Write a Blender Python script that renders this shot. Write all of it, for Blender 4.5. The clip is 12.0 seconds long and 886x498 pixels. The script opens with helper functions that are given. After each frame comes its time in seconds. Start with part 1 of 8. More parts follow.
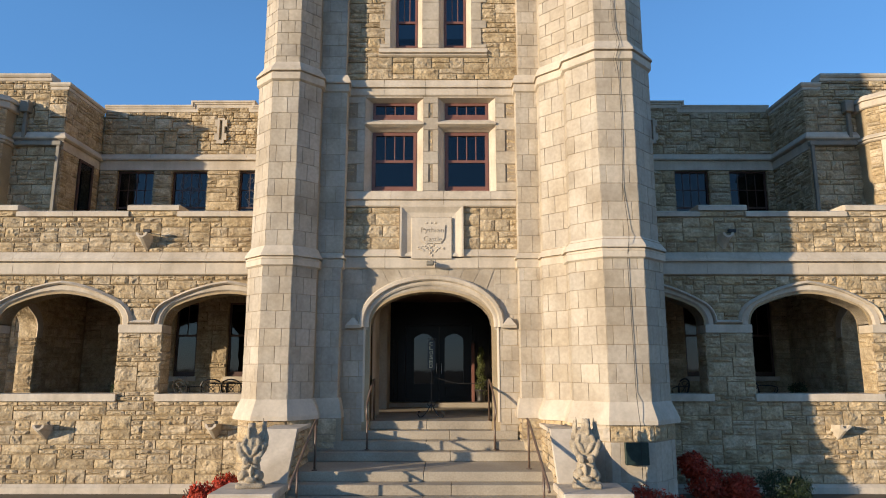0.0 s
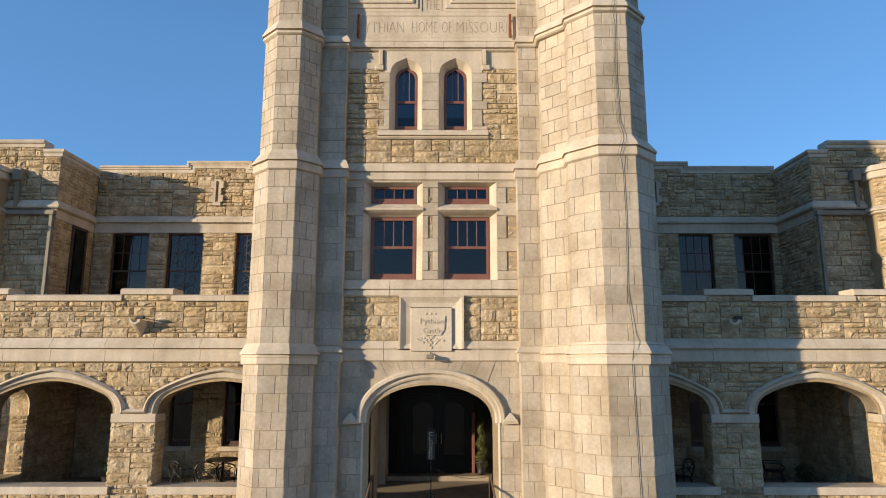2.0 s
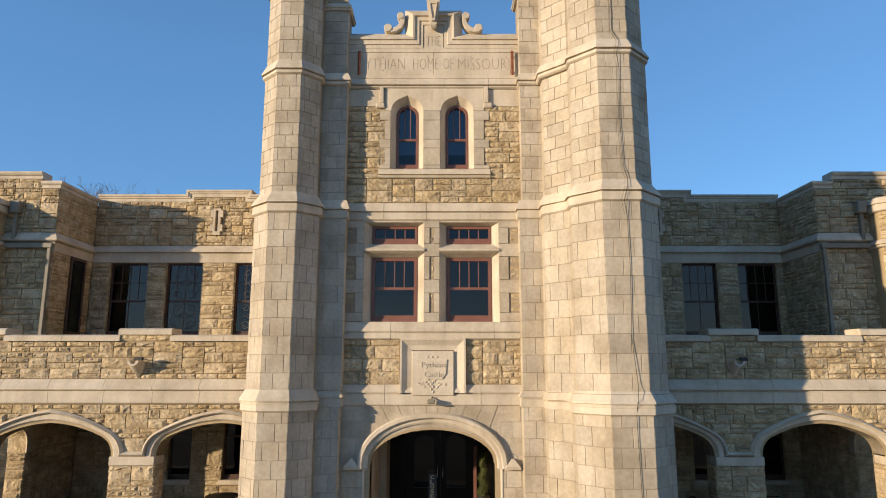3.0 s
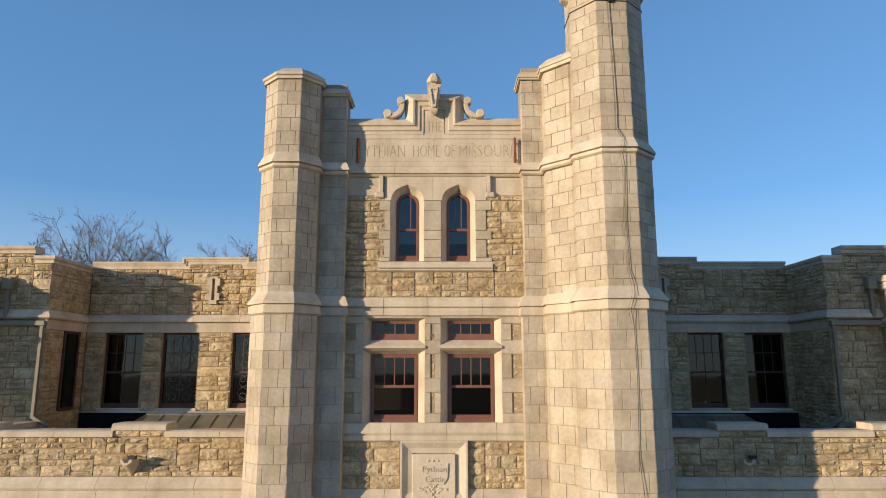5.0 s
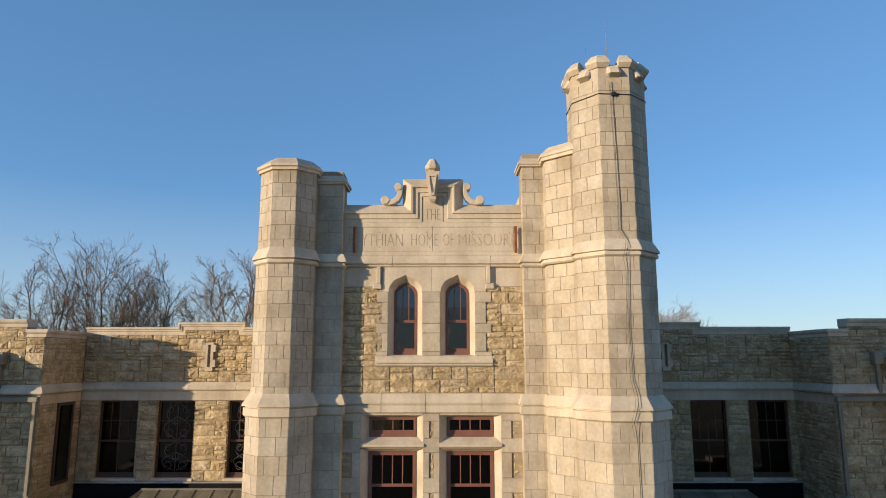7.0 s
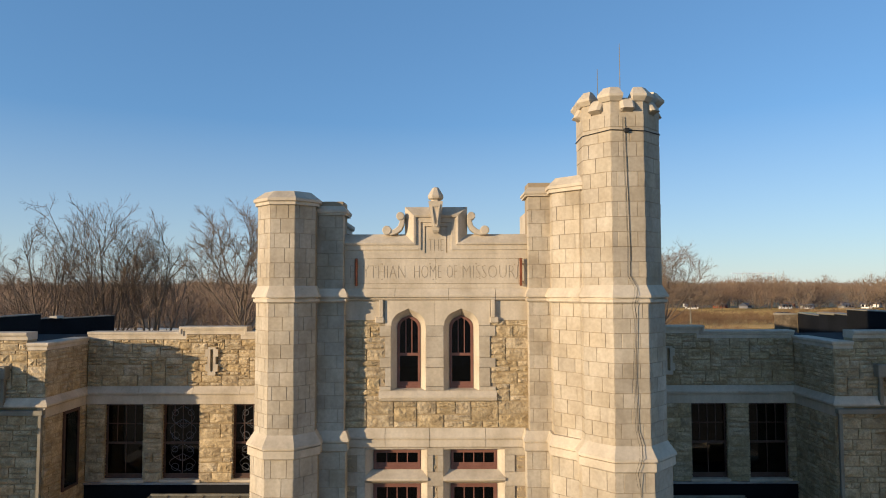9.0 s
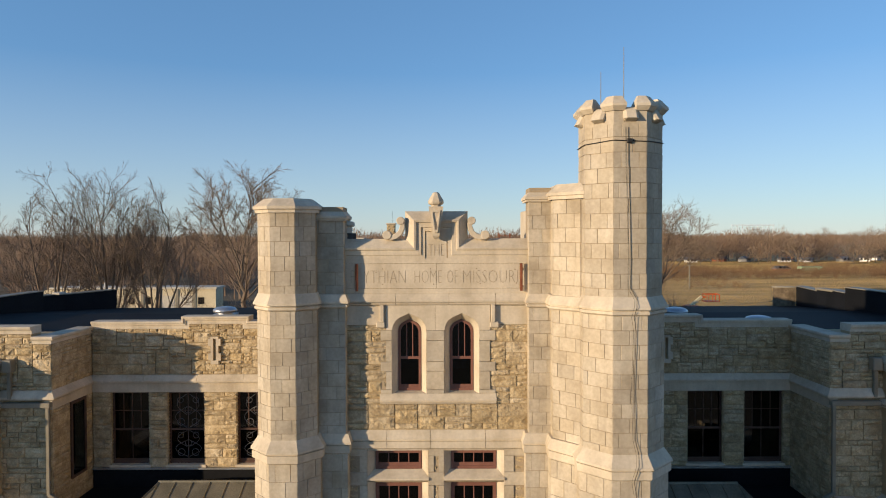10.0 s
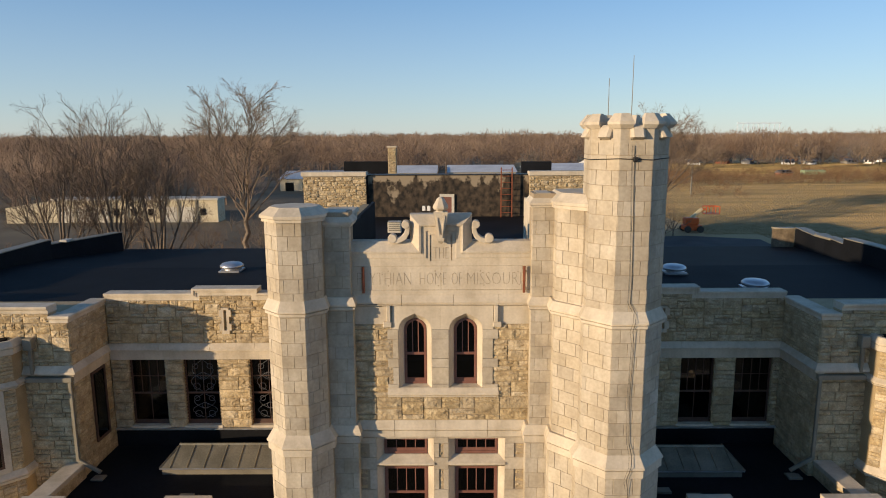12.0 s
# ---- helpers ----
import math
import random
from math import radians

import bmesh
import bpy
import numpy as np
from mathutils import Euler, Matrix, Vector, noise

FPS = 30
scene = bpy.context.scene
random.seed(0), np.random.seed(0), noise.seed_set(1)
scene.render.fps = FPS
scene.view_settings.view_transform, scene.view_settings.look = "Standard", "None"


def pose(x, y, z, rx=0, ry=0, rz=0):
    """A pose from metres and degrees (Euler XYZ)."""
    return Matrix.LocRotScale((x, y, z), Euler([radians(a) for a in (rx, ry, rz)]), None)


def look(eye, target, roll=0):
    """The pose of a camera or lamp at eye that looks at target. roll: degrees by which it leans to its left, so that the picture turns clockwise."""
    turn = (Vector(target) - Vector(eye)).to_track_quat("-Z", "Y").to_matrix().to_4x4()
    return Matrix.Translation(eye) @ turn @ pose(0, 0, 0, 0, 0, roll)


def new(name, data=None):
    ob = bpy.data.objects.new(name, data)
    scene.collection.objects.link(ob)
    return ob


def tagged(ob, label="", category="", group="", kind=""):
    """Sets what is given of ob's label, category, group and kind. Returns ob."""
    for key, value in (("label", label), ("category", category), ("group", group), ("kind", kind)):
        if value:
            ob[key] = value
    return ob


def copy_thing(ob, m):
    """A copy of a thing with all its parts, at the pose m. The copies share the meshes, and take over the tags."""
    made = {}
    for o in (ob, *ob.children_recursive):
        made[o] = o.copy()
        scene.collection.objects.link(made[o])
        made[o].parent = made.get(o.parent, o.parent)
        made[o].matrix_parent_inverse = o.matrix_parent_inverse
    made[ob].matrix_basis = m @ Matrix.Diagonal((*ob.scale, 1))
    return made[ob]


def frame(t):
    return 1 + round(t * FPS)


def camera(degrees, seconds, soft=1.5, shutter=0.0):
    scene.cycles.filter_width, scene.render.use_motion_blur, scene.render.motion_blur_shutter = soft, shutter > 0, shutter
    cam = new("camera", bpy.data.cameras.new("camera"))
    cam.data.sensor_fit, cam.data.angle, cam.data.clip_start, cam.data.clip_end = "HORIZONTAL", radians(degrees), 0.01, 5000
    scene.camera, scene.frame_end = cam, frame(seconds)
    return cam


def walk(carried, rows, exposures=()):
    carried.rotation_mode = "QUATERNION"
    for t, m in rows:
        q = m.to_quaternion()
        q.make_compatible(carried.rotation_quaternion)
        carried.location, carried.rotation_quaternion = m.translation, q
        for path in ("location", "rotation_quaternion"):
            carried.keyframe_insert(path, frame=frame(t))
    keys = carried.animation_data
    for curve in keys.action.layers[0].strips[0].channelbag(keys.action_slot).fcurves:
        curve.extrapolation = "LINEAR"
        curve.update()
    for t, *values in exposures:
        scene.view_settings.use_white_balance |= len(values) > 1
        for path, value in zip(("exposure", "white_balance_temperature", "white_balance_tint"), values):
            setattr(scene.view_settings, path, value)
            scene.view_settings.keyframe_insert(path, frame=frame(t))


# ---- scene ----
cam = camera(68.2, 12.0, soft=1.05)
METRES, EYE, TILT, LEAN, TURN = 13.3, 2.5, 10.2, 0.0, 0.0
ROWS = [
    (0.0, 0.0, 0.0, 0.0, -0.0, -0.0, 0.0),
    (0.5, -0.0011, 0.005, 0.0391, -0.0, -0.03, -0.0),
    (1.0, 0.0001, 0.0119, 0.0782, 0.02, -0.01, -0.03),
    (1.5, 0.0012, 0.0185, 0.1142, 0.03, 0.03, -0.05),
    (2.0, -0.0002, 0.0255, 0.1506, -0.01, 0.04, -0.05),
    (2.5, -0.0015, 0.032, 0.1864, -0.0, 0.04, -0.02),
    (3.0, -0.0017, 0.038, 0.2193, 0.05, 0.09, -0.02),
    (5.0, -0.0031, 0.0672, 0.3799, 0.08, 0.06, 0.03),
    (5.5, -0.0018, 0.0746, 0.4239, 0.09, 0.04, 0.04),
    (6.0, -0.001, 0.0797, 0.4635, 0.08, 0.06, 0.05),
    (6.5, -0.0003, 0.0858, 0.5061, 0.09, -0.1, 0.06),
    (7.0, -0.0006, 0.0928, 0.5485, 0.1, -0.64, 0.07),
    (7.5, -0.0007, 0.0988, 0.5923, 0.1, -1.58, 0.09),
    (9.5, -0.0074, 0.1428, 0.7654, 0.08, -9.18, 0.18),
    (10.0, -0.0067, 0.149, 0.8094, 0.08, -11.27, 0.21),
    (10.5, -0.0075, 0.1567, 0.8534, 0.09, -13.36, 0.24),
    (11.0, -0.0091, 0.1638, 0.8974, 0.1, -15.46, 0.27),
    (11.5, -0.0103, 0.1713, 0.94, 0.12, -17.7, 0.28),
    (12.0, -0.0127, 0.1797, 0.9822, 0.11, -20.15, 0.3),
]
PATH = [(t, pose(0, 0, EYE, TILT, LEAN, TURN) @ pose(METRES * x, METRES * y, METRES * z, 90 + pitch, roll, yaw)) for t, x, y, z, yaw, pitch, roll in ROWS]
walk(cam, PATH, exposures=[(0.0, 0.72, 6200, 10), (3.0, 0.65, 6600, 10), (7.5, 0.53, 6850, 10), (12.0, 0.50, 7150, 11)])

# ---- daylight: low winter sun from the front left ----
SUN_EL, SUN_AZ = 9.0, 58.0
world = bpy.data.worlds.new("sky")
scene.world = world
world.use_nodes = True
wn = world.node_tree
sky = wn.nodes.new("ShaderNodeTexSky")
sky.sky_type = "NISHITA"
sky.sun_disc = False
sky.sun_elevation = radians(SUN_EL)
sky.sun_rotation = radians(180 + SUN_AZ)
sky.altitude = 1500
sky.air_density = 1.0
sky.dust_density = 0.1
sky.ozone_density = 3.5
wn.nodes["Background"].inputs["Strength"].default_value = 0.15
haze = wn.nodes.new("ShaderNodeMix")  # thin blue winter haze over the whole sky
haze.data_type = "RGBA"
haze.inputs[7].default_value = (0.57, 1.58, 3.24, 1)
wn.links.new(sky.outputs[0], haze.inputs[6])
low = wn.nodes.new("ShaderNodeMix")  # paler air towards the horizon
low.data_type = "RGBA"
low.inputs[7].default_value = (2.95, 3.2, 3.25, 1)
coord, axes, fade = wn.nodes.new("ShaderNodeTexCoord"), wn.nodes.new("ShaderNodeSeparateXYZ"), wn.nodes.new("ShaderNodeMapRange")
for i, v in enumerate((0.0, 0.24, 0.45, 0.0)):
    fade.inputs[i + 1].default_value = v
wn.links.new(coord.outputs["Generated"], axes.inputs[0])
thin = wn.nodes.new("ShaderNodeMapRange")  # the haze thins out overhead
for i, v in enumerate((0.44, 0.78, 0.42, 0.0)):
    thin.inputs[i + 1].default_value = v
wn.links.new(axes.outputs["Z"], thin.inputs[0])
wn.links.new(thin.outputs[0], haze.inputs[0])
wn.links.new(axes.outputs["Z"], fade.inputs[0])
wn.links.new(fade.outputs[0], low.inputs[0])
wn.links.new(haze.outputs[2], low.inputs[6])
wn.links.new(low.outputs[2], wn.nodes["Background"].inputs["Color"])
sun_data = bpy.data.lights.new("sun", "SUN")
sun_data.energy = 4.0
sun_data.angle = radians(0.6)
sun_data.color = (1.0, 0.80, 0.56)
sun = new("sun", sun_data)
_a, _e = radians(SUN_AZ), radians(SUN_EL)
sun.matrix_world = look((0, 0, 60), (math.sin(_a) * math.cos(_e), math.cos(_a) * math.cos(_e), 60 - math.sin(_e)))

# ---- materials ----
def nodes_of(name):
    m = bpy.data.materials.new(name)
    m.use_nodes = True
    nt = m.node_tree
    return m, nt, nt.nodes["Principled BSDF"]


def surface(name, colours, scale=3.0, fine=40.0, rough=0.8, bump=0.2, bump_scale=None, metal=0.0, per_object=0.0, per_island=0.0, stain=0.25, streak=0.0, dist=0.02, spec=0.3, stretch=None):
    """A weathered surface: a large mottling between two or three colours, fine grain, dark stains, and relief."""
    m, nt, b = nodes_of(name)
    N, L = nt.nodes.new, nt.links.new
    geo = N("ShaderNodeNewGeometry")
    big = N("ShaderNodeTexNoise")
    big.inputs["Scale"].default_value, big.inputs["Detail"].default_value = scale, 5
    if stretch:
        drawn = N("ShaderNodeMapping")
        drawn.inputs["Scale"].default_value = stretch
        L(geo.outputs["Position"], drawn.inputs[0])
        L(drawn.outputs[0], big.inputs["Vector"])
    else:
        L(geo.outputs["Position"], big.inputs["Vector"])
    ramp = N("ShaderNodeValToRGB")
    cr = ramp.color_ramp
    cr.elements[0].position, cr.elements[1].position = 0.3, 0.7
    cr.elements[0].color, cr.elements[1].color = (*colours[0], 1), (*colours[-1], 1)
    if len(colours) > 2:
        e = cr.elements.new(0.5)
        e.color = (*colours[1], 1)
    L(big.outputs["Fac"], ramp.inputs["Fac"])
    col = ramp.outputs["Color"]
    grain = N("ShaderNodeTexNoise")
    grain.inputs["Scale"].default_value, grain.inputs["Detail"].default_value = fine, 6
    L(geo.outputs["Position"], grain.inputs["Vector"])

    def shade(col, fac, lo, hi):
        mr = N("ShaderNodeMapRange")
        mr.inputs[1].default_value, mr.inputs[2].default_value = 0.25, 0.75
        mr.inputs[3].default_value, mr.inputs[4].default_value = lo, hi
        L(fac, mr.inputs[0])
        mx = N("ShaderNodeVectorMath")
        mx.operation = "SCALE"
        L(col, mx.inputs[0])
        L(mr.outputs[0], mx.inputs["Scale"])
        return mx.outputs[0]
    col = shade(col, grain.outputs["Fac"], 1 - stain * 0.6, 1 + stain * 0.4)
    if streak:
        st = N("ShaderNodeTexNoise")
        st.inputs["Scale"].default_value, st.inputs["Detail"].default_value = 1.0, 4
        mp = N("ShaderNodeMapping")
        mp.inputs["Scale"].default_value = (5, 5, 0.6)
        L(geo.outputs["Position"], mp.inputs[0])
        L(mp.outputs[0], st.inputs["Vector"])
        col = shade(col, st.outputs["Fac"], 1 - streak, 1 + streak * 0.5)
    if per_object:
        oi = N("ShaderNodeObjectInfo")
        hs = N("ShaderNodeHueSaturation")
        mr = N("ShaderNodeMapRange")
        mr.inputs[3].default_value, mr.inputs[4].default_value = 1 - per_object, 1 + per_object
        L(oi.outputs["Random"], mr.inputs[0])
        L(mr.outputs[0], hs.inputs["Value"])
        wh = N("ShaderNodeTexWhiteNoise")
        wh.noise_dimensions = "1D"
        L(oi.outputs["Random"], wh.inputs["W"])
        ms = N("ShaderNodeMapRange")
        ms.inputs[3].default_value, ms.inputs[4].default_value = 0.9, 1.08
        L(wh.outputs["Value"], ms.inputs[0])
        L(ms.outputs[0], hs.inputs["Saturation"])
        L(col, hs.inputs["Color"])
        col = hs.outputs["Color"]
    if per_island:
        mr = N("ShaderNodeMapRange")
        mr.inputs[3].default_value, mr.inputs[4].default_value = 1 - per_island, 1 + per_island
        L(geo.outputs["Random Per Island"], mr.inputs[0])
        mx = N("ShaderNodeVectorMath")
        mx.operation = "SCALE"
        L(col, mx.inputs[0])
        L(mr.outputs[0], mx.inputs["Scale"])
        col = mx.outputs[0]
    L(col, b.inputs["Base Color"])
    b.inputs["Roughness"].default_value = rough
    b.inputs["Metallic"].default_value = metal
    b.inputs["Specular IOR Level"].default_value = spec
    if bump:
        bn = N("ShaderNodeTexNoise")
        bn.inputs["Scale"].default_value, bn.inputs["Detail"].default_value = bump_scale or fine, 8
        L(geo.outputs["Position"], bn.inputs["Vector"])
        bp = N("ShaderNodeBump")
        bp.inputs["Strength"].default_value, bp.inputs["Distance"].default_value = bump, dist
        L(bn.outputs["Fac"], bp.inputs["Height"])
        L(bp.outputs[0], b.inputs["Normal"])
    return m


ASHLAR = surface("dressed limestone", [(0.365, 0.305, 0.225), (0.45, 0.385, 0.295), (0.505, 0.445, 0.355)], 1.4, 14, 0.9, 0.25, 22, per_object=0.095, stain=0.24, streak=0.12, dist=0.006)
ASHLARJ = surface("dressed limestone rest", [(0.365, 0.305, 0.225), (0.45, 0.385, 0.295), (0.505, 0.445, 0.355)], 1.4, 14, 0.9, 0.25, 22, per_island=0.095, stain=0.24, streak=0.12, dist=0.006)
TRIM = surface("carved limestone trim", [(0.455, 0.385, 0.29), (0.555, 0.48, 0.375), (0.615, 0.54, 0.43)], 1.3, 18, 0.9, 0.2, 25, stain=0.14, streak=0.16, dist=0.006)
ROCK = surface("rock-faced limestone", [(0.335, 0.25, 0.145), (0.455, 0.354, 0.218), (0.56, 0.452, 0.296)], 4.0, 20, 0.95, 0.65, 14, per_object=0.13, stain=0.5, dist=0.055)
ROCKJ = surface("rock-faced limestone small", [(0.335, 0.25, 0.145), (0.455, 0.354, 0.218), (0.56, 0.452, 0.296)], 4.0, 20, 0.95, 0.65, 14, per_island=0.13, stain=0.5, dist=0.055)
MORTAR = surface("lime mortar", [(0.33, 0.25, 0.145), (0.43, 0.335, 0.205)], 2.0, 60, 0.95, 0.4, 50, stain=0.3)
JOINT = surface("grey pointing", [(0.30, 0.235, 0.16), (0.38, 0.31, 0.22)], 2.0, 60, 0.95, 0.3, 50, stain=0.3)
STEP = surface("worn stone step", [(0.30, 0.255, 0.19), (0.43, 0.37, 0.28)], 1.2, 30, 0.75, 0.2, 40, stain=0.3, dist=0.005)
STATUE = surface("weathered cast stone", [(0.27, 0.222, 0.158), (0.47, 0.395, 0.285)], 6.0, 40, 0.9, 0.4, 40, stain=0.5, dist=0.01)
PAINT = surface("red-brown painted wood", [(0.17, 0.075, 0.056), (0.225, 0.105, 0.08)], 3.0, 60, 0.5, 0.1, 60, stain=0.2, dist=0.003)
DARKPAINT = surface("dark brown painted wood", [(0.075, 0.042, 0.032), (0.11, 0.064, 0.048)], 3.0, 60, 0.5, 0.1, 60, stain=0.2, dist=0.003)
BLACKWOOD = surface("black lacquered wood", [(0.005, 0.0045, 0.0045), (0.009, 0.008, 0.007)], 2.0, 40, 0.3, 0.05, 60, stain=0.2, dist=0.002, spec=0.2)
IRON = surface("black wrought iron", [(0.012, 0.012, 0.012), (0.03, 0.026, 0.022)], 4.0, 60, 0.5, 0.2, 60, stain=0.3, dist=0.003, spec=0.5)
BRONZE = surface("brown handrail paint", [(0.10, 0.065, 0.045), (0.15, 0.10, 0.07)], 5.0, 60, 0.4, 0.1, 60, stain=0.2, dist=0.002, spec=0.5)
RUST = surface("rusted iron", [(0.16, 0.05, 0.025), (0.26, 0.085, 0.045)], 8.0, 60, 0.85, 0.3, 60, stain=0.4, dist=0.004)
MEMBRANE = surface("black roof membrane", [(0.006, 0.0068, 0.0085), (0.0125, 0.0135, 0.0165)], 0.5, 12, 0.75, 0.15, 8, stain=0.5, dist=0.01, spec=0.12)
SEAM = surface("weathered standing-seam metal", [(0.16, 0.145, 0.105), (0.28, 0.255, 0.19)], 1.5, 25, 0.45, 0.1, 20, metal=0.4, stain=0.4, dist=0.004)
ZINC = surface("galvanised sheet", [(0.45, 0.46, 0.48), (0.62, 0.63, 0.65)], 2.0, 30, 0.35, 0.05, 30, metal=0.8, stain=0.2, dist=0.003)
GREYMETAL = surface("painted grey gutter", [(0.19, 0.17, 0.13), (0.26, 0.235, 0.185)], 2.0, 30, 0.5, 0.05, 30, stain=0.2, dist=0.003)
# the dimness of the rooms is put into this plaster's colour
INNER = surface("plaster darkened as dim rooms", [(0.16, 0.13, 0.10), (0.22, 0.19, 0.15)], 1.0, 20, 0.9, 0, stain=0.2)
CREAM = surface("cream painted block", [(0.50, 0.42, 0.28), (0.61, 0.53, 0.38)], 0.3, 4, 0.8, 0, stain=0.3)
WHITE = surface("white paint", [(0.72, 0.70, 0.66), (0.80, 0.79, 0.76)], 0.5, 5, 0.6, 0, stain=0.15)
# stone colour darkened to stand for the shade in cut letters
LETTER = surface("letters darkened as if incised", [(0.315, 0.26, 0.185), (0.385, 0.32, 0.24)], 4, 40, 0.9, 0, stain=0.3)
SIGNGOLD = surface("pale gold paint", [(0.62, 0.52, 0.30), (0.72, 0.62, 0.40)], 5, 40, 0.5, 0)
CABLE = surface("black cable sheath", [(0.012, 0.012, 0.013), (0.02, 0.02, 0.02)], 5, 40, 0.6, 0)
ORANGE = surface("orange machine paint", [(0.62, 0.10, 0.02), (0.72, 0.13, 0.03)], 2, 10, 0.4, 0, stain=0.2)
BARK = surface("grey-brown bark", [(0.12, 0.092, 0.068), (0.21, 0.163, 0.123)], 2.0, 15, 0.95, 0.3, 15, stain=0.4)
RUSTSTONE = surface("stained brown plaster", [(0.10, 0.075, 0.05), (0.24, 0.19, 0.13)], 1.2, 8, 0.9, 0.2, 8, stain=0.6)
TWIG = surface("bare twigs", [(0.15, 0.108, 0.078), (0.225, 0.167, 0.122)], 0.4, 5, 0.95, 0, stain=0.3)
WOODS = surface("bare winter woods", [(0.125, 0.085, 0.063), (0.215, 0.15, 0.11), (0.33, 0.24, 0.175)], 0.06, 0.4, 0.95, 0, per_island=0.12, stain=0.4)
EDGETREES = surface("tan bare field-edge trees", [(0.15, 0.095, 0.062), (0.23, 0.155, 0.105), (0.34, 0.25, 0.17)], 0.07, 1, 0.95, 0, per_island=0.35, stain=0.3)
DOORCREAM = surface("faded cream door paint", [(0.46, 0.42, 0.35), (0.58, 0.54, 0.46)], 0.5, 5, 0.7, 0, stain=0.2)
TARP = surface("pale green tarpaulin", [(0.20, 0.26, 0.15), (0.28, 0.34, 0.21)], 0.5, 5, 0.7, 0, stain=0.2)
PALEROOF = surface("pale weathered sheet roof", [(0.46, 0.47, 0.49), (0.60, 0.61, 0.62)], 0.2, 3, 0.8, 0, stain=0.3)
REDLEAF = surface("scarlet leaves", [(0.28, 0.022, 0.010), (0.47, 0.058, 0.022)], 6.0, 40, 0.6, 0, per_island=0.4, stain=0.3)
STRAW = surface("straw-coloured winter grass", [(0.15, 0.125, 0.06), (0.27, 0.195, 0.092), (0.40, 0.285, 0.14)], 0.16, 1, 0.95, 0, per_island=0.1, stain=0.25, stretch=(0.18, 1.0, 1.0))
GREENLEAF = surface("dark evergreen leaves", [(0.018, 0.03, 0.010), (0.04, 0.06, 0.02)], 6.0, 40, 0.6, 0, per_island=0.35, stain=0.3)
TOPIARY = surface("olive topiary leaves", [(0.06, 0.08, 0.02), (0.12, 0.13, 0.04)], 6.0, 40, 0.6, 0, per_island=0.35, stain=0.3)
BRUSH = surface("dry brush", [(0.14, 0.078, 0.042), (0.25, 0.152, 0.082)], 0.1, 2, 0.95, 0, per_island=0.35, stain=0.3)
SHINGLE = surface("grey shingles", [(0.14, 0.14, 0.15), (0.22, 0.22, 0.23)], 0.5, 4, 0.9, 0, per_object=0.25)
SIDING = surface("painted siding", [(0.30, 0.29, 0.27), (0.42, 0.40, 0.37)], 0.2, 4, 0.8, 0, per_object=0.3)
BRICKRED = surface("faded red brick", [(0.28, 0.10, 0.06), (0.36, 0.14, 0.09)], 0.3, 4, 0.9, 0, per_object=0.2)
PLAQUE = surface("verdigris plaque", [(0.02, 0.035, 0.03), (0.04, 0.06, 0.05)], 6, 40, 0.45, 0.1, 40, metal=0.4)
LEAD = surface("dull lead cames", [(0.08, 0.085, 0.095), (0.14, 0.145, 0.155)], 4, 40, 0.5, 0, stain=0.2)
# air haze put into the far structure's colour
HAZE = surface("haze-tinted steel", [(0.56, 0.66, 0.74), (0.60, 0.70, 0.78)], 0.1, 1, 0.9, 0)


def glass_material(name, tint, gain):
    m, nt, b = nodes_of(name)
    N, L = nt.nodes.new, nt.links.new
    out = nt.nodes["Material Output"]
    tr, gl, mx, fr = N("ShaderNodeBsdfTransparent"), N("ShaderNodeBsdfGlossy"), N("ShaderNodeMixShader"), N("ShaderNodeFresnel")
    tr.inputs[0].default_value = (*tint, 1)
    gl.inputs["Roughness"].default_value = 0.03
    fr.inputs["IOR"].default_value = gain
    ns, bp = N("ShaderNodeTexNoise"), N("ShaderNodeBump")
    ns.inputs["Scale"].default_value = 2.5
    bp.inputs["Strength"].default_value, bp.inputs["Distance"].default_value = 0.08, 0.02
    L(ns.outputs["Fac"], bp.inputs["Height"])
    L(bp.outputs[0], gl.inputs["Normal"])
    L(fr.outputs[0], mx.inputs[0])
    L(tr.outputs[0], mx.inputs[1])
    L(gl.outputs[0], mx.inputs[2])
    L(mx.outputs[0], out.inputs["Surface"])
    return m


# strong dark tint makes the rooms behind the panes look unlit
GLASS = glass_material("window glass", (0.20, 0.215, 0.22), 1.62)


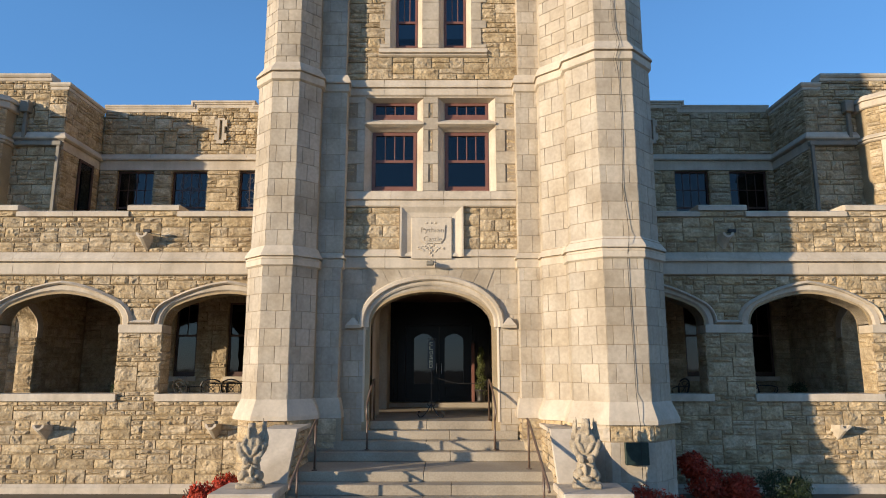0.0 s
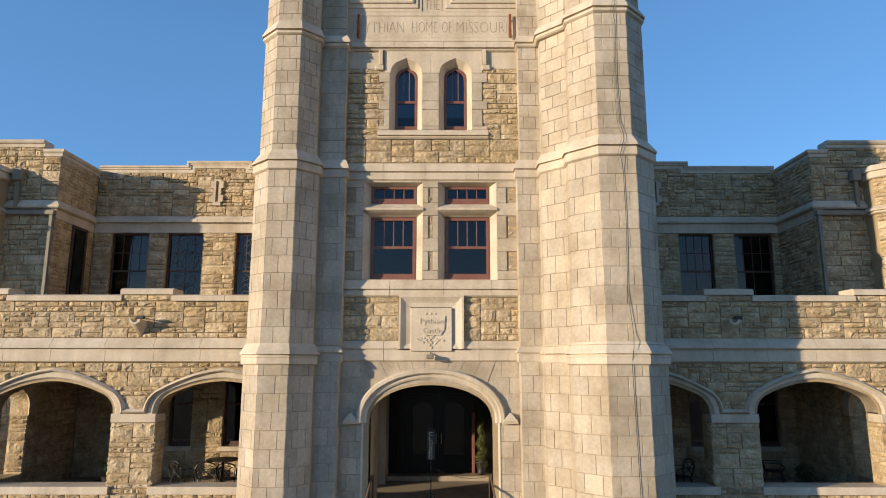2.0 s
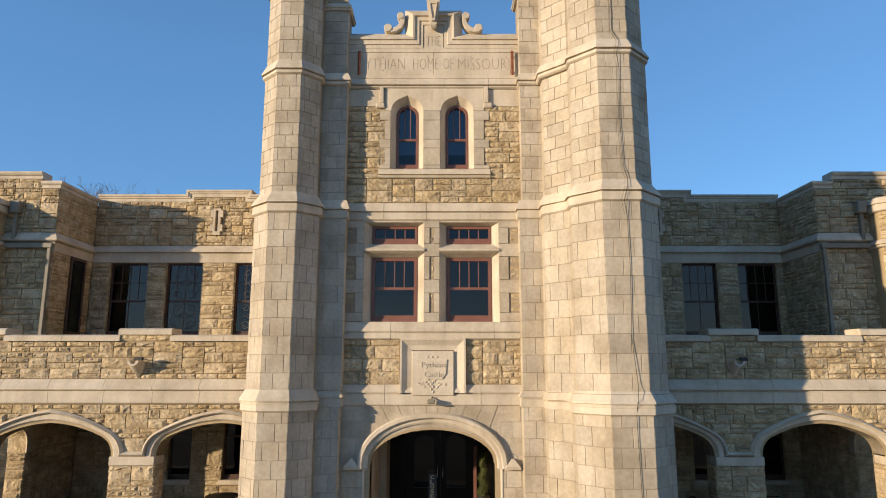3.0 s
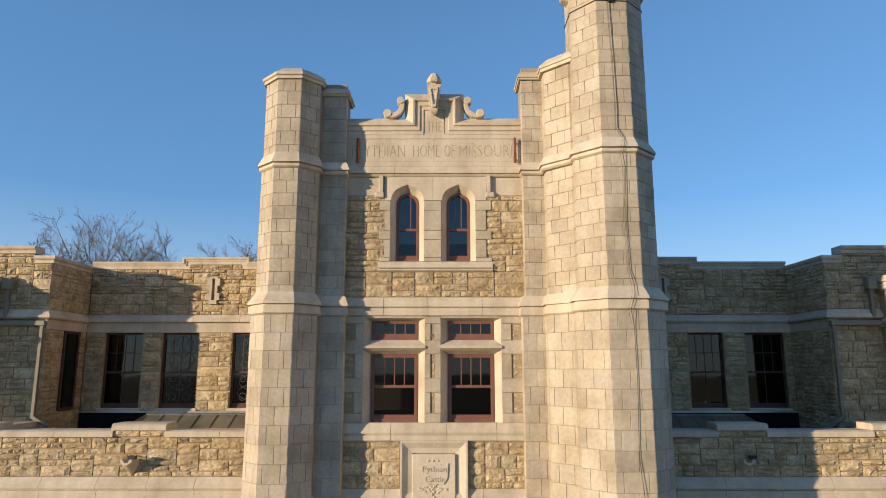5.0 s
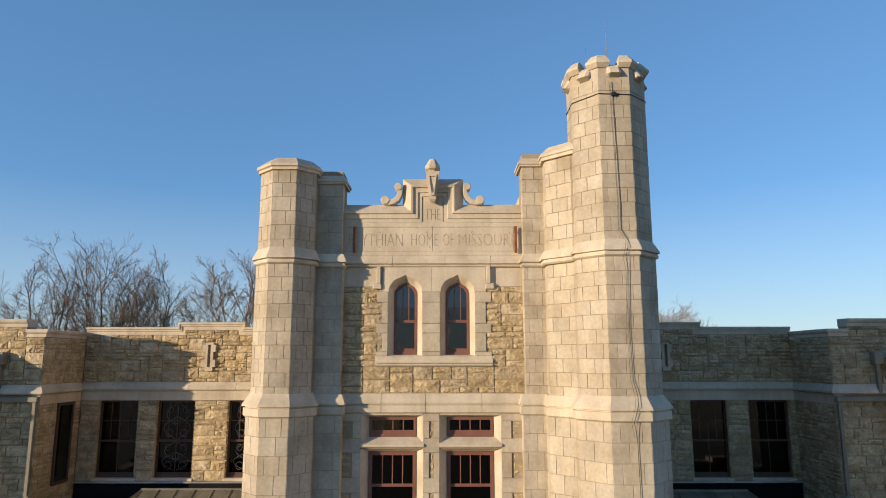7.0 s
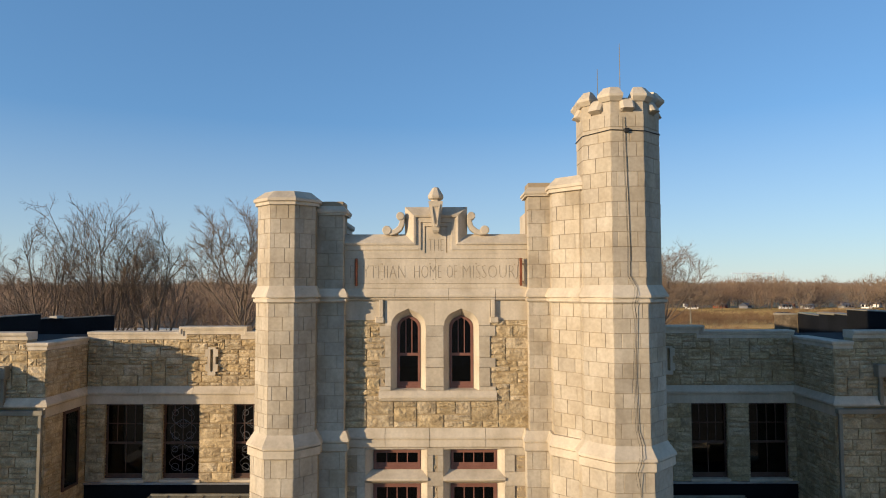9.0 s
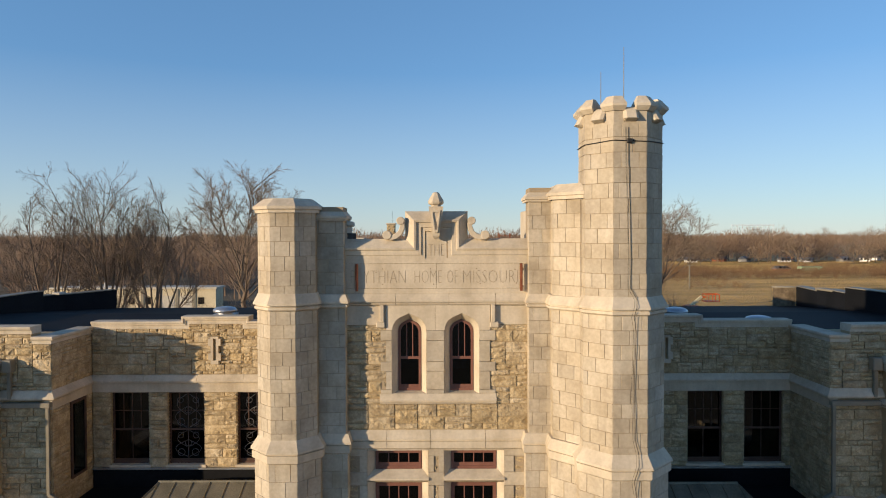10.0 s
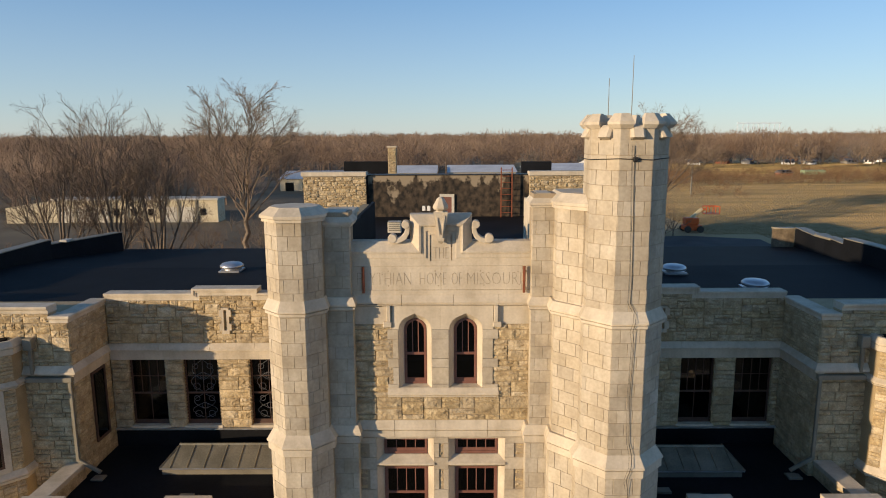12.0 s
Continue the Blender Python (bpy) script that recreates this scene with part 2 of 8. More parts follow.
def parged():
    """A tarred wall whose old plaster has flaked into hard-edged pale patches, most of them near the top."""
    m, nt, b = nodes_of("dark stained parged wall")
    N, L = nt.nodes.new, nt.links.new
    geo = N("ShaderNodeNewGeometry")
    n1, n2, mp, sx = N("ShaderNodeTexNoise"), N("ShaderNodeTexNoise"), N("ShaderNodeMapping"), N("ShaderNodeSeparateXYZ")
    mp.inputs["Scale"].default_value = (1.0, 1.0, 0.75)
    L(geo.outputs["Position"], mp.inputs[0])
    L(mp.outputs[0], n1.inputs["Vector"])
    L(mp.outputs[0], n2.inputs["Vector"])
    n1.inputs["Scale"].default_value, n1.inputs["Detail"].default_value, n1.inputs["Roughness"].default_value = 0.62, 9, 0.62
    n2.inputs["Scale"].default_value, n2.inputs["Detail"].default_value = 3.2, 8
    L(geo.outputs["Position"], sx.inputs[0])
    mr = N("ShaderNodeMapRange")
    for i, v in enumerate((11.7, 13.15, -0.05, 0.17)):
        mr.inputs[i + 1].default_value = v
    L(sx.outputs["Z"], mr.inputs[0])
    ad = N("ShaderNodeMath")
    L(n1.outputs["Fac"], ad.inputs[0])
    L(mr.outputs[0], ad.inputs[1])
    r1, r2, mx = N("ShaderNodeValToRGB"), N("ShaderNodeValToRGB"), N("ShaderNodeMix")
    r1.color_ramp.elements[0].position, r1.color_ramp.elements[1].position = 0.615, 0.665
    L(ad.outputs[0], r1.inputs[0])
    r2.color_ramp.elements[0].position, r2.color_ramp.elements[1].position = 0.36, 0.76
    r2.color_ramp.elements[0].color, r2.color_ramp.elements[1].color = (0.009, 0.007, 0.005, 1), (0.10, 0.07, 0.045, 1)
    L(n2.outputs["Fac"], r2.inputs[0])
    mx.data_type = "RGBA"
    mx.inputs[7].default_value = (0.27, 0.215, 0.15, 1)
    L(r1.outputs[0], mx.inputs[0])
    L(r2.outputs[0], mx.inputs[6])
    L(mx.outputs[2], b.inputs["Base Color"])
    b.inputs["Roughness"].default_value = 0.9
    bp = N("ShaderNodeBump")
    bp.inputs["Strength"].default_value, bp.inputs["Distance"].default_value = 0.6, 0.02
    L(ad.outputs[0], bp.inputs["Height"])
    L(bp.outputs[0], b.inputs["Normal"])
    return m


PLASTER = parged()


def ground_material():
    m, nt, b = nodes_of("winter grass and litter")
    N, L = nt.nodes.new, nt.links.new
    geo = N("ShaderNodeNewGeometry")
    out = None
    cols = [((0.08, 0.06, 0.034), (0.16, 0.12, 0.07), 0.06), ((0.30, 0.21, 0.10), (0.42, 0.31, 0.155), 0.02)]
    ends = []
    for a, c, s in cols:
        n = N("ShaderNodeTexNoise")
        n.inputs["Scale"].default_value, n.inputs["Detail"].default_value = s, 10
        L(geo.outputs["Position"], n.inputs["Vector"])
        r = N("ShaderNodeValToRGB")
        r.color_ramp.elements[0].position, r.color_ramp.elements[1].position = 0.35, 0.65
        r.color_ramp.elements[0].color, r.color_ramp.elements[1].color = (*a, 1), (*c, 1)
        L(n.outputs["Fac"], r.inputs[0])
        ends.append(r.outputs[0])
    sx = N("ShaderNodeSeparateXYZ")
    wob = N("ShaderNodeTexNoise")
    wob.inputs["Scale"].default_value = 0.03
    L(geo.outputs["Position"], wob.inputs["Vector"])
    ad = N("ShaderNodeVectorMath")
    ad.operation = "SCALE"
    ad.inputs["Scale"].default_value = 60
    L(wob.outputs["Color"], ad.inputs[0])
    sm = N("ShaderNodeVectorMath")
    L(geo.outputs["Position"], sm.inputs[0])
    L(ad.outputs[0], sm.inputs[1])
    L(sm.outputs[0], sx.inputs[0])
    mr = N("ShaderNodeMapRange")
    mr.inputs[1].default_value, mr.inputs[2].default_value = 62, 72
    L(sx.outputs["X"], mr.inputs[0])
    mx = N("ShaderNodeMix")
    mx.data_type = "RGBA"
    L(mr.outputs[0], mx.inputs[0])
    L(ends[0], mx.inputs[6])
    L(ends[1], mx.inputs[7])
    L(mx.outputs[2], b.inputs["Base Color"])
    b.inputs["Roughness"].default_value = 0.95
    bn, bp = N("ShaderNodeTexNoise"), N("ShaderNodeBump")
    bn.inputs["Scale"].default_value, bn.inputs["Detail"].default_value = 0.5, 8
    bp.inputs["Strength"].default_value, bp.inputs["Distance"].default_value = 0.3, 0.08
    L(geo.outputs["Position"], bn.inputs["Vector"])
    L(bn.outputs["Fac"], bp.inputs["Height"])
    L(bp.outputs[0], b.inputs["Normal"])
    return m


GROUND = ground_material()
ASPHALT = surface("worn asphalt", [(0.045, 0.045, 0.048), (0.07, 0.07, 0.07)], 0.3, 20, 0.9, 0.1, 30)

# ---- builders ----
def part(name, geom, material, parent=None, label="", smooth=False):
    """Links a bmesh (or a mesh) as one object, under a thing or part."""
    if isinstance(geom, bmesh.types.BMesh):
        bmesh.ops.recalc_face_normals(geom, faces=geom.faces)
        me = bpy.data.meshes.new(name)
        geom.to_mesh(me)
        geom.free()
    else:
        me = geom
    if material and not me.materials:
        me.materials.append(material)
    if smooth:
        for p in me.polygons:
            p.use_smooth = True
    ob = new(name, me)
    if parent:
        ob.parent = parent
        up, m = parent, Matrix()
        while up:
            m = up.matrix_basis if up.parent is None else m
            up = up.parent
        ob.matrix_parent_inverse = m.inverted() if parent.parent is None else Matrix()
    if label:
        ob["label"] = label
    return ob


def thing(name, at, label, category, group="", kind=""):
    ob = new(name)
    ob.location = at
    ob.matrix_basis = Matrix.Translation(at)
    return tagged(ob, label, category, group, kind)


def add_box(bm, x0, x1, y0, y1, z0, z1, bevel=0.0, m=None):
    got = bmesh.ops.create_cube(bm, size=1.0)["verts"]
    bmesh.ops.scale(bm, vec=(x1 - x0, y1 - y0, z1 - z0), verts=got)
    bmesh.ops.translate(bm, vec=((x0 + x1) / 2, (y0 + y1) / 2, (z0 + z1) / 2), verts=got)
    if bevel:
        edges = list({e for v in got for e in v.link_edges})
        got = list({v for f in bmesh.ops.bevel(bm, geom=edges, offset=bevel, segments=1, affect="EDGES")["faces"] for v in f.verts} | {v for v in got if v.is_valid})
    if m:
        bmesh.ops.transform(bm, matrix=m, verts=got)
    return bm


def box(x0, x1, y0, y1, z0, z1, bevel=0.0, m=None):
    return add_box(bmesh.new(), x0, x1, y0, y1, z0, z1, bevel, m)


def add_loft(bm, rings, closed=True, caps=True):
    """Skins rings of points of equal count."""
    vs = [[bm.verts.new(p) for p in ring] for ring in rings]
    n = len(vs[0])
    for a, b in zip(vs, vs[1:]):
        for i in range(n if closed else n - 1):
            j = (i + 1) % n
            bm.faces.new((a[i], a[j], b[j], b[i]))
    if caps:
        bm.faces.new(vs[0])
        bm.faces.new(vs[-1])
    return bm


def loft(rings, closed=True, caps=True):
    return add_loft(bmesh.new(), rings, closed, caps)


def octagon(c, ap, z, turn=0.0):
    r = ap / math.cos(math.pi / 8)
    return [(c[0] + r * math.sin(math.pi / 8 + k * math.pi / 4 + turn), c[1] - r * math.cos(math.pi / 8 + k * math.pi / 4 + turn), z) for k in range(8)]


def offset_path(path, closed):
    """Mitred normals: to the right of the way along the path."""
    n, out = len(path), []
    for i in range(n):
        dirs = []
        for a, b in ((i - 1, i), (i, i + 1)):
            if not closed and (a < 0 or b >= n):
                continue
            p, q = path[a % n], path[b % n]
            d = Vector((q[0] - p[0], q[1] - p[1]))
            if d.length > 1e-7:
                dirs.append(d.normalized())
        nm = [Vector((d.y, -d.x)) for d in dirs]
        s = sum(nm, Vector((0, 0)))
        s.normalize()
        out.append(s / max(0.35, s.dot(nm[0])))
    return out


def add_sweep(bm, path, profile, closed=False, plane="xy"):
    """Sweeps a closed profile of (out, height) along a path in plan, out to the right of the way;
    plane xz: the path is (x, z), out to the left of the way, and the second number is y; yz likewise, with x."""
    nm = offset_path(path, closed)
    rings = []
    for (px, py), n in zip(path, nm):
        ring = []
        for o, h in profile:
            if plane == "xy":
                ring.append((px + n.x * o, py + n.y * o, h))
            elif plane == "xz":
                ring.append((px - n.x * o, h, py - n.y * o))
            else:
                ring.append((h, px - n.x * o, py - n.y * o))
        rings.append(ring)
    if closed:
        rings.append(rings[0])
    vs = [[bm.verts.new(p) for p in r] for r in (rings[:-1] if closed else rings)]
    if closed:
        vs.append(vs[0])
    k = len(profile)
    for a, b in zip(vs, vs[1:]):
        for i in range(k):
            j = (i + 1) % k
            bm.faces.new((a[i], a[j], b[j], b[i]))
    if not closed:
        bm.faces.new(vs[0])
        bm.faces.new(vs[-1])
    return bm


def sweep(path, profile, closed=False, plane="xy"):
    return add_sweep(bmesh.new(), path, profile, closed, plane)


def plate(outline, holes, d0, d1, axis="y", bevel=0.0):
    """A flat slab with holes: outline and holes as (u, z), thick from d0 to d1 along the axis (z: a level slab, as (x, y))."""
    cu = bpy.data.curves.new("plate", "CURVE")
    cu.dimensions, cu.fill_mode = "2D", "BOTH"
    cu.extrude = abs(d1 - d0) / 2 - bevel
    cu.bevel_depth, cu.bevel_resolution, cu.offset = bevel, 0, -bevel
    for pts in (outline, *holes):
        sp = cu.splines.new("POLY")
        sp.points.add(len(pts) - 1)
        for p, (u, v) in zip(sp.points, pts):
            p.co = (u, v, 0, 1)
        sp.use_cyclic_u = True
    ob = bpy.data.objects.new("plate", cu)
    me = bpy.data.meshes.new_from_object(ob)
    bm = bmesh.new()
    bm.from_mesh(me)
    bpy.data.objects.remove(ob)
    bpy.data.curves.remove(cu)
    bpy.data.meshes.remove(me)
    for f in bm.faces:
        f.smooth = False
    mid = (d0 + d1) / 2
    for v in bm.verts:
        u, w, d = v.co
        v.co = (u, mid + d, w) if axis == "y" else (mid + d, u, w) if axis == "x" else (u, w, mid + d)
    bmesh.ops.remove_doubles(bm, verts=bm.verts, dist=1e-5)
    return bm


def rect(x0, x1, z0, z1):
    return [(x0, z0), (x1, z0), (x1, z1), (x0, z1)]


def tudor(x0, x1, z0, zs, za, n=7, r=0.42, bow=0.035):
    """Outline of an opening with a four-centred head: from the lower left up, over and down."""
    xm = (x0 + x1) / 2
    half = []
    for i in range(n + 1):
        a = math.radians(62) * i / n
        half.append((x0 + r * (1 - math.cos(a)), zs + r * math.sin(a)))
    px, pz = half[-1]
    cxm, cz = (px + xm) / 2, (pz + za) / 2
    sag = bow * (xm - px)
    for i in range(1, n + 1):
        t = i / n
        half.append((px + (xm - px) * t, pz + (za - pz) * t + 4 * sag * t * (1 - t) * 1.6))
    right = [(2 * xm - x, z) for x, z in reversed(half[:-1])]
    return [(x0, z0)] + half + right + [(x1, z0)]


def oval(x0, x1, z0, zs, za, n=18, power=2.0):
    """Outline of an opening with a half-oval head: from the lower left up, over and down."""
    xm, hw = (x0 + x1) / 2, (x1 - x0) / 2
    head = [(xm - hw * math.cos(math.pi * i / n), zs + (za - zs) * math.sin(math.pi * i / n) ** (2 / power)) for i in range(n + 1)]
    return [(x0, z0)] + head + [(x1, z0)]


def tube(points, radius, sides=6):
    """A bent round bar through points."""
    bm = bmesh.new()
    pts = [Vector(p) for p in points]
    rings = []
    for i, p in enumerate(pts):
        d = (pts[min(i + 1, len(pts) - 1)] - pts[max(i - 1, 0)]).normalized()
        a = d.cross(Vector((0, 0, 1)) if abs(d.z) < 0.9 else Vector((1, 0, 0))).normalized()
        b = d.cross(a)
        rad = radius[i] if isinstance(radius, (list, tuple)) else radius
        rings.append([p + rad * (math.cos(2 * math.pi * k / sides) * a + math.sin(2 * math.pi * k / sides) * b) for k in range(sides)])
    return add_loft(bm, rings)


def lathe(profile, at, sides=16, bm=None):
    bm = bm or bmesh.new()
    return add_loft(bm, [[(at[0] + r * math.cos(2 * math.pi * k / sides), at[1] + r * math.sin(2 * math.pi * k / sides), at[2] + z) for k in range(sides)] for r, z in profile])


def ball(bm, at, size, m=None, seg=10):
    got = bmesh.ops.create_uvsphere(bm, u_segments=seg, v_segments=max(5, seg * 2 // 3), radius=1.0)["verts"]
    mat = Matrix.Translation(at) @ (m or Matrix()) @ Matrix.Diagonal((*size, 1))
    bmesh.ops.transform(bm, matrix=mat, verts=got)


def lettering(text, at, height, width, material, parent, depth=0.006, name="lettering", label="", thin=-0.02):
    """A line of raised letters facing the front, scaled to a width, from its lower left."""
    cu = bpy.data.curves.new("letters", "FONT")
    cu.body, cu.extrude, cu.resolution_u, cu.offset = text, 0.5, 2, thin
    ob = bpy.data.objects.new("letters", cu)
    me = bpy.data.meshes.new_from_object(ob)
    bpy.data.objects.remove(ob)
    co = np.array([v.co for v in me.vertices])
    lo, hi = co.min(0), co.max(0)
    for v in me.vertices:
        u = (v.co - Vector(lo))
        v.co = (at[0] + u.x / (hi[0] - lo[0]) * width, at[1] + (0.5 - u.z / (hi[2] - lo[2])) * 2 * depth, at[2] + u.y / (hi[1] - lo[1]) * height)
    return part(name, me, material, parent, label)


def runs(name, x0, x1, y, profile, material, parent, step=1.25, seed=0):
    """A moulding along the front, in lengths with open joints."""
    r = random.Random(seed)
    xs, x = [x0], x0
    while x1 - x > step * 1.5:
        x += step * r.uniform(0.8, 1.25)
        xs.append(x)
    xs.append(x1)
    for i, (a, b) in enumerate(zip(xs, xs[1:])):
        part(name, sweep([(a + (0.004 if i else 0), y), (b - (0.004 if b < x1 else 0), y)], profile), material, parent)


# ---- stones ----
rng = random.Random(7)


def rock_mesh(k):
    """One rock-faced stone, 1 wide and 1 high, broken towards -y by up to 8 cm."""
    r = random.Random(100 + k)
    nu, nz = 6, 5
    us = [0] + sorted(min(0.93, max(0.07, (i + r.uniform(-.25, .25)) / (nu - 1))) for i in range(1, nu - 1)) + [1]
    bulge = r.uniform(0.018, 0.05)
    tilt, lift = r.uniform(-.02, .02), r.uniform(-.015, .02)
    verts, faces = [], []
    for j in range(nz):
        for i, u in enumerate(us):
            edge = i in (0, nu - 1) or j in (0, nz - 1)
            z = j / (nz - 1)
            z = z + (r.uniform(-.05, .05) if 0 < j < nz - 1 else 0)
            y = -0.008 - r.uniform(0, 0.012) if edge else -(bulge + r.uniform(-.018, .022) + tilt * (u - .5) * 2 + lift * (z - .5) * 2)
            if edge:
                u, z = min(1, max(0, u + r.uniform(-.015, .015))), min(1, max(0, z + r.uniform(-.03, .03)))
            verts.append((u, min(y, -0.004), z))
    for j in range(nz - 1):
        for i in range(nu - 1):
            a = j * nu + i
            q = (a, a + 1, a + nu + 1, a + nu)
            faces += [(q[0], q[1], q[2]), (q[0], q[2], q[3])] if r.random() < .5 else [(q[0], q[1], q[3]), (q[1], q[2], q[3])]
    ring = list(range(nu)) + [nu * j + nu - 1 for j in range(1, nz)] + [nu * (nz - 1) + i for i in range(nu - 2, -1, -1)] + [nu * j for j in range(nz - 2, 0, -1)]
    corners = [0, nu - 1, nu * nz - 1, nu * (nz - 1)]
    base = len(verts)
    for i in corners:
        verts.append((verts[i][0], 0.03, verts[i][2]))
    for c in range(4):
        a, b = ring.index(corners[c]), ring.index(corners[(c + 1) % 4])
        path = ring[a:b + 1] if b > a else ring[a:] + [ring[0]]
        faces.append(tuple(reversed(path)) + (base + c, base + (c + 1) % 4))
    me = bpy.data.meshes.new("stone")
    me.from_pydata(verts, [], faces)
    me.materials.append(ROCK)
    return me


def block_mesh(k):
    """One dressed block, 1 wide and 1 high, its face flush at y = 0 with softened arrises."""
    r = random.Random(300 + k)
    c, d = 0.016, 0.005
    t = [r.uniform(-.003, .003) for _ in range(4)]
    v = [(0, .05, 0), (1, .05, 0), (1, .05, 1), (0, .05, 1), (0, d, 0), (1, d, 0), (1, d, 1), (0, d, 1),
         (c, t[0], c), (1 - c, t[1], c), (1 - c, t[2], 1 - c), (c, t[3], 1 - c)]
    f = [(0, 1, 5, 4), (1, 2, 6, 5), (2, 3, 7, 6), (3, 0, 4, 7), (4, 5, 9, 8), (5, 6, 10, 9), (6, 7, 11, 10), (7, 4, 8, 11), (8, 9, 10, 11)]
    me = bpy.data.meshes.new("block")
    me.from_pydata(v, [], f)
    me.materials.append(ASHLAR)
    return me


ROCKS = [rock_mesh(k) for k in range(30)]
BLOCKS = [block_mesh(k) for k in range(6)]
COUNT = {}


def piece(name, me, parent, m):
    """A stone as an object of its own; past 290 on one thing it goes into the joined rest."""
    n = COUNT.setdefault(parent.name, [0, []])
    n[0] += 1
    if n[0] > 310:
        n[1].append((me, m))
        return
    ob = bpy.data.objects.new(name, me)
    scene.collection.objects.link(ob)
    ob.parent = parent
    ob.matrix_parent_inverse = Matrix.Translation(-parent.location)
    ob.matrix_basis = m


def join_rest(parent):
    rest = COUNT.get(parent.name, [0, []])[1]
    if not rest:
        return
    vs, fs = [], []
    mat = rest[0][0].materials[0]
    for me, m in rest:
        k = len(vs)
        vs += [m @ v.co for v in me.vertices]
        fs += [tuple(k + i for i in p.vertices) for p in me.polygons]
    me = bpy.data.meshes.new("masonry")
    me.from_pydata(vs, [], fs)
    part("masonry", me, ROCKJ if mat == ROCK else ASHLARJ, parent)["kind"] = "stuff"


def run(p0, p1):
    """Origin and turn of a wall face seen from the right of the way p0 to p1, and its length."""
    d = Vector((p1[0] - p0[0], p1[1] - p0[1]))
    return Matrix.Translation((p0[0], p0[1], 0)) @ Matrix.Rotation(math.atan2(d.y, d.x), 4, "Z"), d.length


def rubble(parent, p0, p1, z0, z1, free=None, lo=0.15, hi=0.34, wide=(0.26, 0.68), joint=0.022, seed=0, relief=0.85):
    """Rock-faced stones in broken courses over a face, laid on a fine grid, one to three rows high;
    free(za, zb) gives the stretches of u not taken by openings and trim."""
    r = random.Random(seed)
    m, length = run(p0, p1)
    rows = max(1, round((z1 - z0) / (lo * 0.72)))
    cols = max(1, round(length / 0.085))
    ch, cw = (z1 - z0) / rows, length / cols
    spans, taken, ends = [], [], [set() for _ in range(rows)]
    for j in range(rows):
        za = z0 + j * ch
        sp = free(za, za + ch) if free else [(0, length)]
        spans.append(sp)
        taken.append([not any(a - 0.01 <= (i + 0.5) * cw <= b + 0.01 for a, b in sp) for i in range(cols)])
    most = max(1, round(hi / ch))
    least, big = max(1, round(wide[0] / cw)), max(2, round(wide[1] / cw))
    for j in range(rows):
        for i in range(cols):
            if taken[j][i]:
                continue
            room = 0
            while i + room < cols and not taken[j][i + room]:
                room += 1
            h = min(r.choice((1, 1, 1, 2, 2, 3) if most > 2 else (1, 1, 2, 2) if most > 1 else (1,)), rows - j)
            while h > 1 and room * cw < 1.1 * h * ch:
                h -= 1
            short = max(least, math.ceil(1.15 * h * ch / cw))
            k = min(room, r.randint(short, max(short + 1, min(big, round(2.6 * h * ch / cw) + 2))))
            if j and i + k in ends[j - 1] and k + 2 <= room:
                k += 2
            if room - k < least:
                k = room if room <= big + least else room // 2
            n = 1
            while n < h and not any(taken[j + n][i:i + k]):
                n += 1
            for q in range(n):
                taken[j + q][i:i + k] = [True] * k
                ends[j + q].add(i + k)
            ua, ub = i * cw, (i + k) * cw
            for a, b in spans[j]:
                if a - 0.05 <= (ua + ub) / 2 <= b + 0.05:
                    ua = a if abs(ua - a) < cw else max(ua, a)
                    ub = b if abs(ub - b) < cw else min(ub, b)
            if ub - ua < 0.05:
                continue
            g = joint / 2
            me = ROCKS[r.randrange(len(ROCKS))]
            piece("stone", me, parent, m @ Matrix.Translation((ua + g, 0, z0 + j * ch + g)) @ Matrix.Diagonal((ub - ua - 2 * g, relief, n * ch - 2 * g, 1)))


def ashlar(parent, p0, p1, z0, z1, course=0.385, free=None, seed=0, joint=0.008):
    """Dressed blocks in even courses over a face."""
    r = random.Random(seed)
    m, length = run(p0, p1)
    n = max(1, round((z1 - z0) / course))
    h = (z1 - z0) / n
    for i in range(n):
        za, zb = z0 + i * h, z0 + (i + 1) * h
        for ua, ub in (free(za, zb) if free else [(0, length)]):
            w = ub - ua
            if w < 0.03:
                continue
            if w < 0.34:
                ts = [0, 1]
            elif w < 0.85:
                ts = [0, r.uniform(.42, .6), 1] if i % 2 == 0 else [0, r.uniform(.16, .26), r.uniform(.72, .84), 1]
                if w < 0.5 and i % 2:
                    ts = [0, 1]
            else:
                k = round(w / 0.62)
                ts = [0] + [(j + (0.5 if i % 2 else 0.0) + r.uniform(-.08, .08)) / k for j in range(0 if i % 2 else 1, k)] + [1]
            for ta, tb in zip(ts, ts[1:]):
                g = joint / 2
                if (tb - ta) * w > 0.03:
                    piece("block", BLOCKS[r.randrange(6)], parent, m @ Matrix.Translation((ua + ta * w + g, 0, za + g)) @ Matrix.Diagonal(((tb - ta) * w - 2 * g, 1, zb - za - 2 * g, 1)))


def gaps(x0, x1, holes):
    """The stretches of x0..x1 left between holes."""
    out, x = [], x0
    for a, b in sorted(holes):
        if a > x + 0.02:
            out.append((x, min(a, x1)))
        x = max(x, b)
    if x < x1 - 0.02:
        out.append((x, x1))
    return out


def arch_span(outline, za, zb):
    """Width taken by an arch outline between two heights (its widest there)."""
    xs = [x for x, z in outline if za - 0.02 <= z <= zb + 0.02]
    n = len(outline)
    for i in range(n):
        (xa, a), (xb, b) = outline[i], outline[(i + 1) % n]
        for z in (za, (za + zb) / 2):
            if (a - z) * (b - z) < 0:
                xs.append(xa + (xb - xa) * (z - a) / (b - a))
    return (min(xs), max(xs)) if len(xs) > 1 else None

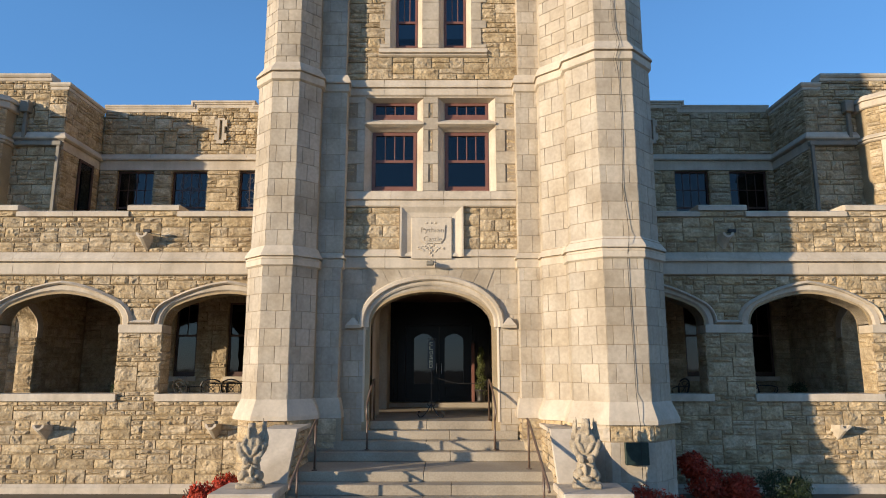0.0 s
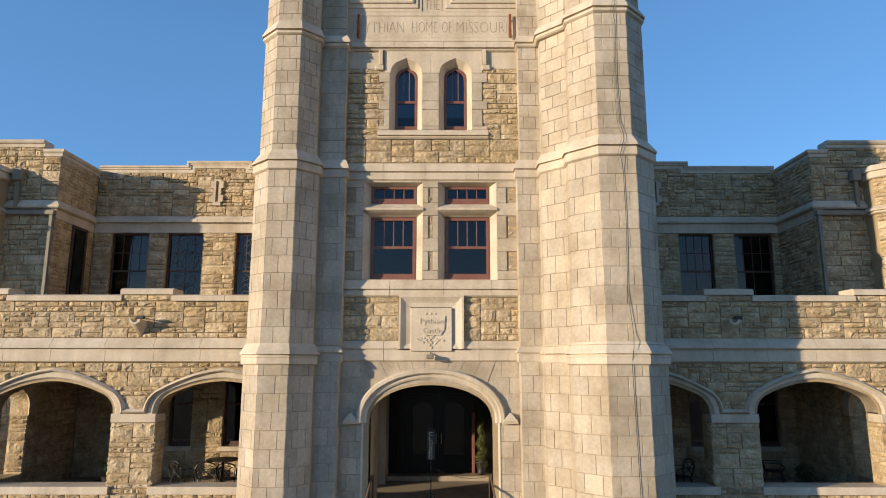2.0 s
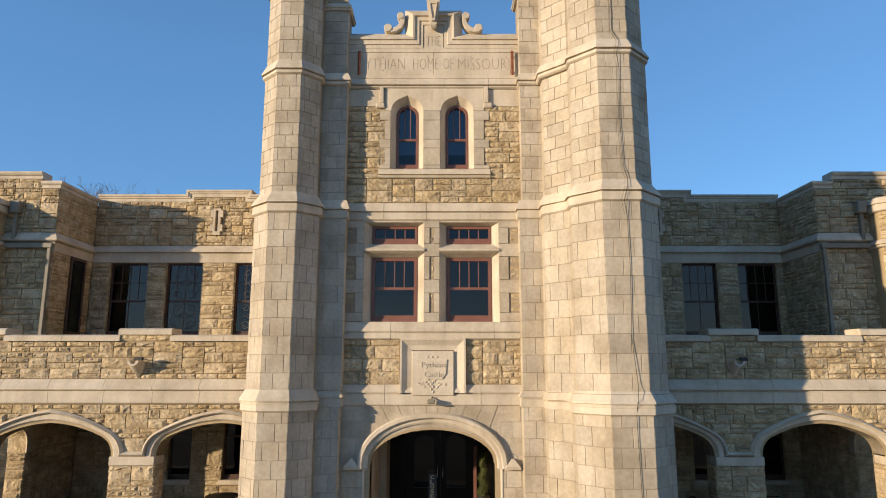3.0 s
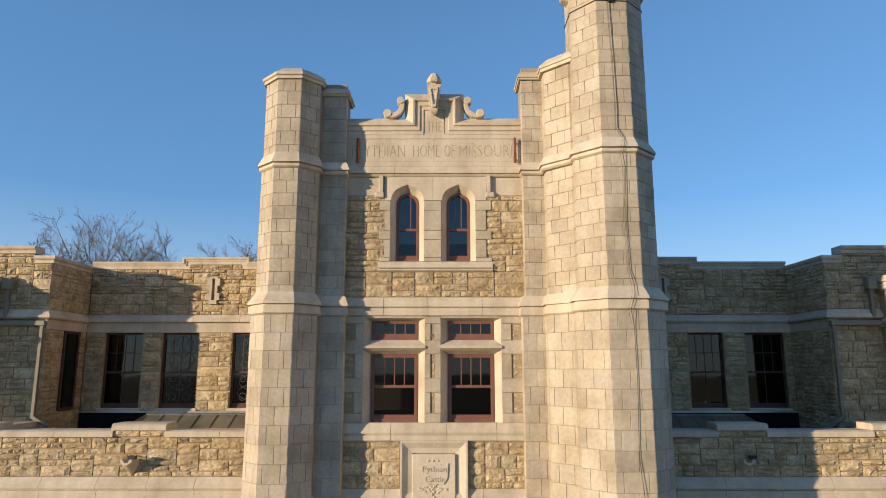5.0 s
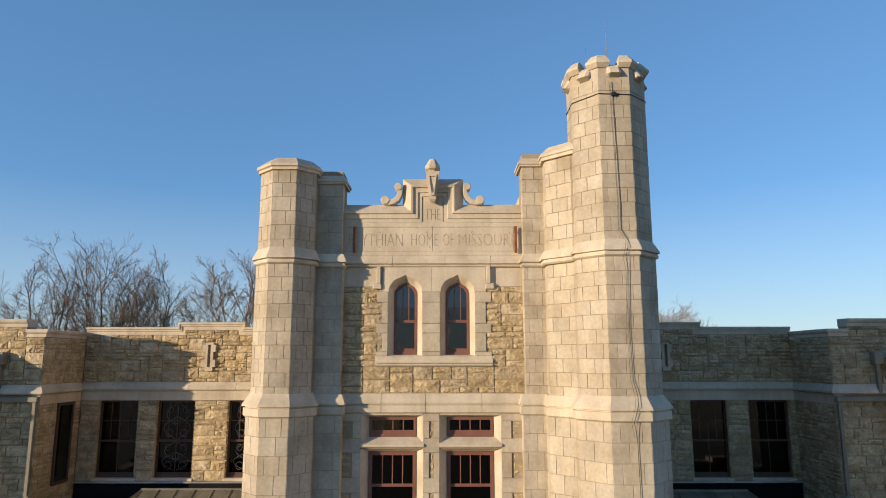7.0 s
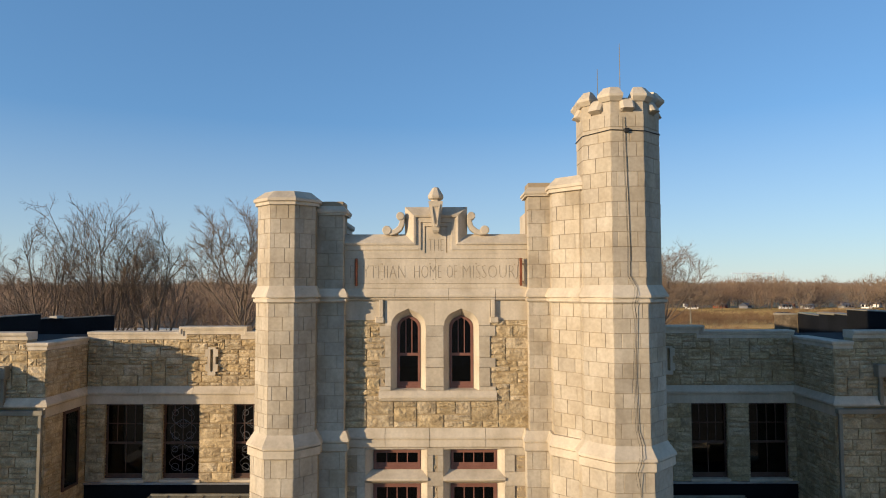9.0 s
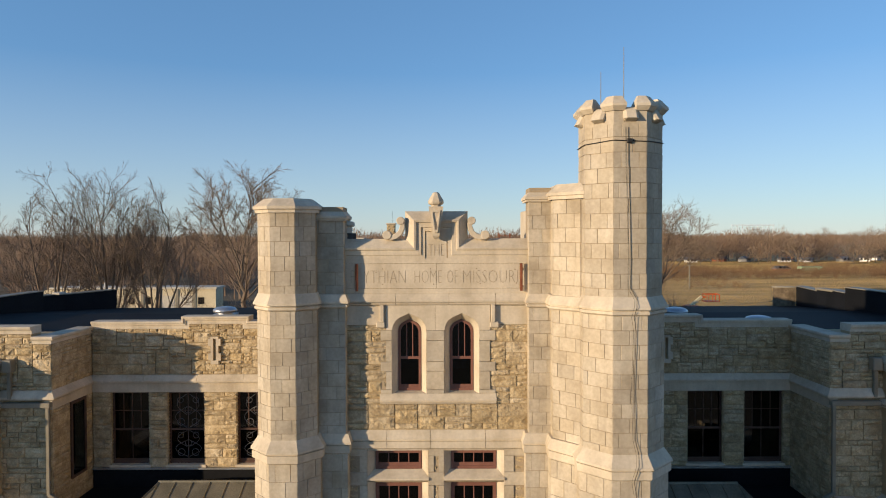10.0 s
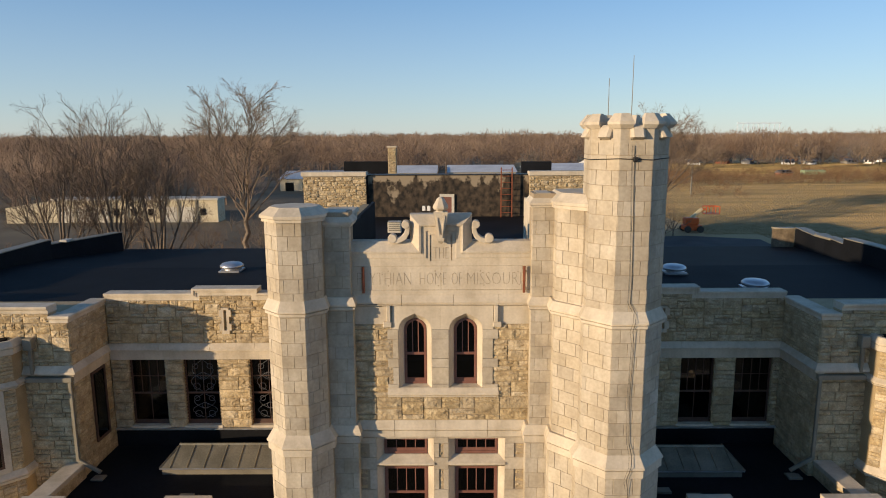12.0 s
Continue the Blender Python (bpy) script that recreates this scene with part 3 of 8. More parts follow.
# ---- ground ----
GZ = -0.30
FLOOR = 1.33
part("ground", plate([(-3500, -600), (3500, -600), (3500, 4500), (-3500, 4500)], [], GZ - 0.5, GZ, "z"), GROUND)
tagged(bpy.data.objects["ground"], "dry winter grass and leaf litter reaching the horizon", "ground", kind="structure")

# ---- tower ----
AX = -0.27                     # the axis of the front
BL, BR = -2.30, 1.76           # central bay; its ends run in behind the pilasters
WY = 14.50                     # its face
LT, RT = (-3.46, 14.27), (3.505, 13.49)
L_AP = [(1.83, 4.72, 0.745), (4.98, 8.72, 0.71), (9.05, 11.90, 0.64), (12.12, 13.98, 0.62)]
R_AP = [(1.83, 4.72, 0.95), (4.98, 8.72, 0.895), (9.05, 11.90, 0.815), (12.12, 15.66, 0.775)]

tower = thing("wall_tower", (AX, 16, 0), "buff limestone entrance tower with rock-faced panels", "tower wall", kind="structure")
arch0 = oval(-1.60, 1.08, 0.2, 3.42, 4.15)
win2 = [(-1.65, -0.62), (0.05, 1.06)]
win3 = [(-1.13, -0.62), (0.03, 0.55)]


def lancet(x0, x1, z0, zs, za):
    xm = (x0 + x1) / 2
    r = (x1 - x0) * 0.40
    pts = [(x0, z0), (x0, zs)]
    pts += [(x0 + r * (1 - math.cos(a)), zs + (za - zs) * 0.74 * math.sin(a) / 0.87) for a in (0.25, 0.5, 0.8, 1.05)]
    pts += [(xm, za)]
    return pts + [(x0 + x1 - x, z) for x, z in reversed(pts[:-1])]


lan3 = [lancet(a, b, 10.0, 11.33, 11.60) for a, b in win3]
holes = [arch0] + [rect(a, b, 6.46, 7.92) for a, b in win2] + [rect(a, b, 8.23, 8.65) for a, b in win2] + lan3
out3 = [lancet(a - 0.125, b + 0.125, 9.97, 11.36, 11.76) for a, b in win3]
o2 = [rect(a - 0.16, b + 0.16, 6.44, 8.00) for a, b in win2] + [rect(a - 0.16, b + 0.16, 8.11, 8.74) for a, b in win2]
part("core", plate(rect(BL - 0.5, BR + 0.6, GZ, 13.3), holes, WY + 0.205, WY + 0.5), MORTAR, tower)
part("core_face", plate(rect(BL - 0.5, BR + 0.6, GZ, 13.3), [arch0] + o2 + out3, WY + 0.012, WY + 0.2), MORTAR, tower)
# flanks, back and roof of the tower shaft
for a, b in ((-4.0, -3.5), (3.75, 4.25)):
    part("flank", box(a, b, 14.5, 30.2, 4.76, 12.6), MORTAR, tower)
    part("flank", box(a, b, 20.2, 30.2, GZ, 4.75), MORTAR, tower)
part("floor_slab", box(-3.5, 3.75, 15.0, 30.2, 5.55, 5.75), INNER, tower)
part("floor_slab", box(-3.5, 3.75, 15.0, 30.2, 9.25, 9.45), INNER, tower)
part("roof", box(-3.52, 3.77, 14.95, 30.3, 10.15, 10.45), MEMBRANE, tower, "black membrane roof")
part("rear_roof", box(-6.2, 6.2, 30.25, 43.4, 10.13, 10.445), MEMBRANE, tower, "black membrane roof")
part("parapet_lining", box(-3.51, -3.40, 15.0, 30.0, 9.94, 12.75), MEMBRANE, tower)
part("parapet_lining", box(3.65, 3.76, 15.0, 30.0, 9.94, 12.75), MEMBRANE, tower)

# string courses and cornices of the central bay
def ledge(zt, zd, zf, out, back=0.1, step=0.035):
    """Profile of a weathered string: slope from zt down to zd, fascia to zf, with a small step under the drip."""
    return [(-back, zt), (0.0, zt), (out, zd), (out, zd - 0.04), (out - 0.055, zd - 0.045), (out - 0.055, zd - 0.07), (out - step + 0.008, zd - 0.075), (out - step + 0.008, zf + 0.03), (out - step - 0.03, zf), (-back, zf)]


def bay_band(name, prof, y=WY, x0=BL, x1=BR):
    runs(name, x0, x1, y, prof, TRIM, tower, 1.1, int(prof[0][1] * 10))


bay_band("string_course", ledge(5.10, 4.97, 4.65, 0.075))
bay_band("sill_course", ledge(6.46, 6.28, 6.07, 0.09))
bay_band("string_course", ledge(9.16, 8.99, 8.74, 0.085))
bay_band("string_course", ledge(12.20, 12.05, 11.93, 0.09))
part("frieze", box(BL, BR, WY - 0.012, WY + 0.1, 12.20, 12.30), TRIM, tower)
part("frieze", box(BL, BR, WY - 0.012, WY + 0.1, 12.86, 12.98), TRIM, tower)
for a, b in ((BL, -2.08), (-2.07, -0.27), (-0.262, 1.56), (1.57, BR)):
    part("inscription_panel", box(a, b, WY - 0.002, WY + 0.1, 12.305, 12.855, 0.004), TRIM, tower)
# raised letters and dots; the dark colour gives the engraved shade
for word, x0, x1 in (("P", -2.16, -2.04), ("YTHIAN", -1.88, -0.95), ("HOME", -0.75, -0.15), ("OF", -0.03, 0.20), ("MISSOURI", 0.32, 1.53)):
    lettering(word, (x0, WY - 0.003, 12.43), 0.275, x1 - x0, LETTER, tower, 0.004, "inscription", "thin raised capital letters, dark as if incised", -0.031)
for x, z in ((-1.46, 12.74), (-1.46, 12.40), (-1.60, 12.66), (-0.40, 12.74), (-0.33, 12.40), (0.62, 12.74), (0.70, 12.41), (1.50, 12.42), (1.47, 12.72)):
    part("incised_dot", box(x - 0.013, x + 0.013, WY - 0.007, WY, z - 0.013, z + 0.013, 0.003), LETTER, tower)

# gable coping that steps up round the raised centre
gx0, gx1 = -0.725, 0.195
gpath = [(BL, 13.17), (gx0, 13.17), (gx0, 13.78), (gx1, 13.78), (gx1, 13.17), (BR, 13.17)]
gprof = [(-0.21, WY + 0.2), (-0.21, WY - 0.02), (-0.13, WY - 0.02), (-0.12, WY - 0.05), (-0.02, WY - 0.05), (-0.01, WY - 0.09), (0.03, WY - 0.10), (0.235, WY + 0.12), (0.235, WY + 0.42), (0.0, WY + 0.42)]
part("gable_coping", sweep(gpath, gprof, plane="xz"), TRIM, tower)
part("gable_core", box(-0.72, 0.18, WY + 0.05, WY + 0.35, 12.9, 13.8), TRIM, tower)
part("gable_panel", box(-0.50, -0.04, WY + 0.0, WY + 0.1, 12.97, 13.56), TRIM, tower)
lettering("THE", (-0.44, WY - 0.003, 13.03), 0.25, 0.34, LETTER, tower, 0.004, "inscription", "thin raised capital letters, dark as if incised", -0.031)
fin = thing("gable_finial", (AX, WY, 13.42), "pale carved stone pendant finial on the gable", "finial")
fb = bmesh.new()
sq = lambda w, d, z: [(AX - w, WY - 0.13 - d, z), (AX + w, WY - 0.13 - d, z), (AX + w, WY - 0.13 + d, z), (AX - w, WY - 0.13 + d, z)]
add_loft(fb, [sq(0.02, 0.02, 13.39), sq(0.06, 0.06, 13.43), sq(0.075, 0.085, 13.47), sq(0.155, 0.12, 14.08), sq(0.155, 0.12, 14.105)])
part("shaft", fb, TRIM, fin)
part("shaft_panel", plate([(AX - 0.035, 13.54), (AX + 0.035, 13.54), (AX + 0.10, 14.03), (AX - 0.10, 14.03)], [[(AX - 0.022, 13.60), (AX + 0.022, 13.60), (AX + 0.07, 13.98), (AX - 0.07, 13.98)]], WY - 0.268, WY - 0.20), TRIM, fin)
part("cap", loft([octagon((AX, WY - 0.13), w, z) for w, z in ((0.12, 14.10), (0.10, 14.13), (0.16, 14.165), (0.17, 14.20), (0.165, 14.235), (0.075, 14.395), (0.04, 14.42))]), TRIM, fin)
for s in (-1, 1):
    sc = thing("gable_scroll", (AX + s * 0.93, WY, 13.41), "carved stone scroll beside the gable", "scroll ornament", "gable scrolls")
    rim = [(1.08, 13.385), (0.98, 13.375), (0.87, 13.405), (0.765, 13.48), (0.705, 13.60), (0.69, 13.72), (0.705, 13.82), (0.77, 13.845),
           (0.80, 13.77), (0.80, 13.68), (0.835, 13.58), (0.92, 13.51), (1.03, 13.475)]
    part("volute", plate([(AX + s * u, w) for u, w in (rim if s > 0 else rim[::-1])], [], WY - 0.03, WY + 0.2, "y", 0.012), TRIM, sc)
    for u, w, r in ((1.085, 13.485, 0.10), (0.785, 13.80, 0.09)):
        part("scroll_eye", plate([(AX + s * u + r * math.cos(k * math.pi / 10), w + r * math.sin(k * math.pi / 10)) for k in range(20)], [], WY - 0.05, WY + 0.19, "y", 0.012), TRIM, sc)
for x in (-2.02, 1.60):
    an = thing("wall_anchor", (x, WY, 12.5), "rusted iron anchor bar on the stone frieze", "anchor bar", "wall anchors")
    part("bar", box(x - 0.03, x + 0.03, WY - 0.10, WY - 0.06, 12.25, 12.86, 0.008), RUST, an)
    part("bracket", box(x - 0.02, x + 0.02, WY - 0.06, WY + 0.0, 12.33, 12.37), RUST, an)
    part("bracket", box(x - 0.02, x + 0.02, WY - 0.06, WY + 0.0, 12.72, 12.76), RUST, an)

# third-floor window trim
part("surround_core", plate([(-1.50, 9.84), (1.03, 9.84), (1.03, 11.93), (-1.50, 11.93)], out3, WY + 0.008, WY + 0.06), JOINT, tower)
mx3 = AX - 0.025
sur = thing("wall_window_surround", (AX, WY, 9.9), "dressed limestone quoins round the paired pointed windows", "window surround", kind="structure")


def lay(t, x0, x1, z0, z1, y, k=0):
    g = 0.004
    piece("block", BLOCKS[k % 6], t, Matrix.Translation((x0 + g, y, z0 + g)) @ Matrix.Diagonal((x1 - x0 - 2 * g, 1, z1 - z0 - 2 * g, 1)))


for k, (z0, z1, tab) in enumerate(((9.97, 10.06, 1), (10.06, 10.47, 0), (10.47, 10.68, 1), (10.68, 11.15, 0), (11.15, 11.38, 1))):
    lay(sur, -1.51 if tab else -1.39, win3[0][0] - 0.125, z0, z1, WY - 0.03, k)
    lay(sur, win3[0][1] + 0.125, win3[1][0] - 0.125, z0, z1, WY - 0.03, k + 1)
    lay(sur, win3[1][1] + 0.125, 1.04 if tab else 0.92, z0, z1, WY - 0.03, k + 2)
for o, e0, e1 in ((out3[0], -1.39, mx3 - 0.003), (out3[1], mx3 + 0.003, 0.92)):
    head = [p for p in o if p[1] > 11.37]
    part("head_stone", plate([(e0, 11.384), (head[0][0], 11.384)] + head + [(head[-1][0], 11.384), (e1, 11.384), (e1, 11.93), (e0, 11.93)], [], WY - 0.032, WY + 0.05), TRIM, sur)
for (a, b), o, i in zip(win3, out3, lan3):
    bm = bmesh.new()
    rings = [[(x, WY - 0.028, z) for x, z in o], [(x, WY + 0.20, z) for x, z in i]]
    add_loft(bm, rings, closed=True, caps=False)
    part("window_splay", bm, TRIM, tower)
part("window_sill", sweep([(-1.52, WY), (1.05, WY)], ledge(9.98, 9.86, 9.74, 0.10)), TRIM, tower)
for s, x in ((-1, -1.47), (1, 0.98)):
    bm = bmesh.new()
    add_box(bm, x - 0.045, x + 0.045, WY - 0.09, WY + 0.05, 11.56, 11.95, 0.01)
    add_box(bm, x - 0.10 + s * 0.03, x + 0.10 + s * 0.03, WY - 0.085, WY + 0.05, 11.44, 11.57, 0.02)
    part("label_stop", bm, TRIM, tower)
part("band_course", box(BL, -1.395, WY - 0.004, WY + 0.06, 11.50, 11.92, 0.004), TRIM, tower)
part("band_course", box(0.925, BR, WY - 0.004, WY + 0.06, 11.50, 11.92, 0.004), TRIM, tower)

# second-floor window panel: dressed stone pierced by windows and by slots of rock-faced stone
slots = [(x0, x1, z0, z1) for x0, x1 in ((BL + 0.01, -1.99), (-0.335, -0.235), (1.44, BR - 0.01)) for z0, z1 in ((6.66, 7.10), (7.40, 7.92), (8.22, 8.58))]
part("surround_core", plate(rect(BL, BR, 6.44, 8.76), o2, WY + 0.008, WY + 0.06), JOINT, tower)
sur2 = thing("wall_window_panel", (AX, WY, 6.46), "dressed limestone panel round the paired sash windows", "window surround", kind="structure")
rows2 = (6.46, 6.66, 7.10, 7.40, 7.92, 8.22, 8.58, 8.74)
piers2 = ((BL, win2[0][0] - 0.16), (win2[0][1] + 0.16, win2[1][0] - 0.16), (win2[1][1] + 0.16, BR))
for k, (z0, z1) in enumerate(zip(rows2, rows2[1:])):
    for (a, b), (s0, s1) in zip(piers2, ((BL, -1.99), (-0.335, -0.235), (1.44, BR))):
        if k % 2:
            for c, d in gaps(a, b, [(s0, s1)]):
                lay(sur2, c, d, z0, z1, WY - 0.02, k)
        else:
            lay(sur2, a, b, z0, z1, WY - 0.02, k)
for a, b in win2:
    lay(sur2, a - 0.16, b + 0.16, 8.70, 8.76, WY - 0.019, 1)
for a, b in win2:
    for z0, z1, y0, y1 in ((6.46, 7.92, 6.44, 8.00), (8.23, 8.65, 8.11, 8.71)):
        bm = bmesh.new()
        add_loft(bm, [[(x, WY - 0.018, z) for x, z in rect(a - 0.16, b + 0.16, y0, y1)], [(x, WY + 0.20, z) for x, z in rect(a, b, z0, z1)]], caps=False)
        part("window_splay", bm, TRIM, tower)
    part("transom_bar", sweep([(a - 0.17, WY), (b + 0.17, WY)], [(-0.15, 8.23), (0.0, 8.13), (0.06, 8.09), (0.06, 8.05), (-0.15, 7.93)]), TRIM, tower)
for s in slots:
    n = 3 if s[3] - s[2] > 0.4 else 2
    for k in range(n):
        h = (s[3] - s[2]) / n
        piece("stone", ROCKS[rng.randrange(30)], tower, Matrix.Translation((s[0] + 0.01, WY + 0.03, s[2] + k * h + 0.01)) @ Matrix.Diagonal((s[1] - s[0] - 0.02, 0.6, h - 0.02, 1)))

# tablet over the door
part("tablet_frame", plate(rect(-0.98, 0.46, 4.90, 6.06), [rect(-0.72, 0.22, 4.80, 5.85)], WY - 0.02, WY + 0.06), TRIM, tower)
bm = bmesh.new()
add_sweep(bm, [(-0.71, 4.92), (-0.71, 5.84), (0.20, 5.84), (0.20, 4.92)], [(0.0, WY - 0.02), (0.0, WY - 0.03), (0.10, WY - 0.05), (0.22, WY - 0.12), (0.26, WY - 0.12), (0.26, WY), (0.0, WY)], plane="xz")
part("tablet_moulding", bm, TRIM, tower)
tab = thing("carved_tablet", (AX, WY, 4.87), "pale carved stone name tablet with a crest over the doorway", "tablet")
part("slab", box(-0.71, 0.20, WY - 0.095, WY + 0.05, 4.87, 5.82, 0.012), TRIM, tab)
part("shield", plate([(-0.52, 5.62), (-0.50, 5.30), (-0.42, 5.22), (-0.05, 5.22), (0.03, 5.34), (0.05, 5.64), (-0.02, 5.60), (-0.24, 5.64), (-0.46, 5.60)], [], WY - 0.12, WY - 0.05), TRIM, tab)
lettering("Pythian", (-0.49, WY - 0.124, 5.43), 0.15, 0.50, LETTER, tab, 0.004, "lettering", "blackletter name")
lettering("Castle", (-0.43, WY - 0.124, 5.26), 0.12, 0.40, LETTER, tab, 0.004, "lettering", "blackletter name")
bm = bmesh.new()
for k in range(26):
    x = rng.uniform(-0.30, 0.30)
    z = 5.16 - abs(x) * 0.25 + rng.uniform(-0.12, 0.10) * (1 - abs(x))
    ball(bm, (AX + x, WY - 0.095, z), (rng.uniform(.03, .06), 0.022, rng.uniform(.014, .03)), Matrix.Rotation(rng.uniform(-.9, .9), 4, "Y"), 6)
part("carved_foliage", bm, TRIM, tab)
bm = bmesh.new()
for k in range(5):
    ball(bm, (AX + (-0.02 if k % 2 else 0.02), WY - 0.095, 5.17 - 0.055 * k), (0.03, 0.025, 0.035), None, 6)
part("carved_stem", bm, TRIM, tab)
for k in range(3):
    bm = bmesh.new()
    ball(bm, (AX - 0.1 + 0.1 * k, WY - 0.095, 5.69), (0.03, 0.02, 0.025), None, 6)
    part("boss", bm, TRIM, tab)

# doorway arch
ring0 = oval(-1.60, 1.08, 1.33, 3.42, 4.15)
part("arch_ring", sweep(ring0, [(0.0, WY + 0.5), (0.0, WY + 0.16), (0.05, WY + 0.10), (0.05, WY + 0.06), (0.12, WY + 0.0), (0.14, WY - 0.012), (0.155, WY - 0.012), (0.16, WY + 0.1), (0.16, WY + 0.5)], plane="xz"), TRIM, tower)
hood = oval(-1.64, 1.12, 3.36, 3.46, 4.29)
part("hood_mould", sweep(hood, [(0.0, WY + 0.03), (0.0, WY - 0.025), (0.035, WY - 0.045), (0.095, WY - 0.045), (0.10, WY - 0.085), (0.125, WY - 0.115), (0.195, WY - 0.115), (0.225, WY - 0.07), (0.225, WY + 0.03)], plane="xz"), TRIM, tower)
for x0, x1 in ((-2.15, -1.80), (1.28, 1.62)):
    part("label_stop", loft([rect3 for rect3 in ([(x0, WY - 0.11, 3.34), (x1, WY - 0.11, 3.34), (x1, WY, 3.34), (x0, WY, 3.34)], [(x0 + .02, WY - 0.14, 3.40), (x1 - .02, WY - 0.14, 3.40), (x1, WY, 3.40), (x0, WY, 3.40)], [((x0 + x1) / 2 - .02, WY - 0.10, 3.56), ((x0 + x1) / 2 + .02, WY - 0.10, 3.56), ((x0 + x1) / 2 + .02, WY, 3.56), ((x0 + x1) / 2 - .02, WY, 3.56)])]), TRIM, tower)

# passage behind the arch
part("passage_pier", box(-2.05, -1.60, 15.0, 16.75, GZ, 4.8, 0.01), ASHLAR, tower)
part("passage_pier", box(-2.05, -1.60, 19.0, 20.1, GZ, 4.8, 0.01), ASHLAR, tower)
part("passage_pier", box(1.50, 1.95, 15.0, 16.75, GZ, 4.8, 0.01), ASHLAR, tower)
part("passage_pier", box(1.50, 1.95, 19.0, 20.1, GZ, 4.8, 0.01), ASHLAR, tower)
part("passage_lintel", box(-2.05, -1.60, 16.75, 19.0, 4.2, 4.8), ASHLAR, tower)
part("passage_lintel", box(1.50, 1.95, 16.75, 19.0, 4.2, 4.8), ASHLAR, tower)
part("passage_ceiling", box(-1.95, 1.90, 15.0, 20.2, 4.45, 4.6), DARKPAINT, tower)
part("shaft_rear_wall", box(-4.0, -1.7, 14.55, 14.95, GZ, 4.75), MORTAR, tower)
part("shaft_rear_wall", box(1.2, 4.25, 14.56, 14.95, GZ, 4.75), MORTAR, tower)

# ---- pilasters and turrets ----
COURSE = (0.36, 0.37, 0.30, 0.29)   # block heights, storey by storey


def pilaster(inner, outer, y, label, top, seed):
    """A pilaster that narrows storey by storey: x of its edge on the bay's side and of the other, for each storey."""
    west = inner[0] < 0
    span = [(o, i) if west else (i, o) for i, o in zip(inner, outer)]
    t = thing("pilaster", ((inner[0] + outer[0]) / 2, y, GZ), label, "pilaster", "tower pilasters")

    def way(k, dy=0.0, back=0.0):
        x0, x1 = span[k]
        return [(x0, y + dy), (x1, y + dy), (x1, WY + back)] if west else [(x0, WY + back), (x0, y + dy), (x1, y + dy)]
    for k, (z0, z1, o) in enumerate(((1.83, 4.72, 0.03), (4.98, 8.72, 0.015), (9.05, 11.90, -0.02), (12.12, top, -0.04))):
        x0, x1 = span[k]
        part("core", box(x0 + 0.012, x1 - 0.012, y - o + 0.012, WY + 0.4, z0 - 0.3, z1 + (0.3 if k == 3 else 0.05)), JOINT, t)
        ashlar(t, (x0, y - o), (x1, y - o), z0, z1, COURSE[k], seed=seed + k)
        ashlar(t, (x1, y - o), (x1, WY), z0, z1, COURSE[k], seed=seed + 1) if west else ashlar(t, (x0, WY), (x0, y - o), z0, z1, COURSE[k], seed=seed + 1)
    for k, (zt, zd, zf) in enumerate(((4.98, 4.88, 4.62), (9.16, 8.98, 8.72), (12.20, 12.05, 11.90))):
        part("ledge", sweep(way(k), ledge(zt, zd, zf, 0.07)), TRIM, t)
    x0, x1 = span[3]
    part("cap", sweep(way(3, 0.04, 0.5), [(-0.14, top + 0.30), (-0.10, top + 0.30), (0.08, top + 0.10), (0.08, top + 0.05), (0.05, top + 0.04), (0.05, top), (-0.14, top)]), TRIM, t)
    part("cap_core", box(x0 + 0.1, x1 - 0.1, y + 0.1, WY + 0.5, top - 0.1, top + 0.306), TRIM, t)
    # flared foot
    x0, x1 = span[0]
    part("foot", sweep(way(0), [(-0.2, 1.85), (0.03, 1.85), (0.10, 1.52), (0.10, 1.44), (-0.2, 1.44)]), TRIM, t)
    part("foot_core", box(x0, x1 + 0.1, y - 0.08, WY + 0.2, GZ, 1.47), JOINT, t)
    rubble(t, (x0, y - 0.09), (x1, y - 0.09), GZ, 1.44, seed=seed + 3)
    if not west:
        rubble(t, (x0 - 0.01, WY), (x0 - 0.01, y - 0.09), GZ, 1.44, seed=seed + 4)
    return t


pilaster((-2.235, -2.20, -2.245, -2.28), (-3.0, -3.0, -3.0, -3.0), 14.22, "shaded dressed limestone pilaster beside the slim turret", 13.80, 11)
pilaster((1.665, 1.665, 1.74, 1.745), (2.20, 2.20, 2.25, 2.25), 14.22, "dressed limestone pilaster beside the stair turret", 14.20, 21)


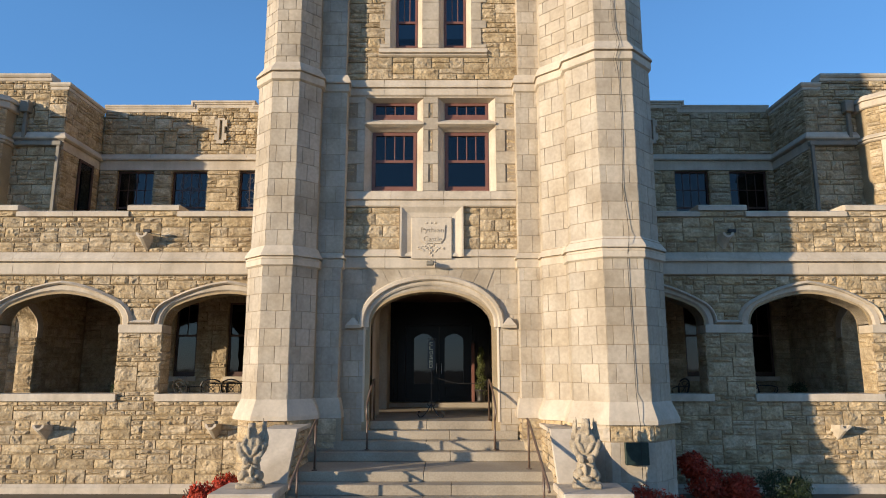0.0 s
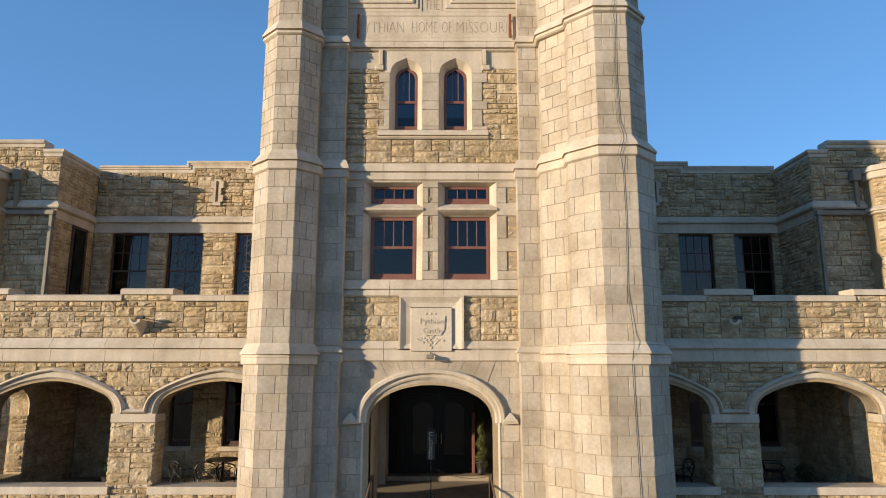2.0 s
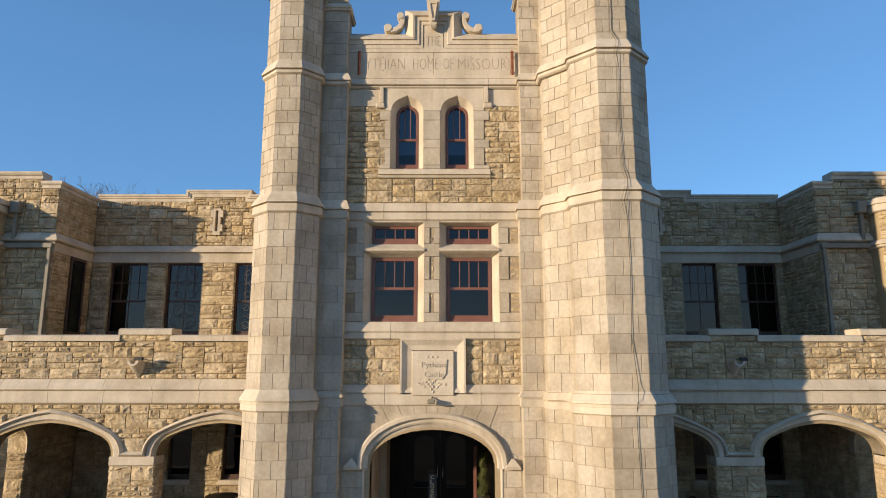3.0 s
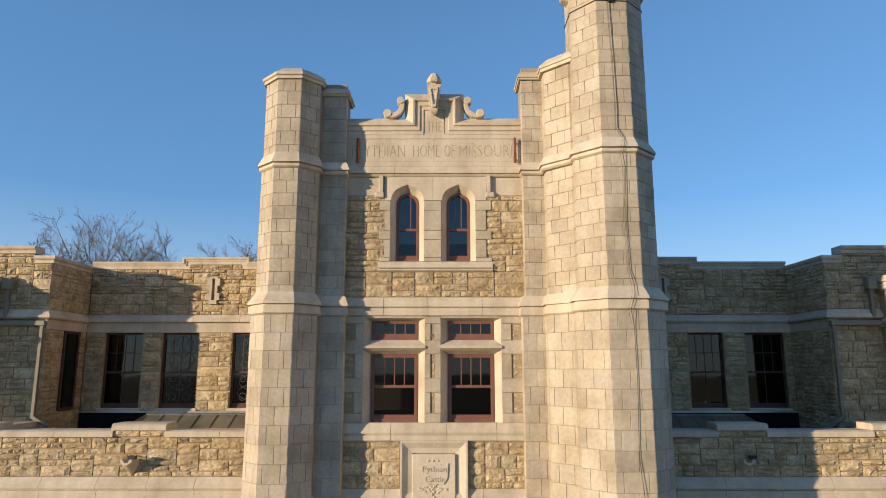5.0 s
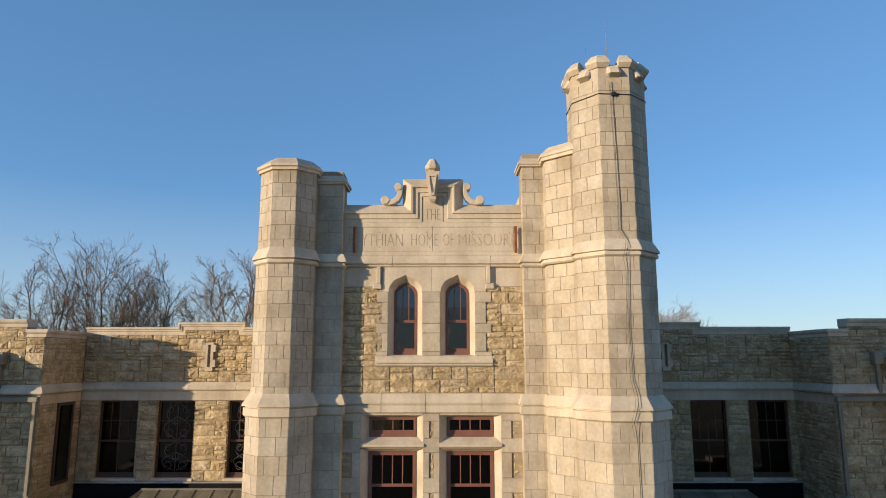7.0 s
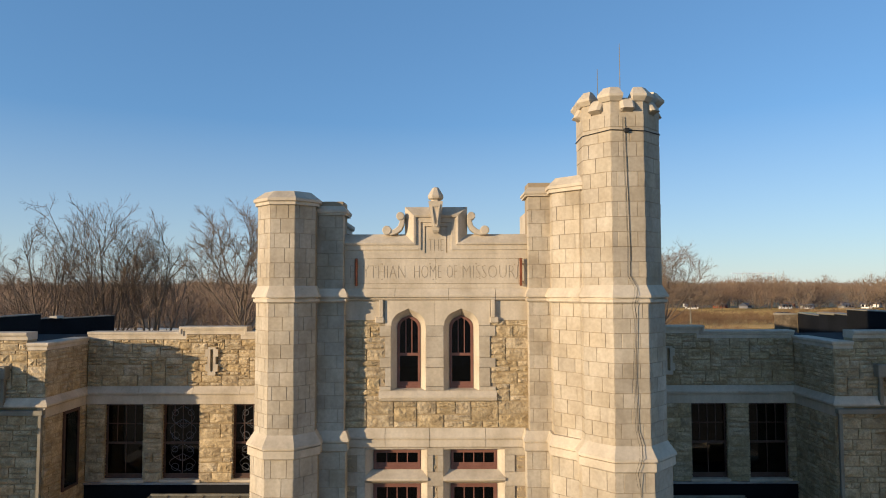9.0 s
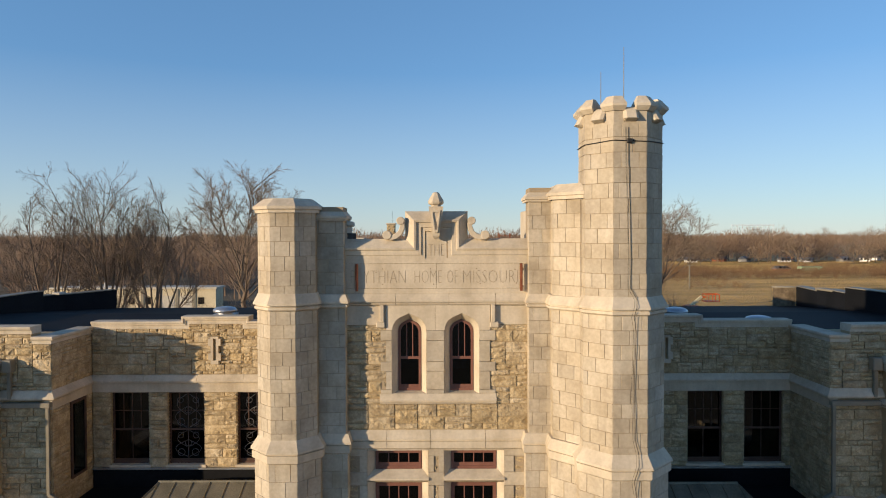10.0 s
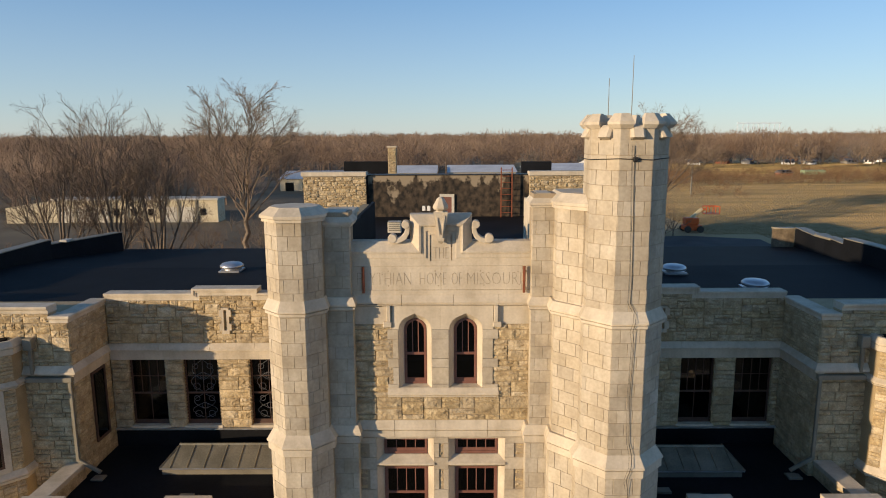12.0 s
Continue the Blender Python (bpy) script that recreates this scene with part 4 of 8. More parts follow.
def turret(name, c, sections, label, faces, seed, dressed=False):
    t = thing(name, (c[0], c[1], GZ), label, "turret")
    for k, (z0, z1, ap) in enumerate(sections):
        part("core", loft([octagon(c, ap - 0.012, z0 - 0.3), octagon(c, ap - 0.012, z1 + 0.25 if k < 3 else z1)]), JOINT, t)
        o = octagon(c, ap, 0)
        for f in faces:
            ashlar(t, o[f][:2], o[(f + 1) % 8][:2], z0, z1, COURSE[k], seed=seed + 10 * k + f)
    for (zt, zd, zf), ap in zip(((4.98, 4.83, 4.57), (9.16, 8.98, 8.72), (12.22, 12.06, 11.90)), (sections[1][2], sections[2][2], sections[3][2])):
        i = (4.98, 9.16, 12.22).index(zt)
        low = sections[i][2]
        prof = [(-0.2, zt + 0.04), (0.0, zt + 0.04), (low + 0.075 - ap, zd), (low + 0.08 - ap, zd - 0.04), (low + 0.015 - ap, zd - 0.045), (low + 0.015 - ap, zd - 0.07), (low + 0.05 - ap, zd - 0.075), (low + 0.05 - ap, zf + 0.03), (low + 0.005 - ap, zf), (-0.2, zf)]
        if i == 0:
            prof = prof[:5] + [(low + 0.06 - ap, zd - 0.10), (low + 0.03 - ap, zd - 0.13)] + prof[5:]
        part("ledge", sweep([p[:2] for p in octagon(c, ap, 0)], prof, closed=True), TRIM, t)
    low = sections[0][2]
    part("foot", sweep([p[:2] for p in octagon(c, low, 0)], [(-0.3, 1.85), (0.0, 1.85), (0.14, 1.52), (0.14, 1.44), (-0.3, 1.44)], closed=True), TRIM, t)
    part("foot_core", loft([octagon(c, low + 0.016, GZ), octagon(c, low + 0.016, 1.5)]), JOINT, t)
    o = octagon(c, low + 0.03, 0)
    for f in faces:
        if dressed:
            rubble(t, o[f][:2], o[(f + 1) % 8][:2], 1.13, 1.44, lo=0.5, hi=0.5, wide=(0.3, 0.6), seed=seed + 90 + f)
            ashlar(t, o[f][:2], o[(f + 1) % 8][:2], GZ, 1.12, course=0.70, seed=seed + 95 + f)
        else:
            rubble(t, o[f][:2], o[(f + 1) % 8][:2], GZ, 1.45, lo=0.2, hi=0.36, seed=seed + 90 + f)
    return t


# octagon faces run from 0 (front right vertex): 7 front, 0 front right, 6 front left, 5 left
lt = turret("slim_turret", LT, L_AP, "slim octagonal turret of dressed buff limestone blocks", (7, 0, 6), 40)
part("cap", sweep([p[:2] for p in octagon(LT, 0.62, 0)], [(-0.55, 14.26), (-0.12, 14.26), (0.09, 14.10), (0.09, 14.04), (0.05, 14.02), (0.05, 13.96), (-0.55, 13.96)], closed=True), TRIM, lt)
part("cap_slab", loft([octagon(LT, 0.5, 13.9), octagon(LT, 0.5, 14.265)]), TRIM, lt)
rt = turret("stair_turret", RT, R_AP, "tall battlemented octagonal stair turret of dressed limestone", (7, 0, 6), 60, True)
o5 = octagon(RT, R_AP[3][2], 0)
ashlar(rt, o5[5][:2], o5[6][:2], 14.2, 15.66, COURSE[3], seed=66)
for k, (z0, z1, ap) in enumerate(R_AP):
    ashlar(rt, (RT[0] - ap, 13.46), (RT[0] - ap, RT[1] - 0.4142 * ap), z0, min(z1, 14.2), COURSE[k], seed=67)
join_rest(lt)
join_rest(rt)

# lower shoulder between the stair turret and its pilaster
sh = thing("turret_shoulder", (2.4, 13.8, GZ), "angled dressed limestone shoulder joining the stair turret", "turret shoulder")
SP = [(2.16, WY), (2.16, 13.86), (2.66, 13.38), (3.0, 13.38)]
for k, (z0, z1, o) in enumerate(((1.83, 4.72, 0.03), (4.98, 8.72, 0.01), (9.05, 11.90, -0.055), (12.12, 14.22, -0.06))):
    q = [(2.16 - o, WY), (2.16 - o, 13.86 - o), (2.66 - o * .6, 13.38 - o)]
    part("core", loft([[(q[0][0] + .012, 15.0, z), (q[1][0] + .012, q[1][1] + .012, z), (q[2][0] + .012, q[2][1] + .012, z), (3.5, 13.4, z), (3.9, 15.0, z)] for z in (z0 - 0.3, z1 + 0.25 if z1 < 14 else z1)]), JOINT, sh)
    ashlar(sh, q[1], q[2], z0, z1, COURSE[k], seed=80)
    ashlar(sh, q[0], q[1], z0, z1, COURSE[k], seed=81)
    if z0 > 9:
        ashlar(sh, q[2], (RT[0] - (0.815 if z0 < 12 else 0.775) + 0.03, q[2][1]), z0, z1, COURSE[k], seed=82)
for zt, zd, zf in ((5.0, 4.85, 4.60), (9.16, 8.98, 8.72), (12.20, 12.05, 11.90)):
    part("ledge", sweep(SP[:3] + [(2.9, 13.2)], ledge(zt, zd, zf, 0.075)), TRIM, sh)
part("cap", sweep([(2.20, WY + .4), (2.20, 13.90), (2.68, 13.43), (3.1, 13.02)], [(-0.14, 14.54), (-0.10, 14.54), (0.08, 14.36), (0.08, 14.30), (0.05, 14.29), (0.05, 14.22), (-0.14, 14.22)]), TRIM, sh)
part("cap_core", loft([[(2.3, 14.9, z), (2.3, 13.95, z), (2.7, 13.55, z), (3.9, 13.5, z), (3.9, 15.2, z)] for z in (14.15, 14.546)]), TRIM, sh)
part("foot", sweep(SP[:3] + [(2.9, 13.2)], [(-0.2, 1.85), (0.03, 1.85), (0.17, 1.52), (0.17, 1.44), (-0.2, 1.44)]), TRIM, sh)
part("foot_core", loft([[(2.115, 14.6, z), (2.115, 13.81, z), (2.615, 13.312, z), (3.3, 13.312, z), (3.3, 14.6, z)] for z in (GZ, 1.47)]), JOINT, sh)
rubble(sh, (2.1, 13.8), (2.62, 13.28), 1.13, 1.44, lo=0.5, hi=0.5, seed=85)
ashlar(sh, (2.1, 13.8), (2.62, 13.28), GZ, 1.12, course=0.70, seed=87)
rubble(sh, (2.1, 14.5), (2.1, 13.8), GZ, 1.45, seed=86)

# battlements: eight merlons with sloped caps on corbels, sills between them
mc = octagon(RT, 0.775, 0)
for k in range(8):
    a, b = Vector(mc[k]), Vector(mc[(k + 1) % 8])
    along, mid = (b - a).normalized(), (a + b) / 2
    prev = (Vector(mc[k]) - Vector(mc[k - 1])).normalized()
    w = 0.20
    ring = []
    n1, n0 = Vector((along.y, -along.x, 0)), Vector((prev.y, -prev.x, 0))
    nb = (n1 + n0).normalized()

    def corner(o, i, wd, z):
        p, q, c = a - prev * wd, a + along * wd, a
        f = o / nb.dot(n1)
        g = i / nb.dot(n1)
        return [(*(v.xy), z) for v in (p + n0 * o, c + nb * f, q + n1 * o, q - n1 * i, c - nb * g, p - n0 * i)]
    part("merlon", loft([corner(0.0, 0.22, w, 15.60), corner(0.0, 0.22, w, 15.91)]), ASHLAR, rt)
    part("merlon_cap", loft([corner(0.03, 0.24, w + .01, 15.87), corner(0.105, 0.26, w + .03, 15.95), corner(0.105, 0.26, w + .03, 16.0), corner(-0.03, 0.12, w - .03, 16.16)]), TRIM, rt)
    m, ln = run(a, b)
    cr = box(w - 0.02, ln - w + 0.02, -0.14, 0.25, 15.66, 15.94, 0.05)
    for v in cr.verts:
        if v.co.y < 0 and not 15.69 < v.co.z < 15.84:
            v.co.y += 0.10
    bmesh.ops.transform(cr, matrix=m, verts=cr.verts)
    part("crenel_sill", cr, TRIM, rt)
part("turret_roof", loft([octagon(RT, 0.6, 15.23), octagon(RT, 0.6, 15.43)]), MEMBRANE, rt)

# ---- windows ----
def window(x0, x1, z0, z1, y, name, label, mat, split=0.5, top=(4, 1), low=(1, 1), fw=0.07, head=None, axis="y", lattice=False):
    """A double-hung sash window with its frame, rails, glazing bars and panes; head: an outline for a pointed top."""
    w = thing(name, ((x0 + x1) / 2, y, z0) if axis == "y" else (y, (x0 + x1) / 2, z0), label, "window", kind="structure")
    outer = head or rect(x0, x1, z0, z1)
    cx, cz = (x0 + x1) / 2, (z0 + z1) / 2
    kx, kz = 1 - 2 * fw / (x1 - x0), 1 - 2 * fw / (z1 - z0)
    inner = [(cx + (x - cx) * kx, cz + (z - cz) * kz) for x, z in outer]
    s = 1 if axis == "y" else (1 if y < 0 else -1)
    part("window_frame", plate(outer, [inner], y - 0.03, y + 0.07, axis), mat, w)
    zm = z0 + (z1 - z0) * split

    def bar(name, a, b, c, d, y0, y1):
        part(name, box(a, b, y + y0, y + y1, c, d) if axis == "y" else box(y + y0, y + y1, a, b, c, d), mat, w)
    if split:
        bar("meeting_rail", x0 + fw, x1 - fw, zm - 0.03, zm + 0.03, -0.012, 0.05)
    bar("bottom_rail", x0 + fw, x1 - fw, z0 + fw, z0 + fw + 0.08, -0.008, 0.05)
    for (a, b), (nx, nz) in (((zm + 0.03, z1 - fw), top), ((z0 + fw + 0.08, zm - 0.03), low)):
        if not split and (nx, nz) == low:
            continue
        if not split:
            a = z0 + fw + 0.08
        for i in range(1, nx):
            x = x0 + fw + (x1 - x0 - 2 * fw) * i / nx
            zt = b
            if head:
                zt = b - 0.5 * abs(x - cx)
            bar("glazing_bar", x - 0.011, x + 0.011, a, zt, 0.0, 0.035)
        for j in range(1, nz):
            z = a + (b - a) * j / nz
            bar("glazing_bar", x0 + fw, x1 - fw, z - 0.011, z + 0.011, 0.001, 0.034)
    if lattice:
        cm, yy = (x0 + x1) / 2, y + 0.004
        ring = lambda u, v, r: tube([(cm + u + r * math.cos(t), yy, v + r * math.sin(t)) for t in [k * math.pi / 6 for k in range(13)]], 0.009, 4)
        for za, zb in ((z0 + 0.2, zm - 0.05), (zm + 0.05, z1 - 0.1)):
            h = zb - za
            part("leaded_tracery", tube([(cm, yy, za + 0.05), (cm, yy, zb - 0.05)], 0.010, 4), LEAD, w)
            part("leaded_tracery", ring(0, za + h * 0.52, 0.10), LEAD, w)
            for sx in (-1, 1):
                for t0, t1, reach in ((0.0, 0.62, 0.36), (0.38, 1.0, 0.30)):
                    pts = [(cm + sx * (0.04 + reach * math.sin(t * math.pi / 10)), yy, za + h * (t0 + (t1 - t0) * t / 10)) for t in range(11)]
                    part("leaded_tracery", tube(pts, 0.009, 4), LEAD, w)
                part("leaded_tracery", ring(sx * 0.22, za + h * 0.16, 0.11), LEAD, w)
                part("leaded_tracery", ring(sx * 0.24, za + h * 0.82, 0.09), LEAD, w)
    pane = part("pane", plate(inner, [], y + 0.012, y + 0.020, axis), GLASS, w, "reflecting glass tinted dark")
    pane.visible_shadow = False
    return w


WN = [0]


def wname():
    WN[0] += 1
    return "window_%d" % WN[0]


for a, b in win2:
    window(a, b, 6.46, 7.92, WY + 0.2, wname(), "tall sash window in red-brown painted wood", PAINT, 0.52, (4, 1), (1, 1), 0.075)
    window(a, b, 8.23, 8.65, WY + 0.2, wname(), "narrow transom window in red-brown painted wood", PAINT, 0, (4, 1), (1, 1), 0.06)
for (a, b), h in zip(win3, lan3):
    window(a, b, 10.0, 11.60, WY + 0.2, wname(), "pointed sash window in red-brown painted wood", PAINT, 0.46, (3, 1), (1, 1), 0.055, h)

# ---- porch wings ----
PY = 15.45


def wing(side, cx, outer_arch, inner_arch, tower_x, merlons, spouts):
    west = side == "west"
    tone = "sunlit" if west else "half-shaded"
    x0, x1 = (cx, tower_x) if west else (tower_x, cx)
    w = thing("wall_porch_" + side, ((x0 + x1) / 2, PY, GZ), tone + " rock-faced limestone porch wall with pointed arches", "porch wall", kind="structure")
    arches = [outer_arch, inner_arch] if west else [inner_arch, outer_arch]
    outs = [tudor(a, b, 1.80, 3.50, 4.21, r=0.46) for a, b in arches]
    part("core", plate(rect(x0, x1, GZ, 6.07), outs, PY + 0.025, PY + 0.5), MORTAR, w)
    part("inner_lining", plate(rect(x0, x1, FLOOR, 4.75), outs, PY + 0.505, PY + 0.53), ROCKJ, w)
    # water table, string, sills
    runs("water_table", x0, x1, PY, [(-0.1, -0.10), (0.0, -0.10), (0.09, -0.17), (0.09, GZ), (-0.1, GZ)], TRIM, w)
    runs("string_course", x0, x1, PY, [(-0.1, 5.20), (0.0, 5.20), (0.03, 5.16), (0.14, 5.02), (0.14, 4.965), (0.04, 4.955), (0.04, 4.915), (0.075, 4.91), (0.075, 4.67), (0.03, 4.64), (-0.1, 4.64)], TRIM, w, 1.3, 4)
    hood = []
    for k, (a, b) in enumerate(arches):
        part("sill", sweep([(a - 0.05, PY), (b + 0.08, PY)], [(-0.52, 1.89), (0.08, 1.885), (0.09, 1.87), (0.09, 1.72), (-0.1, 1.72)]), TRIM, w)
        ring = [p for p in tudor(a, b, 3.28, 3.50, 4.21, r=0.46)]
        part("arch_ring", sweep(ring, [(0.0, PY + 0.5), (0.0, PY + 0.09), (0.09, PY - 0.03), (0.20, PY - 0.03), (0.20, PY + 0.1), (0.1, PY + 0.5)], plane="xz"), TRIM, w)
        hood += tudor(a - 0.22, b + 0.22, 3.50, 3.52, 4.43, r=0.5)
    hood = [(x0, 3.50)] + hood + [(x1, 3.50)]
    part("hood_mould", sweep(hood, [(0.0, PY + 0.03), (0.0, PY - 0.07), (0.03, PY - 0.11), (0.085, PY - 0.03), (0.085, PY + 0.03)], plane="xz"), TRIM, w)
    piers = gaps(x0, x1, arches)
    for a, b in piers:
        part("impost", box(a - 0.006, b + 0.006, PY - 0.045, PY + 0.48, 3.28, 3.475, 0.01), TRIM, w)
        rubble(w, (a, PY), (b, PY), 1.72, 3.28, seed=int(abs(a) * 31))
        if b - a > 0.3:
            rubble(w, (b, PY), (b, PY + 0.5), 1.90, 3.28, wide=(0.25, 0.5), seed=int(abs(a) * 17))
            rubble(w, (a, PY + 0.5), (a, PY), 1.90, 3.28, wide=(0.25, 0.5), seed=int(abs(a) * 19))
    big = [tudor(a - 0.27, b + 0.27, 3.4, 3.52, 4.50, r=0.5) for a, b in arches]

    def spandrel(za, zb):
        sp = [arch_span(o, za, zb) for o in big]
        return [(a - x0, b - x0) for a, b in gaps(x0, x1, [s for s in sp if s])]
    rubble(w, (x0, PY), (x1, PY), 3.55, 4.63, spandrel, seed=5 if west else 6)
    rubble(w, (x0, PY), (x1, PY), -0.10, 1.72, seed=7 if west else 8)
    # side of the porch with its own arch
    sx = cx
    so = tudor(15.97, 17.72, 1.80, 3.50, 4.21, r=0.42)
    part("side_core", plate(rect(PY + 0.5, 18.12, GZ, 6.07), [so], sx + (0.0 if west else -0.47), sx + (0.47 if west else 0.0), "x"), ROCKJ, w)
    part("side_arch_ring", sweep(tudor(15.97, 17.72, 3.28, 3.50, 4.21, r=0.42), [(0.004, sx - 0.02), (0.004, sx + 0.02), (0.004, sx + (0.46 if west else -0.46)), (-0.02, sx + (0.50 if west else -0.50)), (0.22, sx + (0.50 if west else -0.50)), (0.22, sx - 0.02)], plane="yz"), TRIM, w)
    ix = sx + (0.475 if west else -0.475)
    if west:
        rubble(w, (ix, 17.72), (ix, 18.1), 1.4, 3.28, seed=71)
        rubble(w, (ix - .45, 17.71), (ix, 17.71), 1.4, 3.28, seed=72)
    else:
        rubble(w, (ix, 18.1), (ix, 17.72), 1.4, 3.28, seed=73)
        rubble(w, (ix, 17.71), (ix + .45, 17.71), 1.4, 3.28, seed=74)
    join_rest(w)
    # parapet
    p = thing("wall_parapet_" + side, ((x0 + x1) / 2, PY, 5.2), tone + " rock-faced limestone porch parapet with stepped coping", "parapet", kind="structure")
    rubble(p, (x0, PY), (x1, PY), 5.20, 6.06, lo=0.16, hi=0.30, seed=9 if west else 10)
    cop = [(-0.5, 0.0), (0.07, 0.0), (0.07, 0.11), (0.05, 0.125), (0.0, 0.15), (-0.5, 0.15)]
    xs = sorted(merlons)
    prev = x0
    for a, b in xs + [(x1, None)]:
        if a > prev + 0.01:
            runs("coping", prev, a, PY, [(o, 6.07 + h) for o, h in cop], TRIM, p, 1.2, int(abs(a) * 9))
        if b is not None:
            part("coping", sweep([(a - 0.03, PY), (b + 0.03, PY)], [(o * 1.08, 6.22 + h) for o, h in cop]), TRIM, p)
            part("merlon", box(a, b, PY + 0.03, PY + 0.5, 6.06, 6.23), MORTAR, p)
            rubble(p, (a, PY), (b, PY), 6.07, 6.22, lo=0.14, hi=0.15, seed=3)
            prev = b
    part("side_coping", box(sx - 0.05 if west else sx - 0.5, sx + 0.5 if west else sx + 0.05, PY + 0.5, 18.1, 6.07, 6.22, 0.015), TRIM, p)
    for x, z in spouts:
        s = thing("water_spout", (x, PY, z), "carved stone water spout jutting from the wall", "water spout", "stone spouts")
        sec = []
        for yy, wd, dp, zt in ((PY + 0.1, 0.15, 0.30, 0.0), (PY - 0.05, 0.14, 0.26, 0.0), (PY - 0.36, 0.13, 0.10, 0.02)):
            sec.append([(x - wd, yy, z + zt), (x - wd + 0.045, yy, z + zt), (x - 0.04, yy, z + zt - 0.075), (x + 0.04, yy, z + zt - 0.075), (x + wd - 0.045, yy, z + zt), (x + wd, yy, z + zt), (x + wd * 0.95, yy, z + zt - dp * 0.55), (x + 0.03, yy, z + zt - dp * 1.25), (x - 0.03, yy, z + zt - dp * 1.25), (x - wd * 0.95, yy, z + zt - dp * 0.55)])
        part("trough", loft(sec), TRIM, s)
        # no opening here: a black box gives the outlet's shade
        part("shadow_hole", box(x - 0.05, x + 0.05, PY - 0.02, PY + 0.05, z - 0.05, z + 0.06), CABLE, s, "black box for the shade in the outlet")
    # porch inside
    xi0, xi1 = (x0, -1.97) if west else (1.90, x1)
    f = part("floor_porch_" + side, box(xi0, xi1, PY + 0.1, 20.14, FLOOR - 0.3, FLOOR), STEP)
    tagged(f, "grey stone porch floor", "floor", kind="structure")
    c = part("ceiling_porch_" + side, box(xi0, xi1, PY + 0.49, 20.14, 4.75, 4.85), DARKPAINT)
    tagged(c, "dark boarded porch ceiling", "ceiling", kind="structure")
    r = part("roof_porch_" + side, box(x0, x1, PY + 0.49, 20.14, 5.50, 5.72), MEMBRANE)
    tagged(r, "flat black membrane porch roof", "flat roof", kind="structure")
    return w


wing("west", -11.40, (-10.48, -7.60), (-6.58, -3.62), -3.9, [(-7.59, -6.41), (-11.40, -10.30)], [(-9.05, 1.20), (-5.20, 1.22), (-7.10, 5.60)])
wing("east", 11.20, (7.24, 10.06), (3.50, 6.15), 4.0, [(6.20, 7.31), (9.75, 11.20)], [(9.0, 1.20), (6.72, 5.60)])

# ---- upper walls behind the porches ----
UY = 20.15


def merlon_coping(p, x0, x1, z, steps, y, facing=True):
    """A moulded coping that steps up over merlons: one sweep along the stepped line."""
    path = [(x0, z)]
    for a, b, h in steps:
        if a > x0 + 0.01:
            path += [(a, z), (a, z + h)]
        else:
            path = [(x0, z + h)]
        if b < x1 - 0.01:
            path += [(b, z + h), (b, z)]
            path_end = z
        else:
            path_end = z + h
    path += [(x1, path_end if steps else z)]
    prof = [(-0.15, y + 0.4), (-0.15, y - 0.02), (-0.05, y - 0.02), (-0.04, y - 0.05), (0.0, y - 0.05), (0.02, y - 0.08), (0.07, y - 0.08), (0.085, y - 0.06), (0.085, y + 0.4)]
    return part("coping", sweep(path, prof, plane="xz"), TRIM, p)


